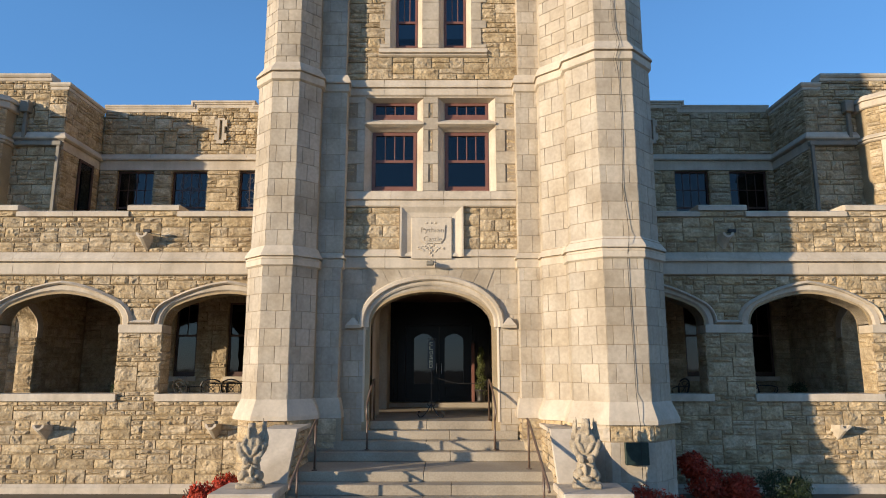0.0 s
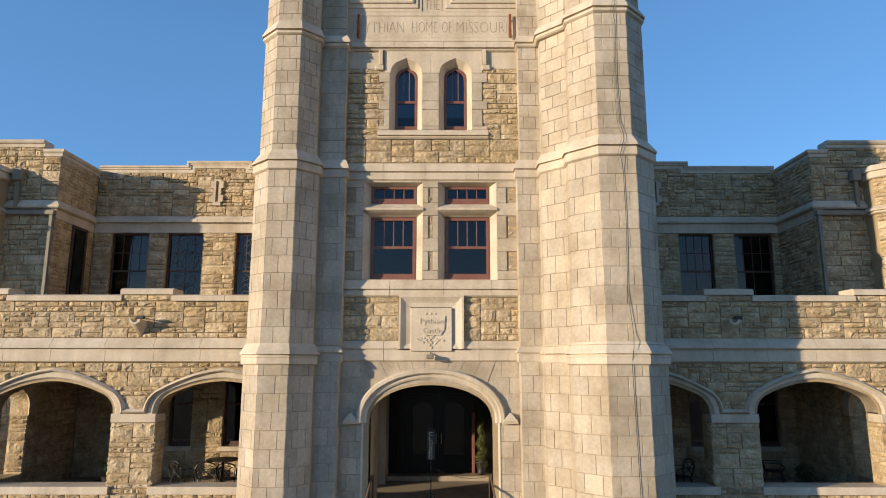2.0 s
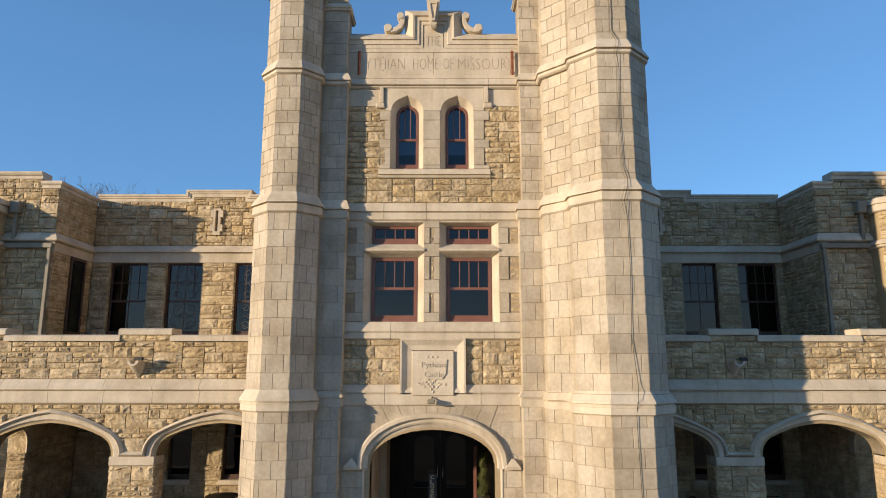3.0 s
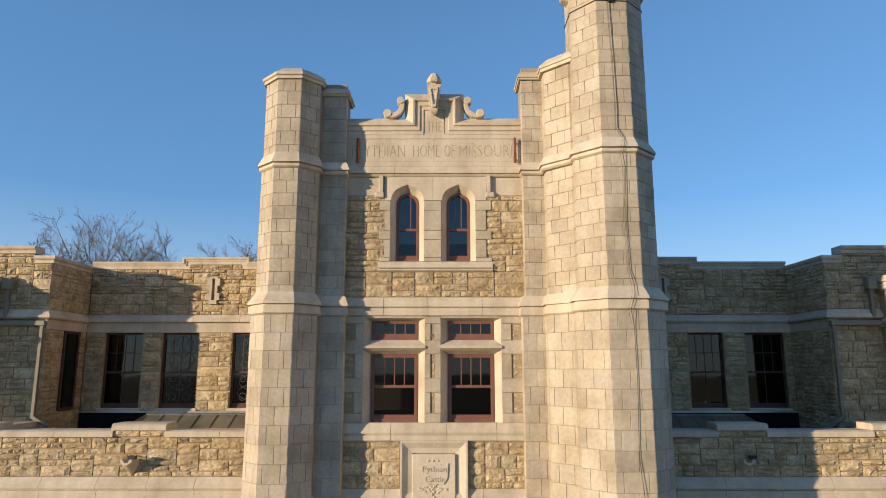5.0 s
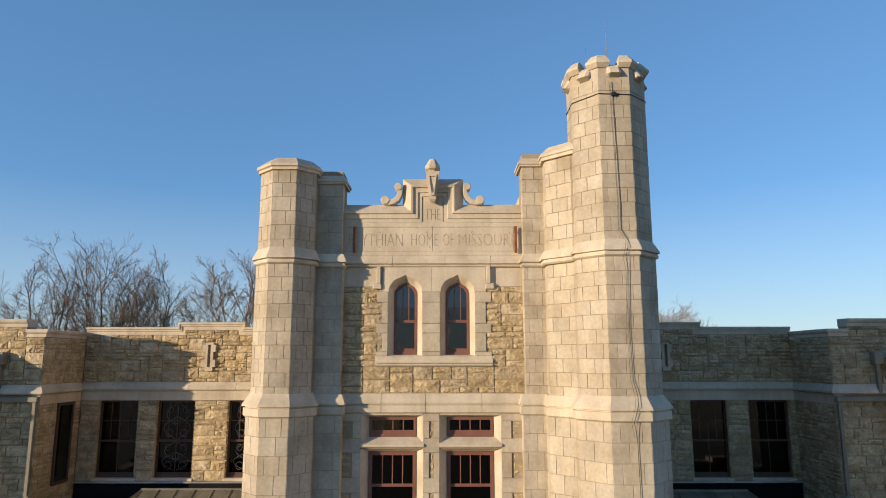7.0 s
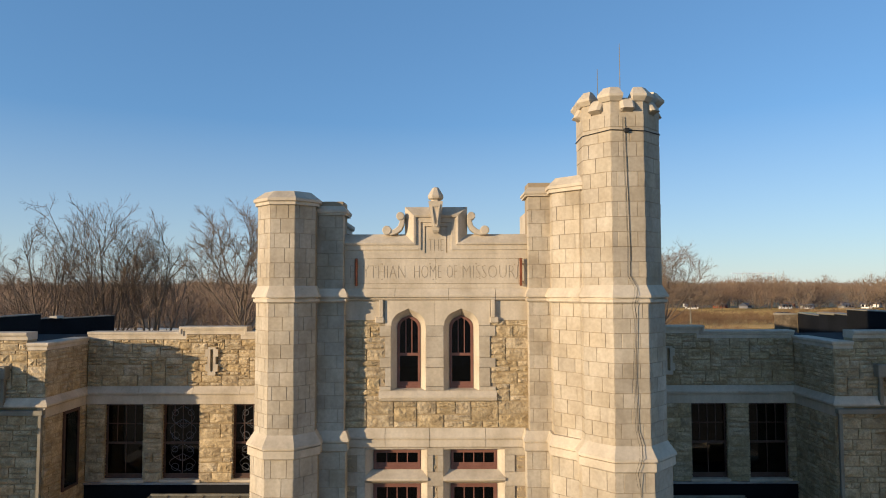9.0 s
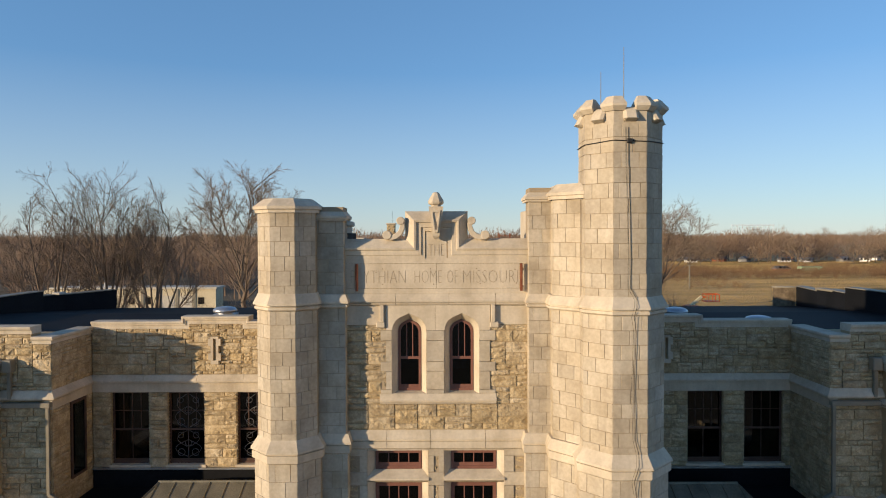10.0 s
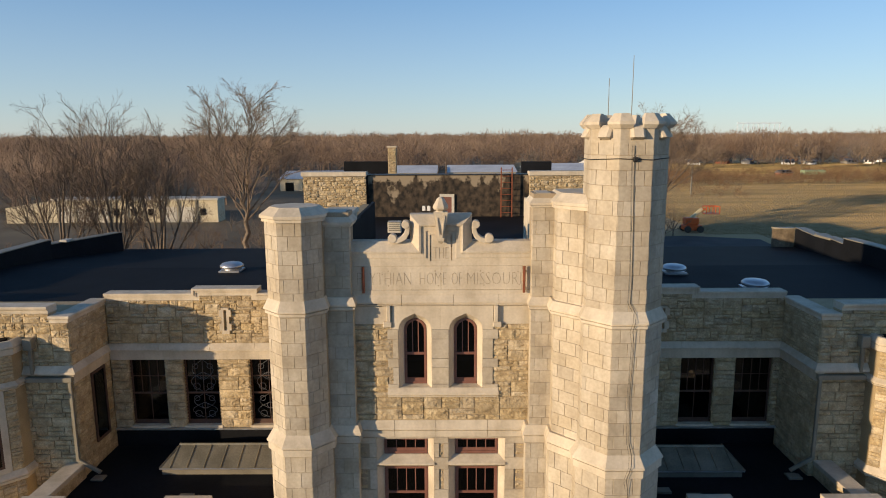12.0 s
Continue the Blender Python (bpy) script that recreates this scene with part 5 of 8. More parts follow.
def upper(side, x0, x1, wins, porch_wins, merlon, slit, low_door=None):
    west = side == "west"
    w = thing("wall_upper_" + side, ((x0 + x1) / 2, UY, 5.6), "rock-faced limestone upper wall with moulded coping, partly shaded", "wall", kind="structure")
    holes = [rect(a, b, 6.42, 8.68) for a, b in wins] + [rect(a, b, 2.20, 4.45) for a, b in porch_wins]
    part("core", plate(rect(x0, x1, GZ, 10.70), holes, UY + 0.025, UY + 0.45), MORTAR, w)
    part("merlon", box(merlon[0], merlon[1], UY + 0.03, UY + 0.44, 10.69, 10.84), MORTAR, w)
    part("lintel_band", box(x0, x1, UY - 0.03, UY + 0.2, 8.68, 8.95, 0.006), TRIM, w)
    runs("string_course", x0, x1, UY, [(-0.1, 9.22), (0.0, 9.22), (0.13, 9.05), (0.13, 9.0), (0.03, 8.99), (0.03, 8.95), (-0.1, 8.95)], TRIM, w, 1.4, 6)
    merlon_coping(w, x0, x1, 10.79, [(merlon[0], merlon[1], 0.15)], UY)
    part("flashing", box(x0, x1, UY - 0.10, UY + 0.1, 6.30, 6.345), ZINC, w)
    part("upstand", box(x0, x1, UY - 0.02, UY + 0.1, 5.7, 6.30), MEMBRANE, w)
    for a, b in wins:
        part("sill", box(a - 0.04, b + 0.04, UY - 0.05, UY + 0.25, 6.346, 6.43, 0.01), TRIM, w)
        window(a, b, 6.43, 8.68, UY + 0.16, wname(), "dark-framed sash window with leaded lights on the upper wall", DARKPAINT, 0.47, (4, 2), (2, 1), 0.06, lattice=(-8.4 < (a + b) / 2 < -5.0))
        rubble(w, (b, UY), (b, UY + 0.16), 6.43, 8.68, wide=(0.2, 0.3), seed=12)
        rubble(w, (a, UY + 0.16), (a, UY), 6.43, 8.68, wide=(0.2, 0.3), seed=13)
    for a, b in porch_wins:
        part("sill", box(a - 0.06, b + 0.06, UY - 0.07, UY + 0.25, 2.08, 2.21, 0.01), TRIM, w)
        window(a, b, 2.21, 4.45, UY + 0.14, wname(), "tall dark sash window opening on the porch", DARKPAINT, 0.55, (2, 1), (1, 1), 0.06)
    sx, z0, z1 = slit
    surr = [(sx - .12, z0 - .12), (sx + .12, z0 - .12), (sx + .12, z0), (sx + .19, z0), (sx + .19, z0 + .22), (sx + .12, z0 + .22), (sx + .12, z1 - .22), (sx + .19, z1 - .22), (sx + .19, z1), (sx + .12, z1), (sx + .12, z1 + .06),
            (sx - .12, z1 + .06), (sx - .12, z1), (sx - .19, z1), (sx - .19, z1 - .22), (sx - .12, z1 - .22), (sx - .12, z0 + .22), (sx - .19, z0 + .22), (sx - .19, z0), (sx - .12, z0)]
    part("slit_surround", plate(surr, [rect(sx - .045, sx + .045, z0, z1)], UY - 0.10, UY + 0.06), TRIM, w)
    # flat strip coloured dark for the shade inside the slit
    part("slit_recess", box(sx - .06, sx + .06, UY + 0.045, UY + 0.06, z0, z1), LETTER, w)

    def hi(za, zb):
        hs = [(sx - 0.15, sx + 0.15)] if zb > z0 and za < z1 else []
        return [(a - x0, b - x0) for a, b in gaps(x0, x1, hs)]

    def lo(za, zb):
        return [(a - x0, b - x0) for a, b in gaps(x0, x1, wins)]

    def porch(za, zb):
        return [(a - x0, b - x0) for a, b in gaps(x0, x1, porch_wins if zb > 2.2 and za < 4.45 else [])]
    rubble(w, (x0, UY), (x1, UY), 9.22, 10.64, hi, seed=14 if west else 15)
    rubble(w, (merlon[0] + .1, UY), (merlon[1] - .1, UY), 10.62, 10.79, lo=.15, hi=.17, seed=33)
    rubble(w, (x0, UY), (x1, UY), 6.35, 8.68, lo, lo=0.2, hi=0.36, seed=16 if west else 17)
    rubble(w, (x0, UY), (x1, UY), FLOOR, 4.75, porch, lo=0.2, hi=0.36, seed=18 if west else 19)
    join_rest(w)


upper("west", -10.97, -3.9, [(-10.42, -9.22), (-8.66, -7.51), (-6.52, -5.35)], [(-9.75, -9.05), (-8.2, -7.52), (-6.58, -5.6)], (-8.10, -6.18), (-7.16, 9.67, 10.34))
upper("east", 4.1, 10.57, [(7.38, 8.50), (9.13, 10.36)], [(4.6, 5.5), (7.40, 8.25), (9.3, 10.1)], (5.66, 7.75), (6.72, 9.67, 10.34))


# ---- end blocks beside the porches ----
def end_block(side, cx, far, corner_top, bay_c):
    west = side == "west"
    s = 1 if west else -1
    x0, x1 = (far, cx) if west else (cx, far)
    b = thing("wall_block_" + side, ((x0 + x1) / 2, 18.1, GZ), "rock-faced limestone end block with moulded coping and gutter", "wall", kind="structure")
    BY = 18.1
    part("core", box(x0, x1, BY + 0.025, 20.6, GZ, 10.5), MORTAR, b)
    part("lintel_band", box(cx - (0.2 if west else 0.03), cx + (0.03 if west else 0.2), BY - 0.03, UY - 0.03, 8.68, 8.95, 0.006), TRIM, b)
    part("string_course", sweep([(x0, BY), (cx, BY), (cx, UY)] if west else [(cx, UY), (cx, BY), (x1, BY)], [(-0.1, 9.22), (0.0, 9.22), (0.13, 9.04), (0.13, 8.99), (0.07, 8.95), (-0.1, 8.95)]), TRIM, b)
    # coping: level over the corner, stepping up outwards
    sx = cx - s * 0.52
    for zz, a, c in ((10.70, sx, cx), (10.98, far, sx)):
        lo_, hi_ = min(a, c), max(a, c)
        part("coping", sweep([(lo_, BY), (hi_, BY)] if zz > 10.8 else ([(lo_, BY), (cx, BY), (cx, UY)] if west else [(cx, UY), (cx, BY), (hi_, BY)]), [(-0.42, zz - 0.19), (0.02, zz - 0.19), (0.02, zz - 0.1), (0.05, zz - 0.09), (0.08, zz - 0.05), (0.085, zz), (0.07, zz + 0.02), (-0.42, zz + 0.02)]), TRIM, b)
        if zz > 10.8:
            part("coping_core", box(lo_ + 0.02, hi_ - 0.02, BY + 0.03, BY + 0.42, 10.45, zz), MORTAR, b)
            rubble(b, (lo_, BY), (hi_, BY), 10.51, zz - 0.19, lo=0.15, hi=0.3, seed=29)
    rubble(b, (x0, BY), (x1, BY), 9.22, 10.51, seed=20 if west else 21)
    rubble(b, (x0, BY), (x1, BY), GZ, 8.78, lo=0.2, hi=0.34, seed=22 if west else 23)
    wy0, wy1 = 18.95, 19.75
    rubble(b, (cx, BY) if west else (cx, UY), (cx, UY) if west else (cx, BY), 9.22, 10.51, seed=24 if west else 25)

    def side_free(za, zb):
        if not west:
            return [(0, UY - BY)]
        return gaps(0, UY - BY, [(wy0 - BY, wy1 - BY)] if zb > 6.45 else [])
    rubble(b, (cx, BY) if west else (cx, UY), (cx, UY) if west else (cx, BY), 5.7, 8.68, side_free, seed=26 if west else 27)
    rubble(b, (cx, BY) if west else (cx, UY), (cx, UY) if west else (cx, BY), FLOOR, 4.75, lo=0.2, hi=0.34, seed=28)
    if west:
        # dark panel behind the pane stands for an unlit room
        part("blind_recess", box(cx - 0.05, cx + 0.02, wy0 + 0.02, wy1 - 0.02, 6.4, 8.68), DARKPAINT, b)
        part("side_window_frame", plate(rect(wy0, wy1, 6.42, 8.68), [rect(wy0 + .08, wy1 - .08, 6.5, 8.6)], cx + 0.021, cx + 0.06, "x"), DARKPAINT, b)
        pn = part("side_window_pane", box(cx + 0.024, cx + 0.032, wy0 + .08, wy1 - .08, 6.5, 8.6), GLASS, b)
    join_rest(b)
    g = thing("gutter_" + side, (cx, BY, 5.9), "painted metal gutter with a downpipe at the wall corner", "gutter")
    gx0, gx1 = (cx - 1.35, cx + 0.03) if west else (cx - 0.03, cx + 1.35)
    gb = box(gx0, gx1, BY - 0.16, BY - 0.001, 8.76, 8.90, 0.015)
    part("trough", gb, GREYMETAL, g)
    dx = cx + s * 0.0 - s * 0.06
    dp = bmesh.new()
    add_box(dp, dx - 0.05, dx + 0.05, BY - 0.13, BY - 0.05, 6.30, 8.80, 0.012)
    part("downpipe", dp, GREYMETAL, g)
    shoe = box(-0.05, 0.05, -0.045, 0.045, -0.75, 0.0, 0.012)
    bmesh.ops.transform(shoe, matrix=Matrix.Translation((dx, BY - 0.09, 6.33)) @ Matrix.Rotation(s * radians(-58), 4, "Y"), verts=shoe.verts)
    part("outlet_shoe", shoe, GREYMETAL, g)
    part("splash_block", box(dx + s * 0.55 - .18, dx + s * 0.55 + .18, BY - 0.24, BY + 0.06, 5.725, 5.78, 0.01), GREYMETAL, g)
    # polygonal bay
    t = thing("bay_" + side, (bay_c[0], bay_c[1], GZ), "polygonal stone bay with banded dressed limestone trim", "bay")
    ap = 1.95
    part("core", loft([octagon(bay_c, ap - 0.01, GZ), octagon(bay_c, ap - 0.01, 9.9)]), MORTAR, t)
    o = octagon(bay_c, ap, 0)
    fs = (7, 0) if west else (6, 7)
    for zt, zd, zf in ((10.12, 9.98, 9.72), (8.95, 8.85, 8.72), (6.30, 6.15, 5.98)):
        part("band", sweep([p[:2] for p in o], ledge(zt, zd, zf, 0.10), closed=True), TRIM, t)
    part("parapet_cap", loft([octagon(bay_c, ap - 0.35, 9.8), octagon(bay_c, ap - 0.35, 10.08)]), MEMBRANE, t)
    for f in fs:
        a, c = Vector(o[f][:2]), Vector(o[(f + 1) % 8][:2])
        L_ = (c - a).length
        u0, u1 = L_ * 0.3, L_ * 0.7
        m, _ = run(a, c)
        fr = lambda za, zb: [(0, u0 - 0.18), (u1 + 0.18, L_)]
        rubble(t, a, c, GZ, 5.98, seed=50 + f)
        rubble(t, a, c, 6.30, 8.72, fr, seed=52 + f)
        rubble(t, a, c, 8.95, 9.72, seed=54 + f)
        sur = plate([(u0 - .17, 6.3), (u1 + .17, 6.3), (u1 + .17, 8.72), (u0 - .17, 8.72)], [rect(u0, u1, 6.45, 8.6)], -0.03, 0.05)
        bmesh.ops.transform(sur, matrix=m, verts=sur.verts)
        part("window_surround", sur, TRIM, t)
        pl = box(u0, u1, 0.0, 0.01, 6.45, 8.6)
        bmesh.ops.transform(pl, matrix=m, verts=pl.verts)
        # black plate gives the darkness of a room inside the frame
        part("window_backing", pl, BLACKWOOD, t)
        fr2 = plate(rect(u0, u1, 6.45, 8.6), [rect(u0 + .06, u1 - .06, 6.52, 7.5), rect(u0 + .06, u1 - .06, 7.56, 8.54)], -0.025, -0.001)
        bmesh.ops.transform(fr2, matrix=m, verts=fr2.verts)
        part("window_frame", fr2, DARKPAINT, t)
    join_rest(t)


end_block("west", -11.0, -16.5, 10.6, (-14.35, 18.45))
end_block("east", 10.57, 16.5, 10.6, (13.95, 18.45))

# ---- main roofs and rear walls ----
for side, x0, x1 in (("west", -20.0, -3.9), ("east", 4.1, 19.8)):
    r = part("roof_main_" + side, loft([[(x, UY + 0.4, 10.05), (x, UY + 0.4, 10.30), (x, 27.0, 10.30), (x, 35.5, 9.64), (x, 35.5, 9.42), (x, 27.0, 10.05)] for x in (x0, x1)]), MEMBRANE)
    tagged(r, "broad flat black membrane roof", "flat roof", kind="structure")
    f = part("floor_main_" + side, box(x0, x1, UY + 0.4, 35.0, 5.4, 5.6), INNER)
    tagged(f, "interior floor coloured dark", "floor", kind="structure")
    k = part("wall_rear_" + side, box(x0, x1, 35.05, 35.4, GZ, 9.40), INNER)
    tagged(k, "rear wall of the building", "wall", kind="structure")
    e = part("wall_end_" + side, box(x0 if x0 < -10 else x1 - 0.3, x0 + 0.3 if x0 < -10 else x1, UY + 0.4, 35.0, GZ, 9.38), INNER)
    tagged(e, "end wall of the building", "wall", kind="structure")
    if side == "west":
        q = part("wall_front_west", box(-20, -16.4, UY, UY + 0.39, GZ, 10.9), ROCKJ)
    else:
        q = part("wall_front_east", box(16.4, 19.8, UY, UY + 0.39, GZ, 10.9), ROCKJ)
    tagged(q, "rock-faced limestone front wall", "wall", kind="structure")

# ---- stones of the central bay ----
def t3_free(za, zb):
    zm = (za + zb) / 2
    tab = zm < 10.06 or 10.47 < zm < 10.68 or 11.15 < zm < 11.38
    hs = [] if zb < 9.76 else [(-1.50, 1.03)] if tab else [(-1.38, 0.91)]
    return [(a - BL, b - BL) for a, b in gaps(BL, BR, hs)]


rubble(tower, (BL, WY), (BR, WY), 9.17, 9.74, None, lo=0.20, hi=0.30, wide=(0.30, 0.60), joint=0.024, seed=101, relief=0.65)
rubble(tower, (BL, WY), (BR, WY), 9.74, 11.50, t3_free, lo=0.18, hi=0.30, wide=(0.28, 0.55), joint=0.024, seed=102, relief=0.65)
rubble(tower, (BL, WY), (BR, WY), 5.10, 6.07, lambda za, zb: [(0, -0.98 - BL), (0.46 - BL, BR - BL)], lo=0.18, hi=0.30, wide=(0.28, 0.58), joint=0.024, seed=103, relief=0.65)
ringo = oval(-1.70 - 0.235, 1.18 + 0.235, 1.0, 3.46, 4.53)


def door_free(za, zb):
    if zb < 3.38:
        return [(a - BL, b - BL) for a, b in gaps(BL, BR, [(-1.60 - 0.15, 1.08 + 0.15)])]
    sp = arch_span(ringo, za, zb)
    if zb > 4.0:
        sp = (AX - 1.42, AX + 1.42)
    return [(a - BL, b - BL) for a, b in gaps(BL, BR, [sp] if sp else [])]


dwy = thing("wall_doorway", (AX, WY, FLOOR), "dressed limestone wall round the entrance arch", "doorway wall", kind="structure")
ashlar(dwy, (BL, WY), (BR, WY), 0.6, 4.65, course=0.335, free=door_free, seed=104)
# fan of radial stones over the hood, with stone behind the joints
part("spandrel_backing", plate([(BL + 0.003, 3.3)] + oval(-1.66, 1.14, 3.3, 3.44, 4.2) + [(BR - 0.003, 3.3), (BR - 0.003, 4.66), (BL + 0.003, 4.66)], [], WY + 0.0095, WY + 0.05), ASHLAR, dwy)
fan = [(-1.22, -1.42), (-0.92, -1.10), (-0.62, -0.74), (-0.36, -0.42), (-0.11, -0.13), (0.11, 0.13), (0.36, 0.42), (0.62, 0.74), (0.92, 1.10), (1.22, 1.42)]
on_hood = lambda u: 3.46 + 1.045 * math.sqrt(max(0.0, 1 - (u / 1.66) ** 2))
for (u0, v0), (u1, v1) in zip(fan, fan[1:]):
    u0, v0, u1, v1 = u0 + 0.004, v0 + 0.004, u1 - 0.004, v1 - 0.004
    low = [(AX + u0 + (u1 - u0) * k / 3, on_hood(u0 + (u1 - u0) * k / 3) - 0.03) for k in range(4)]
    part("fan_stone", plate(low + [(AX + v1, 4.648), (AX + v0, 4.648)], [], WY - 0.003, WY + 0.05, "y", 0.003), ASHLAR, dwy)
# voussoirs round the doorway
vs = oval(-1.60, 1.08, 3.1, 3.42, 4.15, n=26)[1:-1]
for k in range(0, len(vs) - 2, 2):
    seg = vs[k:k + 3]
    part("voussoir", sweep(seg, [(0.17, WY - 0.018), (0.31, WY - 0.018), (0.31, WY + 0.05), (0.17, WY + 0.05)], plane="xz"), ASHLAR, dwy)
join_rest(tower)

# ---- steps ----
st = thing("front_steps", (AX, 12.4, GZ), "broad worn limestone front steps with a mid landing", "steps")
ys = [14.75, 14.43, 14.11, 13.79, 12.50, 12.18, 11.86, 11.54, 11.22]
zs_ = [1.33, 1.15, 0.97, 0.79, 0.61, 0.43, 0.25, 0.07, -0.11, -0.28]
for i, (y, z) in enumerate(zip(ys, zs_)):
    back = 15.6 if i == 0 else 14.9
    a, b = (-1.595, 1.075) if i == 0 else (-2.15, 1.60) if i == 1 else (-2.76, 2.06)
    j = -0.35 + 0.5 * (i % 2)
    for c, d in ((a, j - 0.004), (j + 0.004, b)):
        part("tread", box(c, d, y, back if i < 4 else ys[i - 1] + 0.1, z - (0.178 if i < 9 else 0.2), z, 0.008), STEP, st)
part("footing", box(-2.7, 2.0, 11.3, 15.0, GZ, -0.25), STEP, st)
pf = part("floor_passage", box(-1.96, 1.89, 15.6, 19.5, FLOOR - 0.3, FLOOR), STEP)
tagged(pf, "worn stone floor of the entrance passage", "floor", kind="structure")


def cheek(x0, x1, bx0, bx1, inner):
    c = thing("cheek_wall", ((x0 + x1) / 2, 12.4, GZ), "sloping stone cheek wall with smooth coping beside the steps", "cheek wall", "stair cheek walls")
    prof = [(11.9, GZ), (13.9, GZ), (13.9, 1.30), (12.62, 1.30), (11.9, 0.50)]
    part("body", plate(prof, [], x0 + 0.03, x1 - 0.03, "x"), MORTAR, c)
    part("coping", plate([(11.86, 0.52), (12.60, 1.36), (13.95, 1.36), (13.95, 1.28), (12.64, 1.28), (11.9, 0.44)], [], x0 - 0.03, x1 + 0.03, "x", 0.01), TRIM, c)
    px = x1 if inner > 0 else x0
    d = [(px - 0.02 * inner, 12.0), (px - 0.02 * inner, 13.9)]
    if inner < 0:
        d = d[::-1]

    def fr(za, zb):
        t = (zb - 0.45) / 0.75
        u0 = 0.0 if t < 0 else min(0.8, 0.75 * t)
        return [(u0, 1.9)] if inner > 0 else [(0, 1.9 - u0)]
    rubble(c, d[0], d[1], GZ, 1.27, fr, lo=0.2, hi=0.32, seed=int(px * 10) + 50)
    pd = thing("statue_pedestal", ((bx0 + bx1) / 2, 11.5, GZ), "low dressed stone pedestal block at the foot of the cheek wall", "pedestal", "statue pedestals")
    part("die", box(bx0 + 0.05, bx1 - 0.05, 11.02, 11.98, GZ, 0.37, 0.01), ASHLAR, pd)
    part("cap_slab", box(bx0, bx1, 10.95, 12.03, 0.37, 0.50, 0.018), TRIM, pd)


cheek(-3.34, -2.74, -3.76, -2.70, 1)
cheek(2.02, 2.62, 1.93, 3.06, -1)


def statue(x, y, z, flip, label):
    """A crouched winged grotesque perched on a carved head, as one weathered mass."""
    bm = bmesh.new()
    R = lambda ax, deg: Matrix.Rotation(radians(deg), 4, ax)
    f = flip
    add_box(bm, -0.25, 0.25, -0.19, 0.19, 0.0, 0.10, 0.025)
    ball(bm, (0, 0.02, 0.10), (0.24, 0.19, 0.09))
    # carved head below: skull, domed cap, brows, beaked nose, cheeks, beard
    ball(bm, (0, 0.02, 0.33), (0.18, 0.17, 0.25))
    ball(bm, (0, 0.0, 0.52), (0.185, 0.17, 0.10))
    ball(bm, (0.02 * f, -0.17, 0.33), (0.035, 0.07, 0.10), R("X", 14))
    ball(bm, (0.01 * f, -0.15, 0.17), (0.11, 0.07, 0.06))
    for s in (-1, 1):
        ball(bm, (s * 0.08, -0.15, 0.41), (0.075, 0.045, 0.03), R("Y", s * 24))
        ball(bm, (s * 0.12, -0.11, 0.27), (0.065, 0.07, 0.085))
        ball(bm, (s * 0.17, -0.02, 0.22), (0.07, 0.10, 0.10))
    # body, chest, neck and bowed head
    ball(bm, (0, 0.0, 0.72), (0.20, 0.18, 0.24))
    ball(bm, (0, -0.02, 0.86), (0.175, 0.15, 0.18))
    ball(bm, (-0.01 * f, -0.02, 1.02), (0.10, 0.11, 0.15))
    ball(bm, (0, 0.04, 0.60), (0.17, 0.16, 0.16))
    ball(bm, (-0.02 * f, -0.04, 1.15), (0.078, 0.10, 0.085))
    ball(bm, (-0.05 * f, -0.12, 1.09), (0.042, 0.075, 0.07), R("X", 35))
    ball(bm, (-0.05 * f, -0.14, 1.00), (0.03, 0.04, 0.07))
    for s in (-1, 1):
        ball(bm, (-0.02 * f + s * 0.05, 0.0, 1.205), (0.02, 0.035, 0.03), R("Y", s * 12))
        ball(bm, (s * 0.19, -0.05, 0.74), (0.085, 0.12, 0.14), R("Y", s * 20))
        ball(bm, (s * 0.16, -0.13, 0.63), (0.06, 0.06, 0.12), R("Y", s * 34))
        ball(bm, (s * 0.09, -0.19, 0.55), (0.055, 0.055, 0.05))
        ball(bm, (s * 0.13, -0.12, 0.86), (0.05, 0.06, 0.10), R("Y", s * -20))
        ball(bm, (s * 0.08, -0.165, 0.72), (0.042, 0.05, 0.11), R("Y", s * 30))
        for k in (-1, 0, 1):
            ball(bm, (s * 0.08 + k * 0.028, -0.215, 0.50), (0.014, 0.03, 0.05))
    # wings: thick curved slabs rooted in the back, with ribs
    shapes = {1: [(0.04, 0.52), (0.20, 0.60), (0.285, 0.78), (0.29, 0.95), (0.24, 1.12), (0.235, 1.27), (0.205, 1.22), (0.17, 1.08), (0.08, 0.98), (0.02, 0.92)],
              -1: [(0.04, 0.52), (0.18, 0.60), (0.25, 0.78), (0.245, 0.92), (0.215, 1.05), (0.20, 1.19), (0.17, 1.15), (0.155, 1.05), (0.07, 1.0), (0.02, 0.95)]}
    for s in (-1, 1):
        tall = shapes[1] if s == 1 and f == 1 else shapes[-1] if f == -1 else [(u * 0.86, 0.52 + (w - 0.52) * 0.62) for u, w in shapes[-1]]
        wg = plate([(s * u, w) for u, w in (tall if s > 0 else tall[::-1])], [], 0.03, 0.14)
        me = bpy.data.meshes.new("wing")
        wg.to_mesh(me)
        wg.free()
        bm.from_mesh(me)
        bpy.data.meshes.remove(me)
        for k in range(3):
            u, w = tall[3 + k]
            ball(bm, (s * u * 0.78, 0.035, w - 0.10), (0.022, 0.03, 0.17), R("Y", s * (10 - 6 * k)))
    # depth squeezed to 0.72 so the visible front catches more sun
    bmesh.ops.transform(bm, matrix=Matrix.Translation((x, y, z)) @ R("Z", f * 10) @ Matrix.Diagonal((0.92 if f > 0 else 0.97, 0.72, 0.86 if f > 0 else 0.92, 1)), verts=bm.verts)
    ob = part("grotesque_statue", bm, STATUE, smooth=True)
    ob.matrix_basis = Matrix()
    md = ob.modifiers.new("fuse", "REMESH")
    md.mode, md.voxel_size, md.use_smooth_shade = "VOXEL", 0.011, True
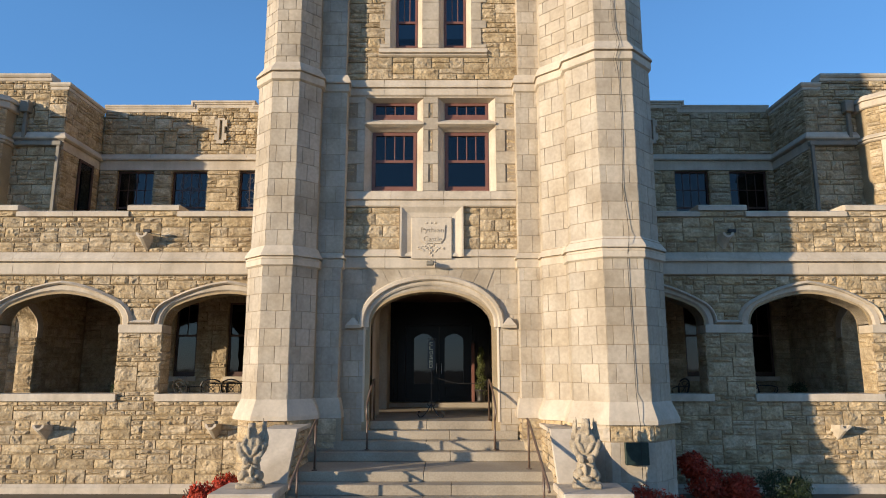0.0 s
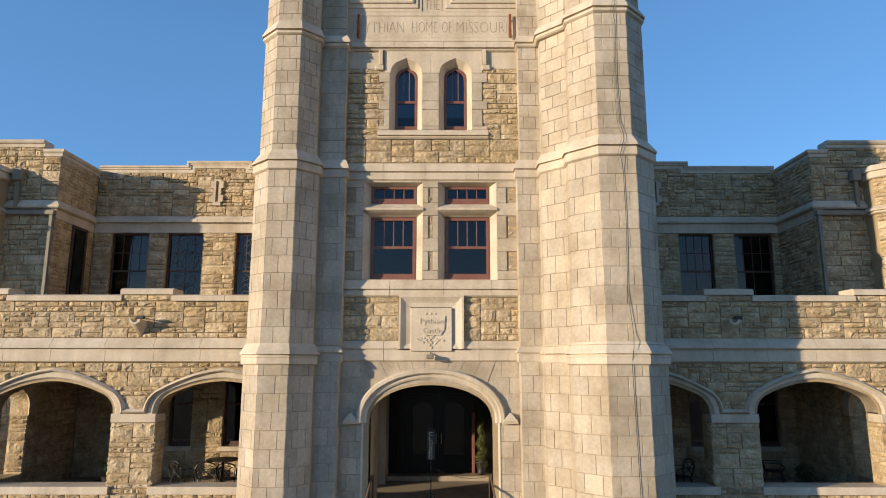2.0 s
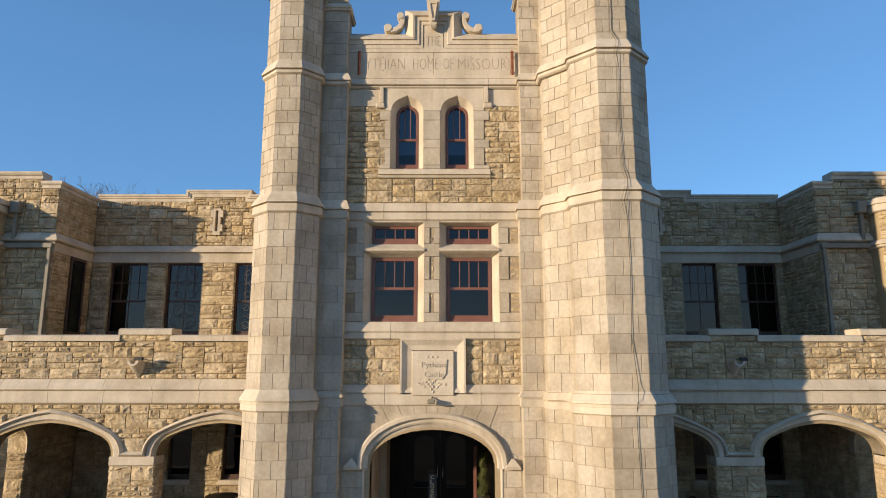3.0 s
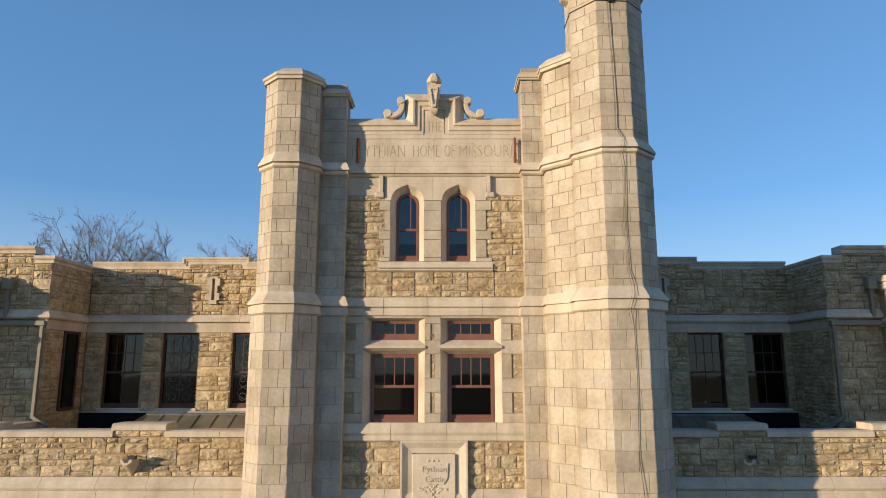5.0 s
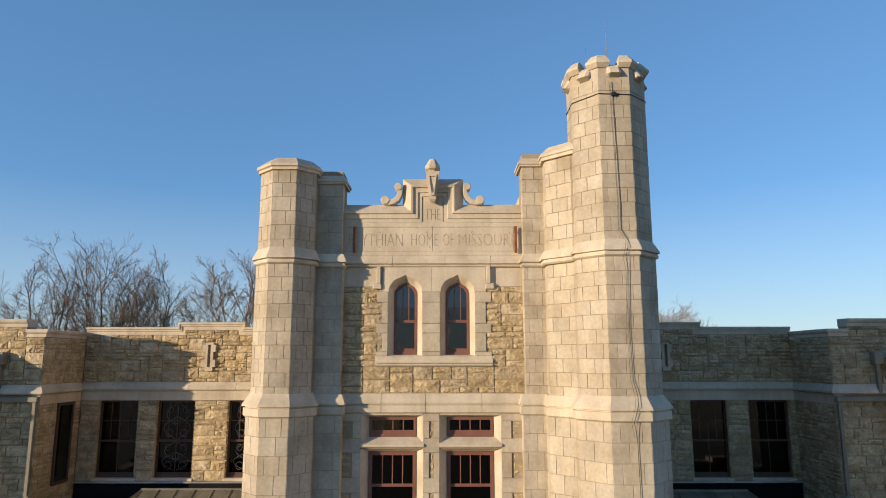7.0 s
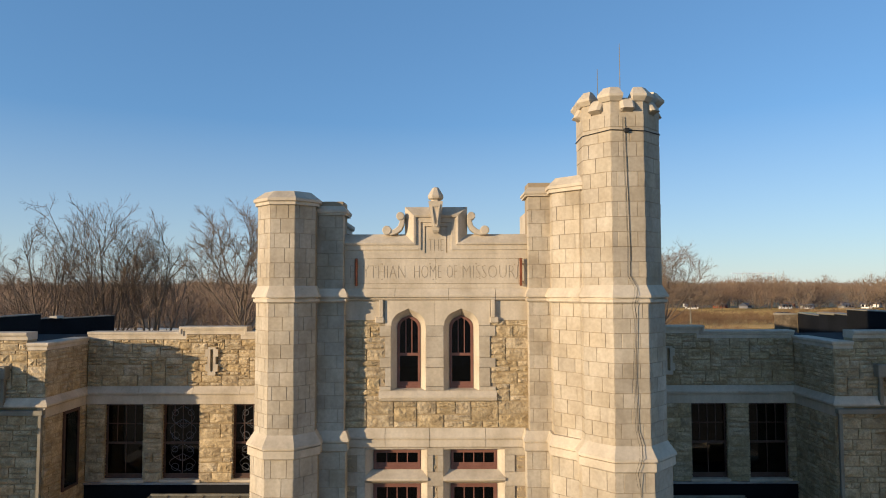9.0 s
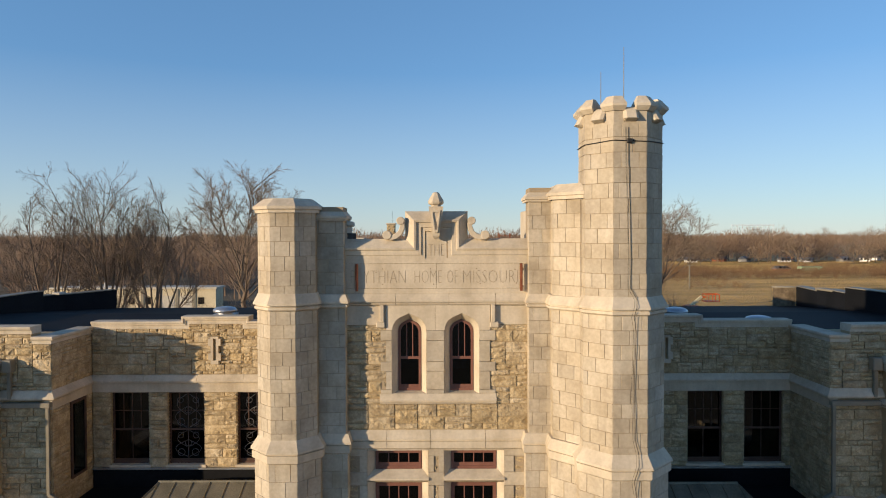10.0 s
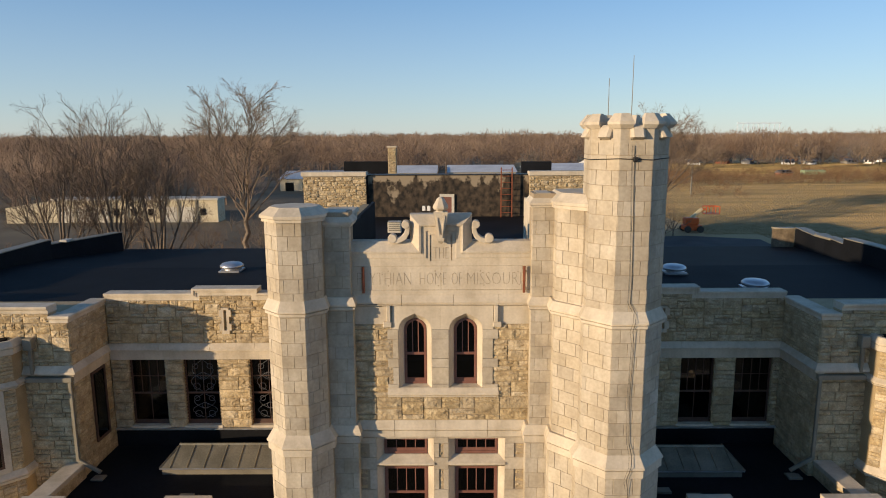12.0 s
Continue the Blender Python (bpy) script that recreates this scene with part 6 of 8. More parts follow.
    nz = ob.modifiers.new("rough", "DISPLACE")
    tx = bpy.data.textures.new("chisel", "CLOUDS")
    tx.noise_scale = 0.06
    nz.texture, nz.strength, nz.mid_level, nz.texture_coords = tx, 0.016, 0.5, "GLOBAL"
    return tagged(ob, label, "statue", "guardian statues")


statue(-3.24, 11.52, 0.50, 1, "weathered stone winged grotesque seated on a pedestal")
statue(2.42, 11.52, 0.50, -1, "sunlit stone winged grotesque seated on a pedestal")


# ---- handrails ----
def rail(name, pts, posts, label):
    h = thing(name, pts[0], label, "handrail", "stair handrails")
    part("rail", tube(pts, 0.024, 8), BRONZE, h, smooth=True)
    for x, y, z0, z1 in posts:
        part("post", tube([(x, y, z0), (x, y, z1)], 0.021, 8), BRONZE, h, smooth=True)
        part("foot_flange", lathe([(0.055, 0), (0.055, 0.012), (0.03, 0.02)], (x, y, z0), 10), BRONZE, h)
    return h


rail("handrail", [(-2.38, 12.72, 1.42), (-2.38, 12.74, 1.52), (-2.38, 12.62, 1.50), (-2.39, 12.3, 1.36), (-2.43, 10.9, 0.66), (-2.43, 10.85, 0.58)], [(-2.38, 12.64, 0.61, 1.49), (-2.42, 11.36, 0.07, 0.88)], "brown metal handrail along the lower steps, shaded")
rail("handrail", [(1.62, 12.90, 1.42), (1.62, 12.92, 1.52), (1.62, 12.80, 1.50), (1.63, 12.5, 1.38), (1.68, 10.9, 0.62), (1.68, 10.85, 0.54)], [(1.62, 12.82, 0.61, 1.49), (1.67, 11.36, 0.07, 0.84)], "brown metal handrail along the lower steps, sunlit")
for x, s in ((-1.52, -1), (1.02, 1)):
    rail("handrail", [(x, 14.86, 1.5), (x, 14.86, 2.16), (x, 14.80, 2.22), (x + s * 0.01, 14.7, 2.20), (x + s * 0.05, 14.30, 1.95), (x + s * 0.08, 14.12, 1.72), (x + s * 0.08, 14.06, 1.56), (x + s * 0.06, 14.06, 1.40)], [(x, 14.86, 1.33, 2.15), (x + s * 0.06, 14.08, 0.80 + (0.0 if s < 0 else 0.0), 1.45)], "curved brown metal handrail at the doorway jamb")

# ---- doors ----
dw = thing("wall_entrance", (AX, 20.1, FLOOR), "black panelled entrance screen behind the doorway arch", "entrance screen", kind="structure")
part("screen", plate(rect(-1.60, 1.50, FLOOR, 4.6), [rect(-1.14, 0.90, 1.47, 3.75)], 20.1, 20.25), BLACKWOOD, dw)
part("door_step", box(-1.60, 1.50, 19.5, 20.1, FLOOR, 1.47, 0.012), STEP, dw)
for x in (-1.50, -1.38, 0.98, 1.04):
    part("reed", tube([(x, 20.09, 1.5), (x, 20.09, 3.3)], 0.018, 8), BLACKWOOD, dw)
part("door_post", box(0.86, 0.95, 19.98, 20.1, 1.47, 3.2, 0.008), PAINT, dw, "red-brown door post")
for k, (a, b, g0, g1) in enumerate(((-1.13, -0.125, -0.88, -0.29), (-0.115, 0.89, 0.05, 0.62))):
    d = thing("door_%d" % (k + 1), ((a + b) / 2, 20.14, 1.47), "closed black wooden entrance door with arched glass", "door", kind="structure")
    gl = tudor(g0, g1, 2.0, 3.30, 3.50, r=0.12)
    part("leaf", plate(rect(a, b, 1.475, 3.745), [gl], 20.13, 20.19), BLACKWOOD, d)
    part("glazing_bead", sweep(gl, [(0.0, 20.135), (0.0, 20.115), (0.03, 20.115), (0.03, 20.135)], closed=False, plane="xz"), BLACKWOOD, d)
    part("kick_panel", box(a + 0.18, b - 0.18, 20.118, 20.135, 1.62, 1.9, 0.008), BLACKWOOD, d)
    pn = part("pane", plate(gl, [], 20.155, 20.165), GLASS, d, "reflecting arched pane")
    pn.visible_shadow = False
    part("handle", tube([(b - 0.07 if k == 0 else a + 0.07, 20.12, 2.3), (b - 0.07 if k == 0 else a + 0.07, 20.07, 2.34), (b - 0.07 if k == 0 else a + 0.07, 20.07, 2.56), (b - 0.07 if k == 0 else a + 0.07, 20.12, 2.6)], 0.012, 6), ZINC, d)
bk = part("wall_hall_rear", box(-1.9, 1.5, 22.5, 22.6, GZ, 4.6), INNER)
tagged(bk, "rear wall of the entrance hall, coloured dark", "wall", kind="structure")
# ---- closed sign on its stand ----
sg = thing("sign_stand", (-0.27, 15.5, FLOOR), "black iron stand with a narrow vertical closed sign", "sign stand")
part("pole", tube([(-0.27, 15.5, 1.5), (-0.27, 15.5, 3.16)], 0.014, 6), IRON, sg)
bd = part("board", box(-0.36, -0.18, 15.47, 15.49, 2.45, 3.10, 0.004), IRON, sg, "black board with pale letters")
for i, ch in enumerate("CLOSED"):
    lettering(ch, (-0.318, 15.462, 2.99 - i * 0.103), 0.08, 0.085, SIGNGOLD, bd, 0.003, "letter", thin=0.0)
for s in (-1, 1):
    for dy in (-0.06, 0.06):
        pts = [(-0.27 + s * r, 15.5 + dy * r * 4, z) for r, z in ((0.0, 1.66), (0.06, 1.55), (0.12, 1.45), (0.20, 1.37), (0.27, 1.36), (0.31, 1.42), (0.29, 1.48), (0.25, 1.47))]
        part("scroll_leg", tube(pts, 0.012, 6), IRON, sg)
    part("scroll_top", tube([(-0.27, 15.5, 3.10), (-0.27 + s * 0.05, 15.5, 3.16), (-0.27 + s * 0.10, 15.5, 3.15), (-0.27 + s * 0.09, 15.5, 3.11)], 0.008, 5), IRON, sg)
part("hoop", tube([(-0.27 + 0.09 * math.cos(a), 15.5, 1.66 + 0.06 * math.sin(a)) for a in [k * math.pi / 6 for k in range(13)]], 0.010, 5), IRON, sg)
ch = thing("chain", (0.4, 15.2, 2.2), "slack dark chain from the sign stand to the handrail", "chain")
part("links", tube([(-0.25 + 1.27 * t, 15.5 - 0.64 * t, 2.30 - 0.10 * t - 0.5 * t * (1 - t)) for t in [k / 12 for k in range(13)]], 0.006, 5), IRON, ch)


# ---- plants ----
def leaf_cloud(bm, at, size, n, leaf, r, shell=0.55):
    """Many small leaves in an uneven clump."""
    for _ in range(n):
        d = Vector((r.gauss(0, 1), r.gauss(0, 1), r.gauss(0, 1))).normalized()
        k = shell + (1 - shell) * r.random()
        lump = 0.75 + 0.35 * noise.noise(d * 2.3 + Vector(at))
        p = Vector(at) + Vector((d.x * size[0], d.y * size[1], d.z * size[2])) * k * lump
        u = Vector((r.gauss(0, 1), r.gauss(0, 1), r.gauss(0, 1))).normalized()
        w = u.cross(d).normalized() * leaf * 0.45
        u = u * leaf
        v = [bm.verts.new(q) for q in (p - u * 0.5, p + w * 0.5, p + u * 0.5, p - w * 0.5)]
        bm.faces.new(v)


def shrub(name, lumps, leaf, n, mat, label, cat, seed):
    r = random.Random(seed)
    at = lumps[0][0]
    s = thing(name, (at[0], at[1], GZ), label, cat, "foundation shrubs")
    bm = bmesh.new()
    for c, sz in lumps:
        leaf_cloud(bm, c, sz, n, leaf, r)
    part("foliage", bm, mat, s)["kind"] = "stuff"
    for k in range(7):
        a = r.uniform(0, 6.28)
        e = (at[0] + 0.35 * math.cos(a), at[1] + 0.3 * math.sin(a), at[2] + 0.2)
        part("stem", tube([(at[0] + 0.08 * math.cos(a), at[1] + 0.08 * math.sin(a), GZ), e], [0.016, 0.008], 5), BARK, s)
    return s


shrub("burning_bush", [((-4.55, 13.0, 0.02), (0.48, 0.42, 0.42)), ((-4.1, 13.0, 0.22), (0.40, 0.4, 0.36)), ((-4.95, 13.0, -0.2), (0.4, 0.4, 0.28))], 0.075, 2600, REDLEAF, "scarlet autumn shrub against the turret foot, sunlit", "shrub", 1)
shrub("burning_bush", [((5.55, 14.35, 0.05), (0.58, 0.45, 0.52)), ((5.25, 14.4, 0.46), (0.38, 0.36, 0.36)), ((6.2, 14.3, -0.02), (0.5, 0.45, 0.42))], 0.075, 2600, REDLEAF, "dark red autumn shrub mostly in shade", "shrub", 2)
shrub("burning_bush", [((3.55, 12.15, 0.10), (0.55, 0.3, 0.42)), ((4.1, 12.3, -0.02), (0.4, 0.3, 0.36))], 0.07, 2000, REDLEAF, "small dark red shrub behind the pedestal", "shrub", 3)
shrub("evergreen_shrub", [((7.0, 14.4, 0.05), (0.6, 0.5, 0.46)), ((7.5, 14.5, -0.05), (0.4, 0.4, 0.4))], 0.05, 2200, GREENLEAF, "low dark evergreen shrub at the wall foot", "shrub", 4)
tp = thing("topiary", (1.12, 19.8, 1.47), "spiral clipped evergreen in a dark pot beside the door", "potted plant")
part("pot", lathe([(0.10, 0.0), (0.13, 0.04), (0.11, 0.10), (0.15, 0.30), (0.19, 0.34), (0.19, 0.37), (0.15, 0.36)], (1.12, 19.8, 1.47), 14), IRON, tp, smooth=True)
part("trunk", tube([(1.12, 19.8, 1.6), (1.12, 19.8, 3.0)], [0.025, 0.008], 6), BARK, tp)
bm, r = bmesh.new(), random.Random(5)
for k in range(26):
    t = k / 25
    a = t * 6.28 * 3.2
    leaf_cloud(bm, (1.12 + 0.05 * (1 - t * .8) * math.cos(a), 19.8 + 0.05 * (1 - t * .8) * math.sin(a), 1.74 + 1.28 * t), (0.24 - 0.13 * t, 0.24 - 0.13 * t, 0.10), 190, 0.04, r)
part("foliage", bm, TOPIARY, tp)["kind"] = "stuff"
for x, y in ((-9.0, 18.6), (9.35, 17.6)):
    pl = thing("planter", (x, y, FLOOR), "dark shrub in a round planter on the shaded porch", "potted plant", "porch planters")
    part("tub", lathe([(0.20, 0.0), (0.27, 0.28), (0.29, 0.30), (0.25, 0.30)], (x, y, FLOOR), 14), IRON, pl)
    bm = bmesh.new()
    leaf_cloud(bm, (x, y, FLOOR + 0.55), (0.34, 0.34, 0.30), 900, 0.06, random.Random(6))
    part("foliage", bm, GREENLEAF, pl)["kind"] = "stuff"


# ---- patio chairs ----
def patio_chair():
    c = thing("patio_chair", (0, 0, 0), "black wrought-iron patio chair with an arched lattice back", "chair", "patio chairs")
    part("seat", lathe([(0.23, 0.425), (0.245, 0.435), (0.23, 0.445), (0.05, 0.435)], (0, 0, 0), 18), IRON, c)
    for sx in (-1, 1):
        part("leg", tube([(sx * 0.19, -0.19, 0.43), (sx * 0.23, -0.25, 0.2), (sx * 0.25, -0.27, 0.0)], 0.014, 6), IRON, c)
        part("leg", tube([(sx * 0.19, 0.17, 0.43), (sx * 0.21, 0.24, 0.2), (sx * 0.22, 0.28, 0.0)], 0.014, 6), IRON, c)
        part("arm", tube([(sx * 0.25, 0.25, 0.66), (sx * 0.29, 0.08, 0.66), (sx * 0.30, -0.12, 0.66), (sx * 0.29, -0.24, 0.62), (sx * 0.27, -0.25, 0.55), (sx * 0.24, -0.2, 0.44)], 0.014, 6), IRON, c)
    hoop = [(-0.20, 0.20, 0.43), (-0.25, 0.23, 0.58), (-0.26, 0.26, 0.70), (-0.20, 0.28, 0.80), (-0.09, 0.29, 0.845), (0.0, 0.29, 0.855)]
    hoop += [(-x, y, z) for x, y, z in hoop[-2::-1]]
    part("back_hoop", tube(hoop, 0.019, 6), IRON, c)
    part("inner_hoop", tube([(x * 0.8, y, 0.43 + (z - 0.43) * 0.84) for x, y, z in hoop], 0.009, 5), IRON, c)
    for sx in (-1, 1):
        part("back_lattice", tube([(sx * 0.16, 0.22, 0.46), (sx * 0.03, 0.26, 0.58), (-sx * 0.03, 0.26, 0.64), (-sx * 0.15, 0.28, 0.76)], 0.010, 5), IRON, c)
    part("back_ring", tube([(0.075 * math.cos(a), 0.262, 0.61 + 0.075 * math.sin(a)) for a in [k * math.pi / 6 for k in range(13)]], 0.009, 5), IRON, c)
    return c


ch0 = patio_chair()
ch0.matrix_basis = pose(-5.98, 17.36, FLOOR, 0, 0, 190)
for x, y, a in ((-5.36, 17.22, 176), (-6.66, 17.5, 148), (6.15, 17.7, -80), (9.0, 18.6, 70)):
    copy_thing(ch0, pose(x, y, FLOOR, 0, 0, a))
pt = thing("patio_table", (-6.0, 18.6, FLOOR), "round black wrought-iron patio table", "table")
part("tabletop", lathe([(0.45, 0.70), (0.46, 0.715), (0.45, 0.73), (0.1, 0.72)], (-6.0, 18.6, FLOOR), 24), IRON, pt)
part("column", lathe([(0.25, 0.0), (0.05, 0.05), (0.035, 0.7)], (-6.0, 18.6, FLOOR), 10), IRON, pt)

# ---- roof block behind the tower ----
def scale_from_eye(ob, s):
    """Moves a thing away from the camera's final position and scales it up to look the same from there."""
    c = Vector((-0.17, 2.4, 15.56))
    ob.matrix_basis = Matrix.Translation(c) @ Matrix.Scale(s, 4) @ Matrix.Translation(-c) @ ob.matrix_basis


pb = thing("wall_roof_block", (0, 30.3, 11.7), "rock-faced stone roof block with a dark stained recessed wall", "roof block", kind="structure")
part("core", box(-6.5, -3.70, 30.03, 30.5, 10.0, 13.95), MORTAR, pb)
part("core", box(3.60, 6.5, 30.03, 30.5, 10.0, 13.95), MORTAR, pb)
part("stained_wall", box(-3.70, 3.60, 30.18, 31.0, 10.0, 13.90), PLASTER, pb)
part("block_roof", box(-6.4, 6.4, 30.8, 45.0, 12.2, 12.5), MEMBRANE, pb)
rubble(pb, (-6.5, 30.0), (-3.68, 30.0), 11.2, 13.86, lo=0.14, hi=0.24, wide=(0.2, 0.45), seed=201)
rubble(pb, (3.58, 30.0), (6.5, 30.0), 11.2, 13.86, lo=0.14, hi=0.24, wide=(0.2, 0.45), seed=202)
part("side_lining", box(-3.70, -3.62, 30.05, 30.178, 11.6, 13.88), MEMBRANE, pb)
for a, b in ((-6.58, -3.66), (3.55, 6.58)):
    part("coping", box(a, b, 29.93, 30.5, 13.88, 14.08, 0.02), TRIM, pb)
part("edge_strip", box(-3.66, 3.55, 30.12, 30.75, 13.905, 13.945), IRON, pb)
part("base_flashing", box(-3.6, 3.55, 30.08, 30.178, 11.7, 11.80), GREYMETAL, pb)
part("hatch_frame", plate(rect(-0.42, 0.24, 11.8, 13.06), [rect(-0.30, 0.12, 11.86, 12.94)], 30.10, 30.185), DOORCREAM, pb)
part("hatch_leaf", box(-0.30, 0.12, 30.13, 30.17, 11.86, 12.94), PAINT, pb)
join_rest(pb)
ld = thing("roof_ladder", (2.55, 30.5, 11.7), "rusty steel ladder fixed to the stained wall", "ladder")
for x in (2.32, 2.80):
    part("stile", box(x - 0.025, x + 0.025, 29.86, 29.91, 11.7, 14.25), RUST, ld)
for k in range(9):
    part("rung", tube([(2.32, 29.885, 11.98 + 0.27 * k), (2.80, 29.885, 11.98 + 0.27 * k)], 0.016, 5), RUST, ld)
ce = thing("chimney", (-2.75, 33.5, 13.8), "slim stone chimney stack on the roof", "chimney")
part("stack", box(-2.95, -2.55, 33.3, 33.7, 12.95, 15.05), MORTAR, ce)
rubble(ce, (-2.95, 33.3), (-2.55, 33.3), 13.86, 15.02, lo=0.12, hi=0.18, wide=(0.14, 0.24), seed=203)
part("cap", box(-2.99, -2.51, 33.26, 33.74, 15.05, 15.12, 0.01), TRIM, ce)
part("aerial", tube([(-2.7, 33.5, 15.1), (-2.7, 33.5, 15.7)], 0.008, 4), IRON, ce)
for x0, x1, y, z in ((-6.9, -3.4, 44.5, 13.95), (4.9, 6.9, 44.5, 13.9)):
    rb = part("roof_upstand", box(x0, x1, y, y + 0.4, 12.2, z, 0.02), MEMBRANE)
    scale_from_eye(rb, 1.453)
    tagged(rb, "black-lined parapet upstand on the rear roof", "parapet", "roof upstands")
# stepped stone behind the slim pilaster
sp = thing("parapet_return", (-2.6, 15.6, 11.7), "pale stepped parapet stone behind the gable", "parapet stone")
part("upper_stone", box(-3.3, -2.55, 15.3, 17.6, 12.5, 13.72, 0.02), TRIM, sp)
part("lining", box(-2.55, -2.48, 15.0, 17.8, 9.95, 13.55), MEMBRANE, sp)
part("sloped_cap", box(-3.35, -2.5, 15.25, 17.7, 13.72, 13.86, 0.03), TRIM, sp)
sp2 = thing("parapet_return", (2.6, 15.6, 11.7), "pale stepped parapet stone behind the gable", "parapet stone")
part("upper_stone", box(1.95, 3.3, 15.3, 17.6, 12.5, 14.1, 0.02), TRIM, sp2)
# lamps and unit on the tower roof
fl = thing("roof_floodlight", (-1.0, 29.8, 11.7), "pair of small white floodlights on the tower roof", "floodlight")
for x in (-1.12, -0.90):
    part("lamp_head", box(x - 0.07, x + 0.07, 29.7, 29.78, 12.02, 12.24, 0.01), WHITE, fl)
part("stand", tube([(-1.0, 29.76, 11.7), (-1.0, 29.76, 12.08)], 0.02, 5), IRON, fl)
un = thing("roof_vent_unit", (-2.5, 25.5, 11.7), "pale louvred vent unit on the tower roof", "vent unit")
part("casing", box(-2.35, -1.85, 25.3, 25.7, 11.7, 12.12, 0.01), DOORCREAM, un)
for k in range(5):
    part("louvre", box(-2.31, -1.89, 25.28, 25.30, 11.78 + 0.075 * k, 11.82 + 0.075 * k), GREYMETAL, un)

# rear roof parts placed and sized to fit the camera's closing view
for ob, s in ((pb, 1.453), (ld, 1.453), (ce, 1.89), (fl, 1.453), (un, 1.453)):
    scale_from_eye(ob, s)
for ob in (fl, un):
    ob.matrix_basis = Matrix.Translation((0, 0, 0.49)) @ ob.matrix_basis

# ---- flat roof details ----
for x, y in ((-8.92, 26.3), (10.83, 22.75), (8.90, 25.5)):
    v = thing("roof_vent", (x, y, 10.3), "shiny round metal dome vent on the flat roof", "roof vent", "dome vents")
    part("curb", box(x - 0.42, x + 0.42, y - 0.42, y + 0.42, 10.3, 10.38, 0.01), ZINC, v)
    part("neck", lathe([(0.30, 0.0), (0.30, 0.14)], (x, y, 10.38), 20), ZINC, v)
    part("dome", lathe([(0.45, 0.10), (0.47, 0.14), (0.46, 0.20), (0.38, 0.27), (0.22, 0.31), (0.04, 0.32)], (x, y, 10.36), 24), ZINC, v, smooth=True)
for side, runs_ in (("west", (((-18.7, 21.0), (-18.75, 30.4), 10.96), ((-18.75, 30.4), (-18.45, 31.6), 10.74), ((-18.45, 31.6), (-17.4, 34.5), 10.70))),
                     ("east", (((17.4, 21.0), (17.4, 28.6), 11.16), ((17.4, 28.6), (17.75, 30.6), 10.92), ((17.75, 30.6), (18.05, 31.9), 10.86), ((18.05, 31.9), (18.65, 34.9), 10.74)))):
    o = -0.45 if side == "west" else 0.45
    rp = thing("wall_side_parapet_" + side, (runs_[0][0][0], 21.0, 10.3), "black-lined stepped side parapet of the flat roof with pale coping", "parapet", kind="structure")
    for (xa, ya), (xb, yb), z in runs_:
        part("upstand", loft([[(xa, ya, 9.4), (xa + o, ya, 9.4), (xa + o, ya, z), (xa, ya, z)], [(xb, yb, 9.4), (xb + o, yb, 9.4), (xb + o, yb, z), (xb, yb, z)]]), MEMBRANE, rp)
        part("coping", loft([[(xa - o * 0.08, ya, z + 0.002), (xa + o * 1.1, ya, z + 0.002), (xa + o * 1.1, ya, z + 0.04), (xa - o * 0.08, ya, z + 0.04)], [(xb - o * 0.08, yb, z + 0.002), (xb + o * 1.1, yb, z + 0.002), (xb + o * 1.1, yb, z + 0.04), (xb - o * 0.08, yb, z + 0.04)]]), GREYMETAL, rp)
    if side == "west":
        part("pale_block", box(-18.72, -18.35, 31.0, 31.55, 10.742, 10.86, 0.02), DOORCREAM, rp, "pale weathered stone block")
    else:
        arc = [(18.62 - 1.02 * math.sin(a), 35.3 - 0.42 * math.cos(a)) for a in [k * math.pi / 16 for k in range(9)]]
        part("curved_end", loft([[(x, y, z) for x, y in arc + [(18.62, 35.3)]] for z in (9.5, 10.66)]), RUSTSTONE, rp, "stained brown curved end of the parapet")
        part("end_cap", loft([[(18.62 + (x - 18.62) * 1.06, 35.3 + (y - 35.3) * 1.15, z) for x, y in arc + [(18.62, 35.3)]] for z in (10.662, 10.74)]), GREYMETAL, rp)
        part("pale_block", box(17.55, 17.9, 29.9, 31.2, 10.862, 10.97, 0.02), GREYMETAL, rp, "pale weathered stone block")
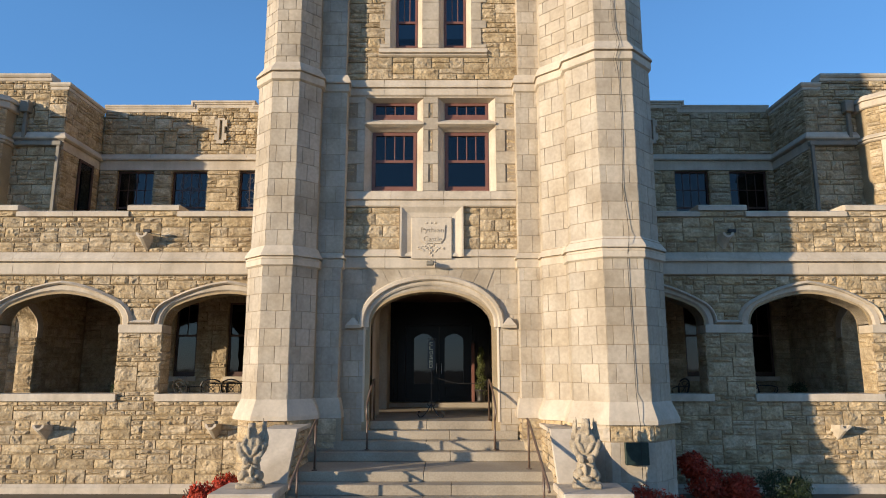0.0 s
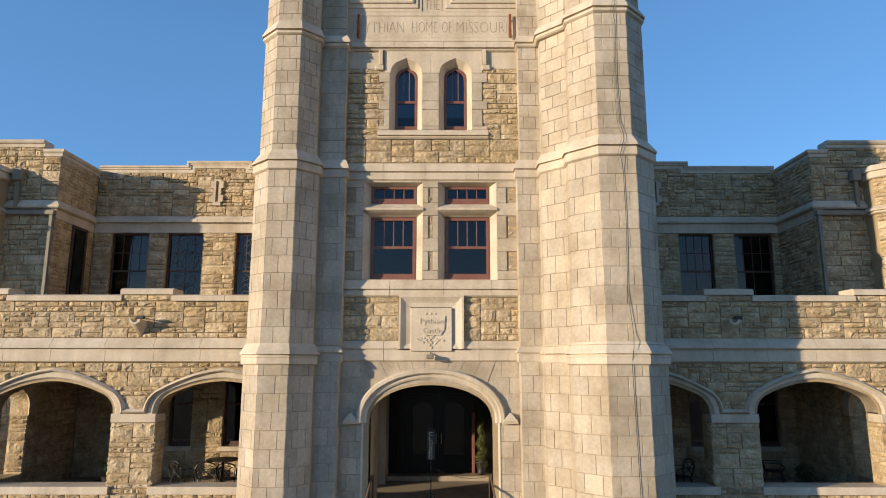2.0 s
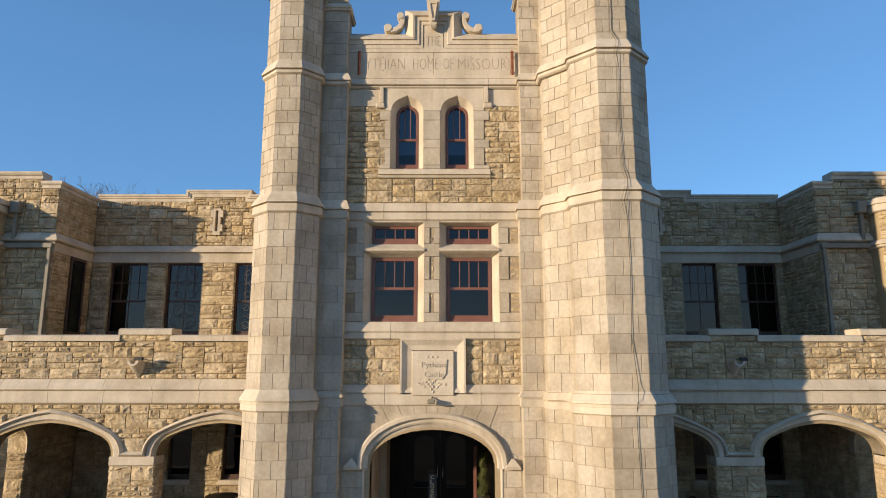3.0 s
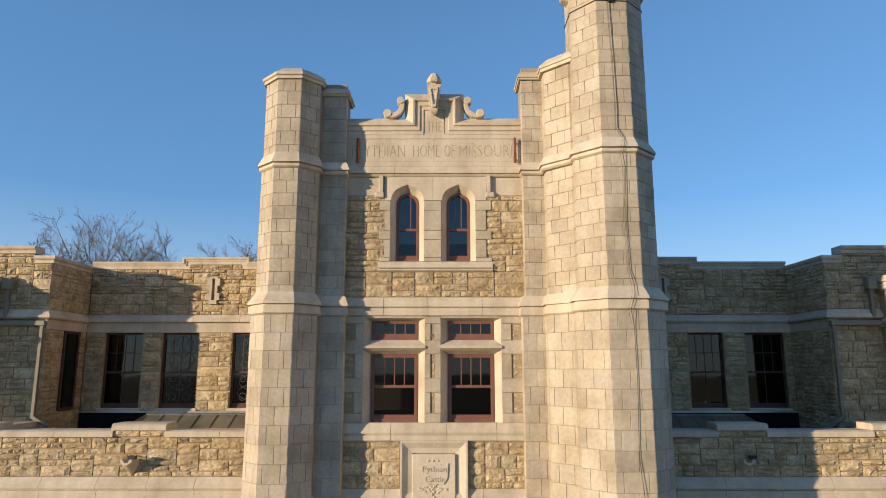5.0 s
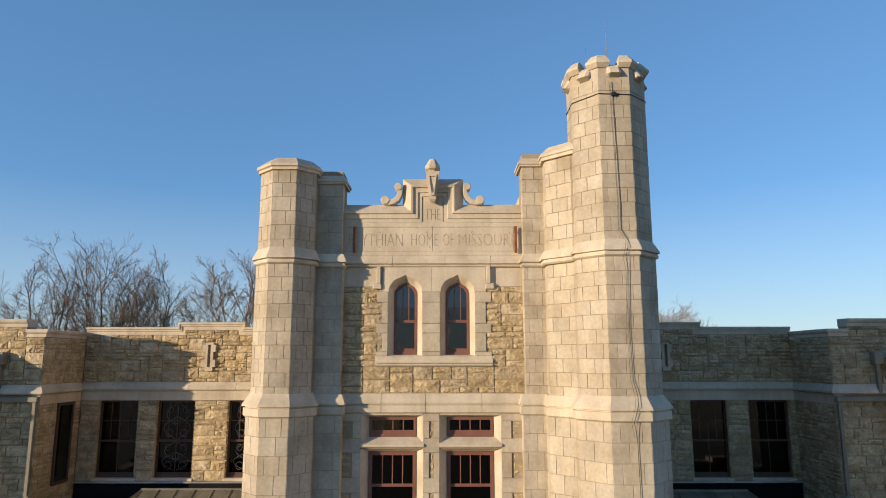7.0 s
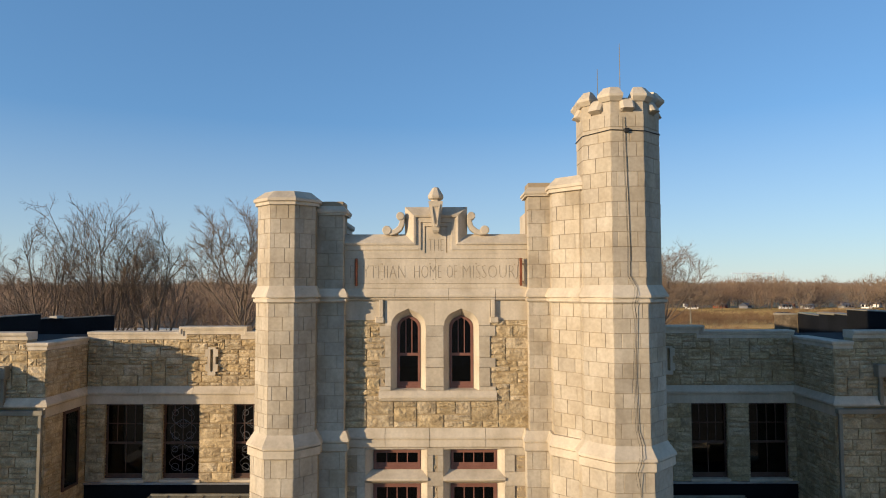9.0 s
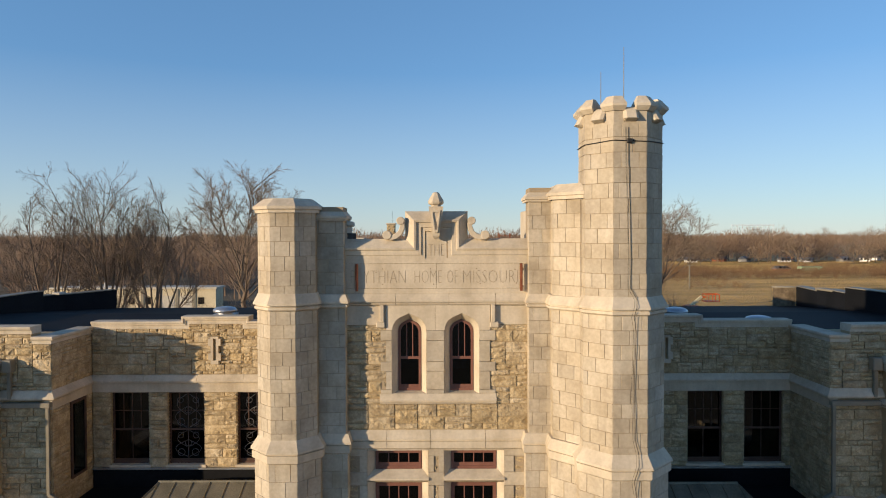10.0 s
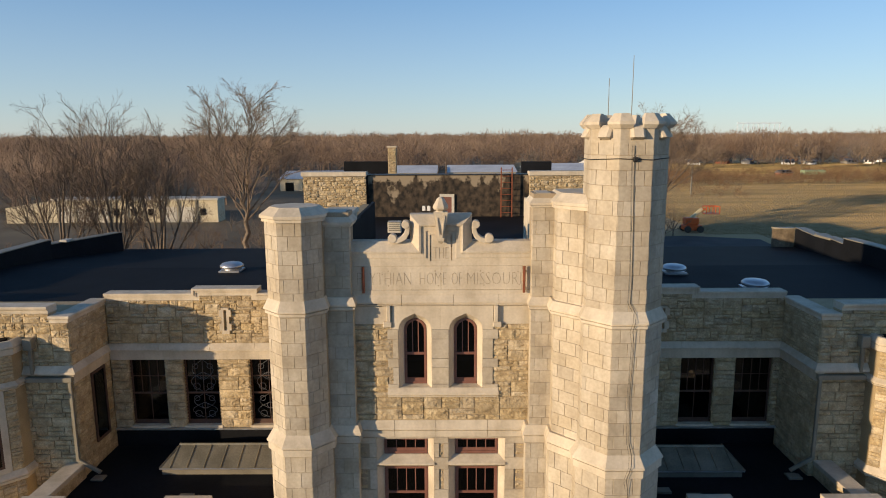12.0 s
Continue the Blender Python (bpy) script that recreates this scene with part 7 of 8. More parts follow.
for s, x0, x1 in ((-1, -8.78, -4.6), (1, 4.6, 8.66)):
    k = thing("roof_skylight", ((x0 + x1) / 2, 18.9, 5.72), "hipped standing-seam metal skylight on the porch roof" + ("" if s < 0 else ", in shade"), "skylight", "porch skylights")
    y0, y1, zb, zr = (18.2, 19.85, 5.95, 6.30) if s < 0 else (17.95, 19.65, 5.95, 6.30)
    r0, r1, yr0, yr1 = x0 + 0.32, x1 - 0.32, (y0 + y1) / 2 - 0.05, (y0 + y1) / 2 + 0.05
    part("curb", box(x0 + 0.06, x1 - 0.06, y0 + 0.06, y1 - 0.06, 5.70, 5.90), GREYMETAL, k)
    part("eave", box(x0, x1, y0, y1, 5.90, 5.952, 0.01), ZINC, k, "pale metal drip edge")
    part("hipped_top", loft([[(x0, y0, zb), (x1, y0, zb), (x1, y1, zb), (x0, y1, zb)], [(r0, yr0, zr), (r1, yr0, zr), (r1, yr1, zr), (r0, yr1, zr)]]), SEAM, k)
    n = 7
    for i in range(n + 1):
        t = i / n
        xa = r0 + (r1 - r0) * t
        part("seam", tube([(xa, y0 + 0.01, zb + 0.012), (xa, yr0, zr + 0.012)], 0.017, 4), SEAM, k)
    for a, b in (((x0, y0), (r0, yr0)), ((x1, y0), (r1, yr0)), ((x0, y1), (r0, yr1)), ((x1, y1), (r1, yr1))):
        part("hip_cap", tube([(a[0], a[1], zb + 0.012), (b[0], b[1], zr + 0.012)], 0.02, 4), SEAM, k)
    part("ridge_cap", tube([(r0, (yr0 + yr1) / 2, zr + 0.01), (r1, (yr0 + yr1) / 2, zr + 0.01)], 0.05, 6), SEAM, k)
for x, y in ((-7.5, 16.95), (10.1, 17.95), (6.78, 16.9), (6.0, 17.2)):
    rb = part("roof_paver", box(x - 0.2, x + 0.2, y - 0.13, y + 0.13, 5.722, 5.80, 0.01), GREYMETAL)
    tagged(rb, "small loose grey paver on the membrane roof", "paver", "roof pavers")

# ---- cable and rods on the stair turret ----
cb = thing("lightning_cable", (3.6, 12.5, GZ), "black cable running down the stair turret face", "cable")
run_ = [(3.46, 15.55, .775), (3.47, 14.9, .775), (3.50, 13.9, .775), (3.52, 13.0, .775), (3.51, 12.45, .775), (3.63, 12.22, .80), (3.60, 12.08, .91), (3.56, 11.88, .86), (3.61, 11.6, .825), (3.57, 10.5, .825), (3.60, 9.5, .825), (3.66, 9.2, .85), (3.62, 9.02, .99), (3.54, 8.72, .96), (3.60, 8.45, .905), (3.61, 7.4, .905), (3.57, 6.0, .905), (3.64, 5.15, .93), (3.60, 4.9, 1.04), (3.57, 4.6, .97), (3.58, 4.1, .96), (3.60, 3.0, .96), (3.61, 2.02, .965), (3.60, 1.65, 1.10), (3.61, 1.44, 1.14), (3.60, 1.30, 1.145), (3.60, 0.4, 1.145), (3.59, GZ, 1.145)]
part("lead", tube([(x, RT[1] - a - 0.014, z) for x, z, a in run_], 0.0055, 5), CABLE, cb)
part("second_lead", tube([(x - 0.05, RT[1] - a - 0.012, z) for x, z, a in run_[:15]], 0.0025, 4), CABLE, cb)
part("collar", tube([(p[0], p[1], 15.28 + 0.02 * math.sin(i * 2)) for i, p in enumerate(octagon(RT, 0.79, 0) + [octagon(RT, 0.79, 0)[0]])], 0.009, 4), CABLE, cb)
part("junction", box(3.44, 3.53, RT[1] - 0.83, RT[1] - 0.77, 15.24, 15.33, 0.01), CABLE, cb)
for x, y, z in ((3.58, 13.45, 17.3), (3.22, 13.9, 16.9)):
    ar = thing("roof_aerial", (x, y, 15.4), "thin upright lightning rod on the turret", "lightning rod", "turret rods")
    part("rod", tube([(x, y, 15.3), (x, y, z)], [0.012, 0.006], 5), GREYMETAL, ar)
pq = thing("wall_plaque", (3.54, 12.4, 0.75), "dark verdigris metal plaque on the turret foot", "plaque")
part("plate", box(3.32, 3.75, RT[1] - 1.13, RT[1] - 1.05, 0.74, 1.14, 0.01), PLAQUE, pq)
# small camera-like fittings above the parapet spouts; they give no light
for x in (-7.02, 6.80):
    cm = thing("floodlight", (x, PY - 0.3, 5.7), "small dark camera-like fitting over a stone spout", "floodlight", "parapet floodlights")
    part("arm", tube([(x, PY, 5.66), (x, PY - 0.25, 5.66)], 0.012, 5), IRON, cm)
    part("head", box(x - 0.06, x + 0.12, PY - 0.34, PY - 0.25, 5.62, 5.70, 0.012), IRON, cm)
dl = thing("door_floodlight", (AX, WY - 0.15, 4.8), "small pale floodlight under the tablet", "floodlight")
part("arm", tube([(AX, WY - 0.05, 4.84), (AX, WY - 0.2, 4.78)], 0.015, 5), GREYMETAL, dl)
part("head", box(AX - 0.10, AX + 0.07, WY - 0.28, WY - 0.16, 4.70, 4.80, 0.02), GREYMETAL, dl)
for s, x in ((-1, -12.1), (1, 11.75)):
    hp = thing("rain_hopper", (x, 18.0, 9.5), "grey metal rainwater head beside the bay", "rain hopper", "rain hoppers")
    part("hopper", box(x - 0.13, x + 0.13, 17.86, 18.09, 9.75, 10.1, 0.02), GREYMETAL, hp)
    part("pipe", box(x - 0.05, x + 0.05, 17.95, 18.05, 9.0, 9.78, 0.01), GREYMETAL, hp)

# ---- bare trees ----
def grow_tree(seed, height, width, clear=0.4, limbs=12, rich=1.0, leader=0.0, lean=0.0, low=-0.2, bare=2, stout=1.0):
    """A bare tree: limbs arch from the fork out to a domed crown, and branches, branchlets and twigs fork off them,
    generation by generation. leader: how far up the crown the trunk goes on. Gives wood and twig soups."""
    g = np.random.default_rng(seed)
    unit = lambda v: v / (np.linalg.norm(v, axis=-1, keepdims=True) + 1e-9)
    base_r = height * 0.016
    soups = [[[], [], 0], [[], [], 0]]

    def bars(P, r0, r1, sides, soup):
        """Tapered round bars along many polylines at once: P is (bars, points, 3)."""
        n, k = P.shape[:2]
        d = np.empty_like(P)
        d[:, 1:-1] = P[:, 2:] - P[:, :-2]
        d[:, 0], d[:, -1] = P[:, 1] - P[:, 0], P[:, -1] - P[:, -2]
        a = unit(np.cross(unit(d), (0.31, 0.9, 0.17)))
        b = np.cross(unit(d), a)
        t = 2 * math.pi * np.arange(sides) / sides
        r = (r0 + (r1 - r0) * np.linspace(0, 1, k))[None, :, None, None]
        v = P[:, :, None] + (np.cos(t)[:, None] * a[:, :, None] + np.sin(t)[:, None] * b[:, :, None]) * r
        i, q, j = np.meshgrid(np.arange(n), np.arange(k - 1), np.arange(sides), indexing="ij")
        at = lambda q, j: soup[2] + (i * k + q) * sides + j % sides
        soup[1].append(np.stack([at(q, j), at(q, j + 1), at(q + 1, j + 1), at(q + 1, j)], -1).reshape(-1, 4))
        soup[0].append(v.reshape(-1, 3))
        soup[2] += n * k * sides

    def offspring(P, many, lo, hi, points, wild, up, first=1):
        """Branches off each polyline, spread along it, shorter towards its tip."""
        n, k = P.shape[:2]
        f = first + (k - 1.01 - first) * (np.arange(many)[None] + g.random((n, many))) / many
        i = f.astype(int)
        row = np.arange(n)[:, None]
        p = P[row, i] + (P[row, i + 1] - P[row, i]) * (f - i)[..., None]
        d = unit(P[row, i + 1] - P[row, i])
        side = unit(np.cross(d, g.normal(size=d.shape)))
        spread = g.uniform(0.35, 0.85, (n, many, 1))
        d = unit(d * np.cos(spread) + side * np.sin(spread))
        long = np.linalg.norm(P[:, -1] - P[:, 0], axis=-1)[:, None] * g.uniform(lo, hi, (n, many)) * (1.15 - 0.45 * f / k)
        p, d, long = p.reshape(-1, 3), d.reshape(-1, 3), long.reshape(-1, 1)
        out = [p]
        for _ in range(points - 1):
            d = unit(d + g.normal(0, wild, d.shape) + np.array([0, 0, up]))
            out.append(out[-1] + d * long / (points - 1))
        return np.stack(out, 1)
    top = np.array([lean * height, 0.0, height * clear])
    t = np.linspace(0, 1, 7)[:, None]
    sway = g.normal(0, 0.006 * height, (7, 3)) * [1, 1, 0]
    bars((top * t + sway * (t > 0) * (t < 1))[None], base_r, base_r * 0.78, 9, soups[0])
    centre = np.array([lean * height * 1.3, 0.0, height * (clear + 0.42 * (1 - clear))])
    half = np.array([width / 2, width / 2, height * (1 - clear) * 0.58])
    stem = top[None]
    if leader:
        stem = top + np.array([0, 0, height * (1 - clear) * leader]) * t + sway[::-1] * (t > 0)
        bars(stem[None], base_r * 0.75, base_r * 0.22, 7, soups[0])
    k = np.arange(limbs)
    a = 2.399963 * k + g.uniform(-0.3, 0.3, limbs)
    e = np.arcsin(low + (0.99 - low) * (k + 0.5) / limbs)
    end = centre + half * np.stack([np.cos(a) * np.cos(e), np.sin(a) * np.cos(e), np.sin(e)], 1) * g.uniform(0.88, 1.0, (limbs, 1))
    p0 = stem[(len(stem) * 0.7 * k / limbs).astype(int)]
    mid = p0 + (end - p0) * 0.45 + np.stack([0 * e, 0 * e, np.where(e < 0.5, -0.03 * height, 0)], 1) + g.normal(0, 0.02 * height, (limbs, 3))
    t = np.linspace(0, 1, 10)[None, :, None]
    P = p0[:, None] * (1 - t) ** 2 + mid[:, None] * 2 * t * (1 - t) + end[:, None] * t * t + g.normal(0, 0.0022 * height, (limbs, 10, 3)) * (t > 0)
    bars(P, base_r * (1.15 if leader else 1.5) / math.sqrt(limbs), height * 0.001, 6, soups[0])
    P = offspring(P, round(8 * rich), 0.30, 0.50, 6, 0.07, 0.06, bare)
    bars(P, height * 0.0022, height * 0.0008 * stout, 4, soups[0])
    P = offspring(P, round(7 * rich), 0.36, 0.60, 5, 0.09, 0.04)
    bars(P, height * 0.0009 * stout, height * 0.00045 * stout, 3, soups[1])
    P = offspring(P, round(6 * rich), 0.40, 0.66, 4, 0.12, 0.04)
    bars(P, height * 0.00052 * stout, height * 0.0003 * stout, 3, soups[1])
    P = offspring(P, round(2 * rich), 0.40, 0.70, 3, 0.18, 0.05)
    bars(P, height * 0.00034 * stout, height * 0.0002 * stout, 3, soups[1])
    out = [(np.concatenate(v), np.concatenate(f)) for v, f, _ in soups]
    v = out[1][0]
    fit = np.array([1, 1, height / np.percentile(v[:, 2], 99.7)])
    fit[:2] = width / (np.percentile(v[:, 0], 98.5) - np.percentile(v[:, 0], 1.5))
    return [(v * fit, f) for v, f in out]


def tree(at, seed, height, width, label, **how):
    t = thing("bare_tree", (at[0], at[1], GZ), label, "tree", "bare trees")
    for nm, (vs, fs), mat in zip(("trunk", "crown"), grow_tree(seed, height, width, **how), (BARK, TWIG)):
        me = bpy.data.meshes.new(nm)
        me.from_pydata((vs + np.array([at[0], at[1], GZ])).tolist(), [], fs.tolist())
        part(nm, me, mat, t)
    return t


tree((-22.7, 44.0), 8, 18.4, 6.6, "tall bare deciduous tree with many spreading limbs", clear=0.42, limbs=10, rich=0.9, low=0.05, bare=4, stout=1.15)
tree((-25.3, 43.2), 21, 18.1, 7.0, "bare deciduous tree with a leaning trunk and spreading limbs", clear=0.42, limbs=9, rich=0.9, lean=-0.04, low=0.05, bare=4, stout=1.15)
tree((-20.6, 44.6), 15, 17.3, 6.0, "bare deciduous tree leaning over the flat roof", clear=0.42, limbs=9, rich=0.9, lean=0.04, low=0.05, bare=4, stout=1.15)
tree((-22.0, 71.0), 12, 21.4, 12.5, "tall bare tree with a straight trunk and fine twigs", clear=0.34, limbs=14, rich=0.9, leader=0.45, low=0.15, bare=4, stout=1.3)
tree((39.0, 118), 5, 20.8, 16, "wide dense bare tree behind the stair turret", clear=0.28, limbs=13, rich=1.0, low=0.0, bare=3, stout=1.5)
rt3 = random.Random(31)
for k in range(13):
    x, y, h = 104 + 14 * k + rt3.uniform(-5, 5), rt3.uniform(288, 326), rt3.uniform(9, 14)
    tree((x, y), 500 + k, h, h * rt3.uniform(0.8, 1.05), "grey bare tree among the far houses", clear=0.22, limbs=10, rich=0.62, stout=7.0)
tree((-23.5, 84), 330, 8.0, 7, "dense bare scrub tree beside the cream building", clear=0.12, limbs=14, rich=0.8)
rt2 = random.Random(77)
for k in range(16):
    x, y, h = rt2.uniform(-56, -13), rt2.uniform(84, 112), rt2.uniform(3, 6.5)
    tree((x, y), 300 + k, h, h * 0.95, "small bare scrub tree among brush", clear=0.15, limbs=7, rich=0.6, lean=rt2.uniform(-.1, .1))
for k in range(8):
    x, y, h = rt2.uniform(-66, -34), rt2.uniform(92, 116), rt2.uniform(3.5, 6)
    tree((x, y), 350 + k, h, h * 1.1, "thin bare sapling clump before the cream building", clear=0.2, limbs=6, rich=0.5)
for k, (x, y, h) in enumerate(((36.0, 103, 6.5), (34.8, 110, 7.5), (34.0, 101, 5), (52, 172, 5), (57, 170, 4.5))):
    tree((x, y), 400 + k, h, h * 0.9, "small bare reddish scrub tree near the field", clear=0.15, limbs=8, rich=0.7)


# ---- far woods: fans of bare branches, row behind row ----
def woods(name, label, area, n, hmin, hmax, seed, mat, slivers=46, wide=0.35, keep=None):
    """Far bare trees: round crowns of twigs that spread from the trunk, each crown of its own height and width."""
    g = np.random.default_rng(seed)
    x0, x1, y0, y1 = area
    y = y0 + (y1 - y0) * g.random(n) ** 1.3
    x = (x0 + (x1 - x0) * g.random(n)) * (0.35 + 0.65 * y / y1)
    if keep is not None:
        ok = keep(x, y)
        x, y = x[ok], y[ok]
    n, m = len(x), slivers
    roll = 0.5 + 0.2 * np.sin(x / 31 + y / 19) + 0.2 * np.sin(x / 11.3 - y / 47) + 0.25 * g.normal(size=n)
    h = (hmin + (hmax - hmin) * np.clip(roll, 0, 1.15))[:, None]
    girth = h * (0.30 + 0.20 * g.random((n, 1)))
    u = g.normal(size=(n, m, 3))
    u /= np.linalg.norm(u, axis=-1, keepdims=True)
    u *= (0.35 + 0.65 * g.random((n, m, 1)) ** 0.5)
    foot = np.stack([x, y, np.full(n, GZ)], 1)[:, None, :]
    p = np.stack([u[..., 0] * girth, u[..., 1] * girth, h * (0.58 + 0.40 * u[..., 2])], -1) + foot
    d = p - foot - np.stack([0 * h, 0 * h, h * 0.22], -1)
    d /= np.linalg.norm(d, axis=-1, keepdims=True)
    d += g.normal(0, 0.3, (n, m, 3))
    ln = h * (0.05 + 0.08 * g.random((n, m)))
    a = g.random((n, m)) * 6.283
    s = np.stack([np.sin(a), 0.3 * np.cos(a), 0.5 * np.cos(a)], -1)
    s /= np.linalg.norm(s, axis=-1, keepdims=True)
    w = wide * (0.5 + g.random((n, m)))[..., None]
    tri = np.stack([p - s * w / 2 - d * ln[..., None] * 0.5, p + s * w / 2 - d * ln[..., None] * 0.5, p + d * ln[..., None] * 0.5], 2).reshape(-1, 3)
    tb, tw = foot[:, 0], h * 0.014
    trunk = np.stack([tb - tw * [1, 0, 0], tb + tw * [1, 0, 0], tb + h * [0, 0, 0.75]], 1).reshape(-1, 3)
    v = np.concatenate([tri, trunk])
    me = bpy.data.meshes.new(name)
    me.from_pydata(v.tolist(), [], np.arange(len(v)).reshape(-1, 3).tolist())
    return tagged(part(name, me, mat), label, "woods", kind="stuff")


woods("near_woods", "brown bare winter woods behind the building", (-190, 10, 138, 330), 560, 8, 14, 1, WOODS, 260, 0.13, lambda x, y: ~((x > -90) & (x < -38) & (y < 145)) & ~((x > -0.30 * y) & (y < 240)))
woods("middle_woods", "reddish bare winter woods in the distance", (-420, 330, 260, 800), 1150, 8, 18, 2, WOODS, 380, 0.22, lambda x, y: (y > 330) | (x < 60))
woods("field_edge_trees", "row of tall tan bare trees beyond the field", (95, 480, 322, 480), 330, 7, 19, 7, EDGETREES, 360, 0.17)
woods("far_woods", "hazy bare woods along the horizon", (-1500, 1500, 750, 2200), 3000, 10, 20, 3, WOODS, 110, 0.6)
woods("pole_brush", "grey-brown brush round the utility poles", (80, 165, 160, 262), 420, 0.8, 3.2, 24, BRUSH, 70, 0.09, lambda x, y: (x < 0.33 * y + 22) & (x > 0.30 * y))
woods("dry_brush", "rust-coloured dry brush along the field edge", (62, 280, 205, 272), 2400, 1.2, 3.8, 4, BRUSH, 60, 0.12)


def grass(name, label, area, n, h, w, seed, mat, keep):
    """Upright blades scattered over open ground, turned to catch the sun and to show to the camera."""
    g = np.random.default_rng(seed)
    x = area[0] + (area[1] - area[0]) * g.random(n)
    y = area[2] + (area[3] - area[2]) * g.random(n) ** 1.2
    ok = keep(x, y)
    x, y = x[ok], y[ok]
    n = len(x)
    a = g.normal(-0.6, 0.45, n)
    hh = h * (0.5 + g.random(n))
    d = np.stack([np.cos(a), np.sin(a), 0 * a], 1) * w / 2
    b = np.stack([x, y, np.full(n, GZ)], 1)
    tip = b + np.stack([g.normal(0, .05, n), g.normal(0, .05, n), hh], 1)
    v = np.stack([b - d, b + d, tip], 1).reshape(-1, 3)
    me = bpy.data.meshes.new(name)
    me.from_pydata(v.tolist(), [], np.arange(len(v)).reshape(-1, 3).tolist())
    return tagged(part(name, me, mat), label, "grass", kind="stuff")


grass("field_grass", "straw-coloured winter grass over the open field", (36, 190, 92, 290), 600000, 0.13, 0.065, 8, STRAW, lambda x, y: (x > 41 + 0.05 * (y - 92)) & ~((x < 50) & (y < 104)))
grass("far_lawn_grass", "dry lawn grass between the brush and the far houses", (60, 300, 262, 352), 140000, 0.35, 0.3, 18, STRAW, lambda x, y: x > 0.28 * y)
woods("scrub_brush", "tangled brown brush among the trees", (-110, 2, 84, 135), 420, 0.8, 3.0, 5, BRUSH, 70, 0.035, lambda x, y: ((x > -48) & (y < 106)) | (y < 92))

# ---- field side ----
lot = part("road_lot", plate([(24, 84), (46, 84), (48, 99), (38, 103), (24, 100)], [], GZ - 0.05, GZ + 0.02, "z"), ASPHALT)
tagged(lot, "patch of worn asphalt beside the field", "asphalt lot", kind="structure")
lf = thing("boom_lift", (40.4, 107, GZ), "orange boom lift parked with its boom folded low", "boom lift")
part("chassis", box(39.3, 41.6, 106.2, 108.0, 0.0, 0.7, 0.08), ORANGE, lf)
part("turntable", box(39.4, 41.2, 106.3, 107.9, 0.7, 1.7, 0.15), ORANGE, lf)
for x in (39.6, 41.3):
    for y in (106.1, 108.1):
        part("wheel", lathe([(0.2, -0.15), (0.45, -0.15), (0.47, 0.0), (0.45, 0.15), (0.2, 0.15)], (0, 0, 0), 14), IRON, lf).matrix_basis = pose(x, y, GZ + 0.47, 90, 0, 0)
bo = box(0, 2.3, -0.18, 0.18, -0.2, 0.2, 0.04, pose(40.0, 107, 1.4, 0, -42, 0))
part("boom", bo, SIGNGOLD, lf, "tan boom arm")
part("jib", box(0, 0.75, -0.12, 0.12, -0.13, 0.13, 0.03, pose(41.4, 107, 2.9, 0, 8, 0)), ORANGE, lf)
cage = part("platform", box(42.0, 43.9, 106.3, 107.7, 2.2, 2.3), ORANGE, lf)
part("top_rail", plate(rect(42.0, 43.9, 106.3, 107.7), [rect(42.08, 43.82, 106.38, 107.62)], 3.2, 3.28, "z"), ORANGE, cage)
for x in (42.05, 42.95, 43.85):
    for y in (106.35, 107.65):
        part("stanchion", box(x - 0.04, x + 0.04, y - 0.04, y + 0.04, 2.3, 3.2), ORANGE, cage)
# unseen block added for the shadow it throws over the field
rw = thing("wall_rear_wing", (0, 60, GZ), "unseen plain block behind the roof, added to shade the field", "rear wing", kind="structure")
part("wall", box(-10.2, 10.2, 46, 80, GZ, 10.6), MORTAR, rw)
part("roof", box(-10.3, 10.3, 45.9, 80.1, 10.6, 10.8), MEMBRANE, rw)
for x, y, h in ((62.4, 167, 9.5), (64.0, 171, 6.5)):
    up = thing("utility_pole", (x, y, GZ), "weathered wooden utility pole by the field", "utility pole", "utility poles")
    part("pole", tube([(x, y, GZ), (x, y, h)], [0.18, 0.12], 8), GREYMETAL, up)
    part("crossarm", box(x - 0.9, x + 0.9, y - 0.06, y + 0.06, h - 0.8, h - 0.68), GREYMETAL, up)


def house(x, y, w, d, h, turn, wall, label):
    t = thing("house", (x, y, GZ), label, "house", "far houses")
    m = pose(x, y, GZ, 0, 0, turn)
    part("wall", box(-w / 2, w / 2, -d / 2, d / 2, 0, h, 0, m), wall, t)
    rf = loft([[(-w / 2 - .4, -d / 2 - .4, h), (-w / 2 - .4, d / 2 + .4, h), (-w / 2 - .4, 0, h + d * 0.33)], [(w / 2 + .4, -d / 2 - .4, h), (w / 2 + .4, d / 2 + .4, h), (w / 2 + .4, 0, h + d * 0.33)]])
    bmesh.ops.transform(rf, matrix=m, verts=rf.verts)
    part("roof", rf, SHINGLE, t)
    for k in (-0.28, 0.05, 0.3):
        part("window", box(k * w - 0.5, k * w + 0.5, -d / 2 - 0.03, -d / 2 + 0.02, 1.0, 2.2, 0, m), BLACKWOOD, t)


rh = random.Random(9)
for k in range(24):
    x, y = 112 + 9.5 * k + rh.uniform(-6, 6), rh.uniform(332, 380)
    house(x, y, rh.uniform(3.5, 7.5), rh.uniform(3, 5), rh.uniform(1.4, 2.2), rh.uniform(-50, 50), (SIDING, WHITE, SIDING, WHITE, BRICKRED)[k % 5], "small single-storey house beyond the field")
house(127, 247, 5.0, 3.0, 1.3, 8, BRICKRED, "tiny red brick outbuilding at the field edge")
tr = part("storage_tarp", box(136, 144.5, 250, 253, GZ, 1.7, 0.3), TARP)
tagged(tr, "long low pale green covered stack beyond the field", "covered stack")
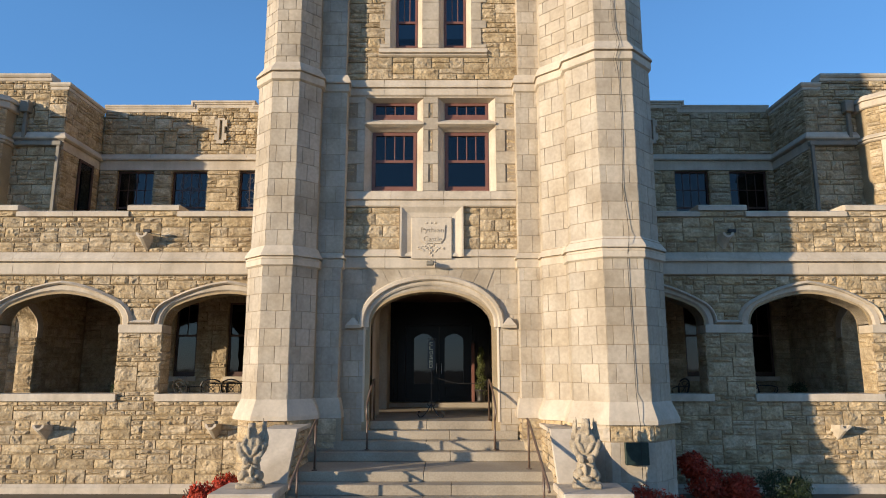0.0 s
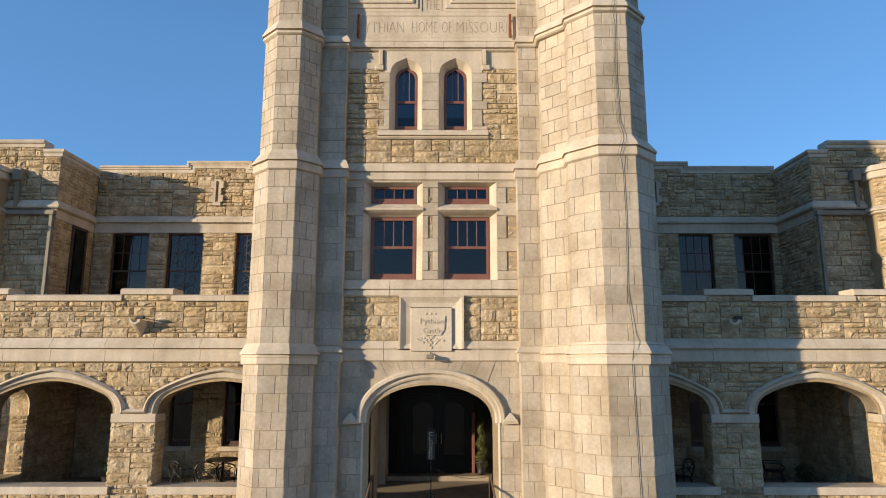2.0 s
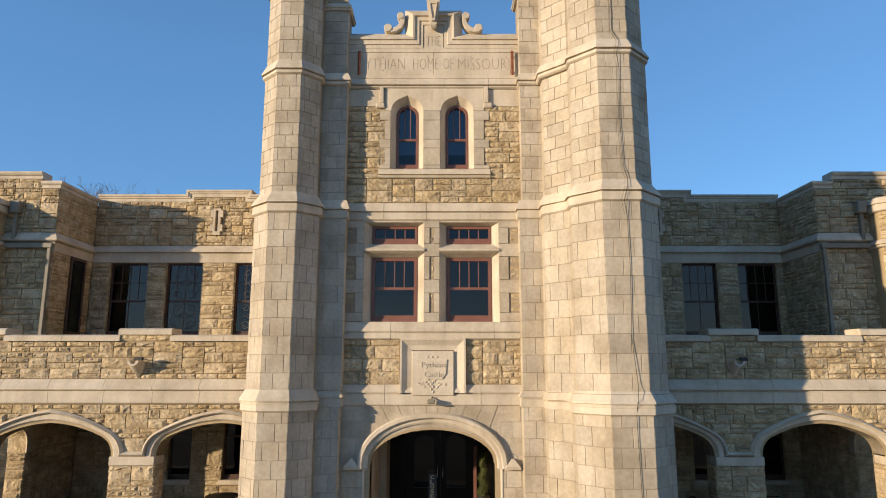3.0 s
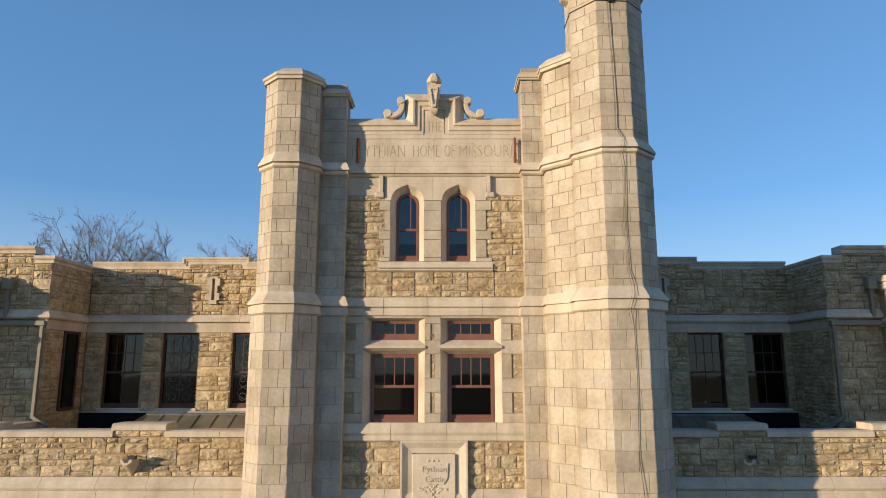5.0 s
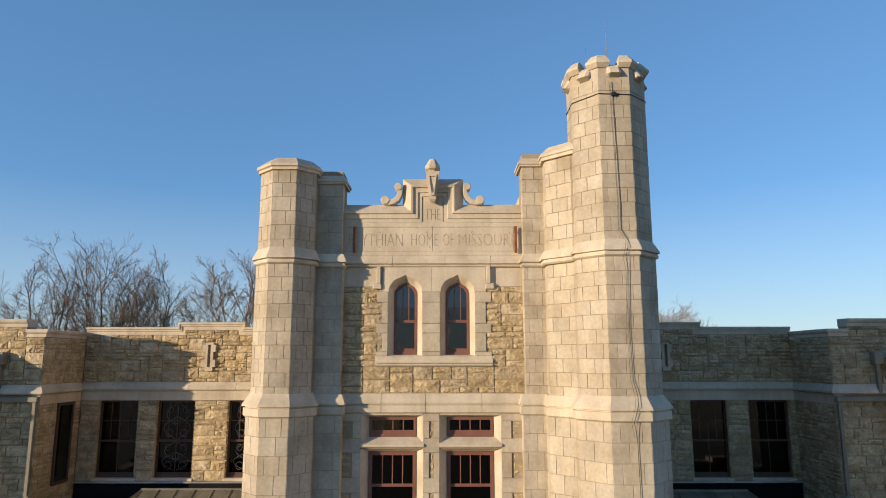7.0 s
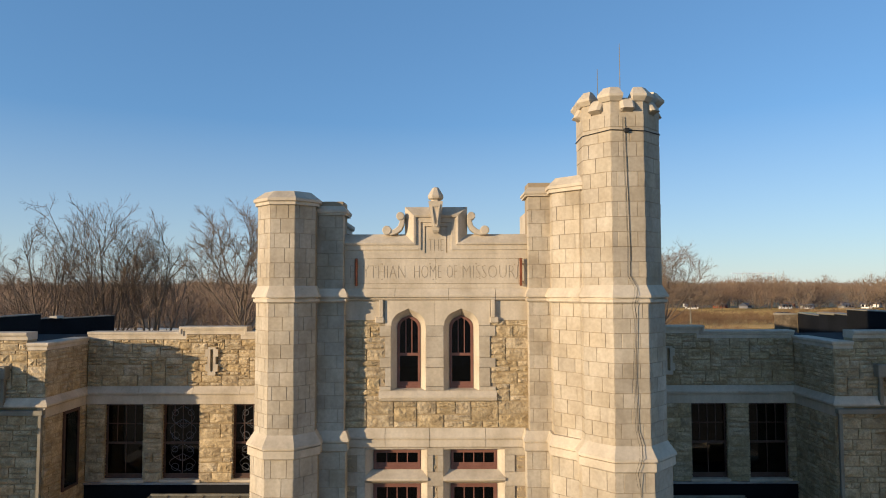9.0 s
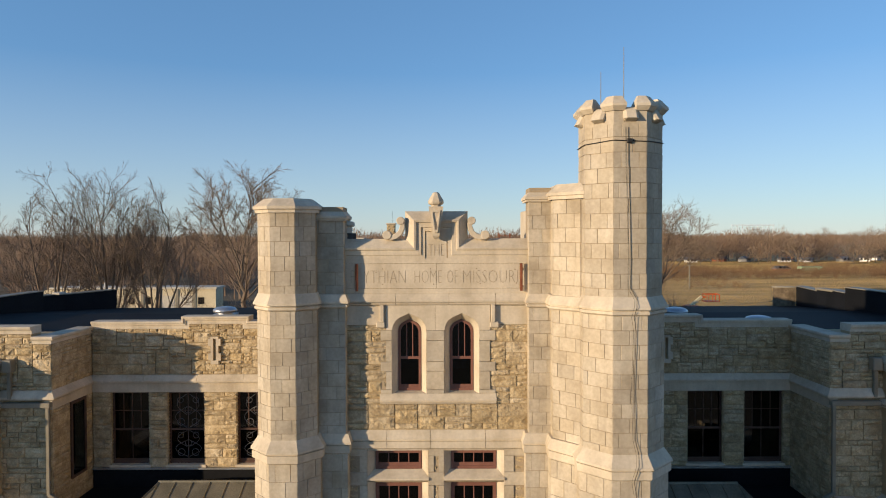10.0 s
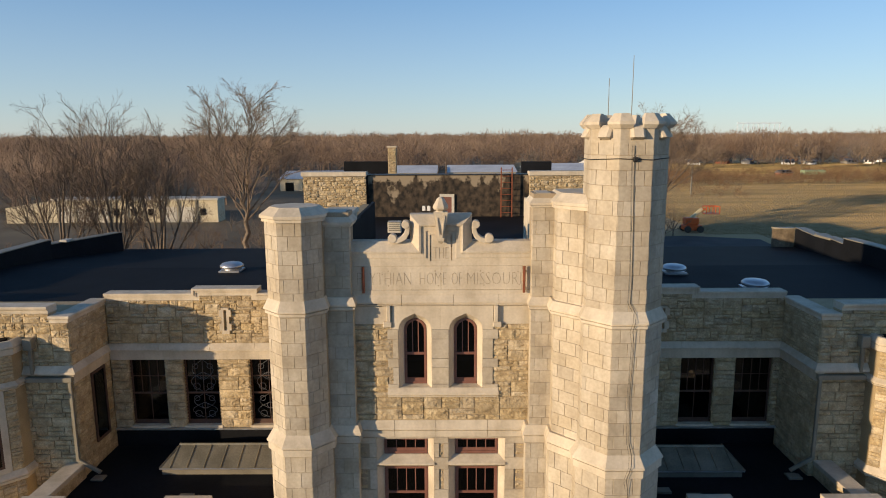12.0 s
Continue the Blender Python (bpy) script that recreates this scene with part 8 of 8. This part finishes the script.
lf.matrix_basis = Matrix.Translation((40.4, 107, GZ)) @ Matrix.Diagonal((1.2, 1.2, 1.2, 1))
# long cream building behind the trees
cw = thing("warehouse", (-62, 125, GZ), "long low cream block building behind bare trees", "warehouse")
part("wall", box(-73.5, -42.8, 122, 126, GZ, 3.9), CREAM, cw)
part("low_wing", loft([[(-82, 121, GZ), (-82, 127, GZ), (-82, 127, 2.6), (-82, 121, 2.6)], [(-73.5, 122.02, GZ), (-73.5, 127.9, GZ), (-73.5, 127.9, 3.85), (-73.5, 122.02, 3.85)]]), CREAM, cw)
part("roof", box(-73.8, -42.5, 121.6, 126.4, 3.9, 4.2), DOORCREAM, cw)
for k in range(9):
    x = -73 + k * 3.25
    part("pier", box(x, x + 0.5, 121.85, 122, GZ, 3.9), GREYMETAL, cw)
    if k in (3, 4, 5, 8):
        part("window", box(x + 0.9, x + 2.0, 121.95, 122.02, 1.0, 2.3), BLACKWOOD, cw)
    else:
        part("roller_door", box(x + 0.7, x + 3.0, 121.93, 122.02, GZ, 2.6), DOORCREAM, cw)
for x in (-70, -65, -55):
    part("stack_vent", tube([(x, 125, 4.1), (x, 125, 5.4)], 0.15, 6), ZINC, cw)
for x0, x1, y, z in ((-48, -31, 190, 4.2), (-24, -3, 200, 5.2), (1, 22, 206, 5.0), (27, 47, 212, 5.2), (52, 66, 235, 5.2)):
    wb = thing("far_shed", ((x0 + x1) / 2, y, GZ), "distant low shed with a pale metal roof", "shed", "far sheds")
    part("wall", box(x0, x1, y, y + 22, GZ, z - 1.0), CREAM, wb)
    part("roof", loft([[(x0 - .5, y - .5, z - 1), (x0 - .5, y + 22.5, z - 1), (x0 - .5, y + 11, z + 0.8)], [(x1 + .5, y - .5, z - 1), (x1 + .5, y + 22.5, z - 1), (x1 + .5, y + 11, z + 0.8)]]), PALEROOF, wb)
    for k in range(int((x1 - x0) / 5)):
        part("door", box(x0 + 1.5 + 5 * k, x0 + 4.0 + 5 * k, y - 0.03, y + 0.05, GZ, 2.2), BLACKWOOD, wb)
mast = thing("far_structure", (560, 1150, GZ), "distant steel structure tinted pale as haze", "distant structure")
for k in range(9):
    part("column", box(505 + 9 * k, 506.2 + 9 * k, 1150, 1151, GZ, 29 + 4 * min(k, 3) / 3), HAZE, mast)
part("deck", box(504, 580, 1149, 1152, 31, 33), HAZE, mast)
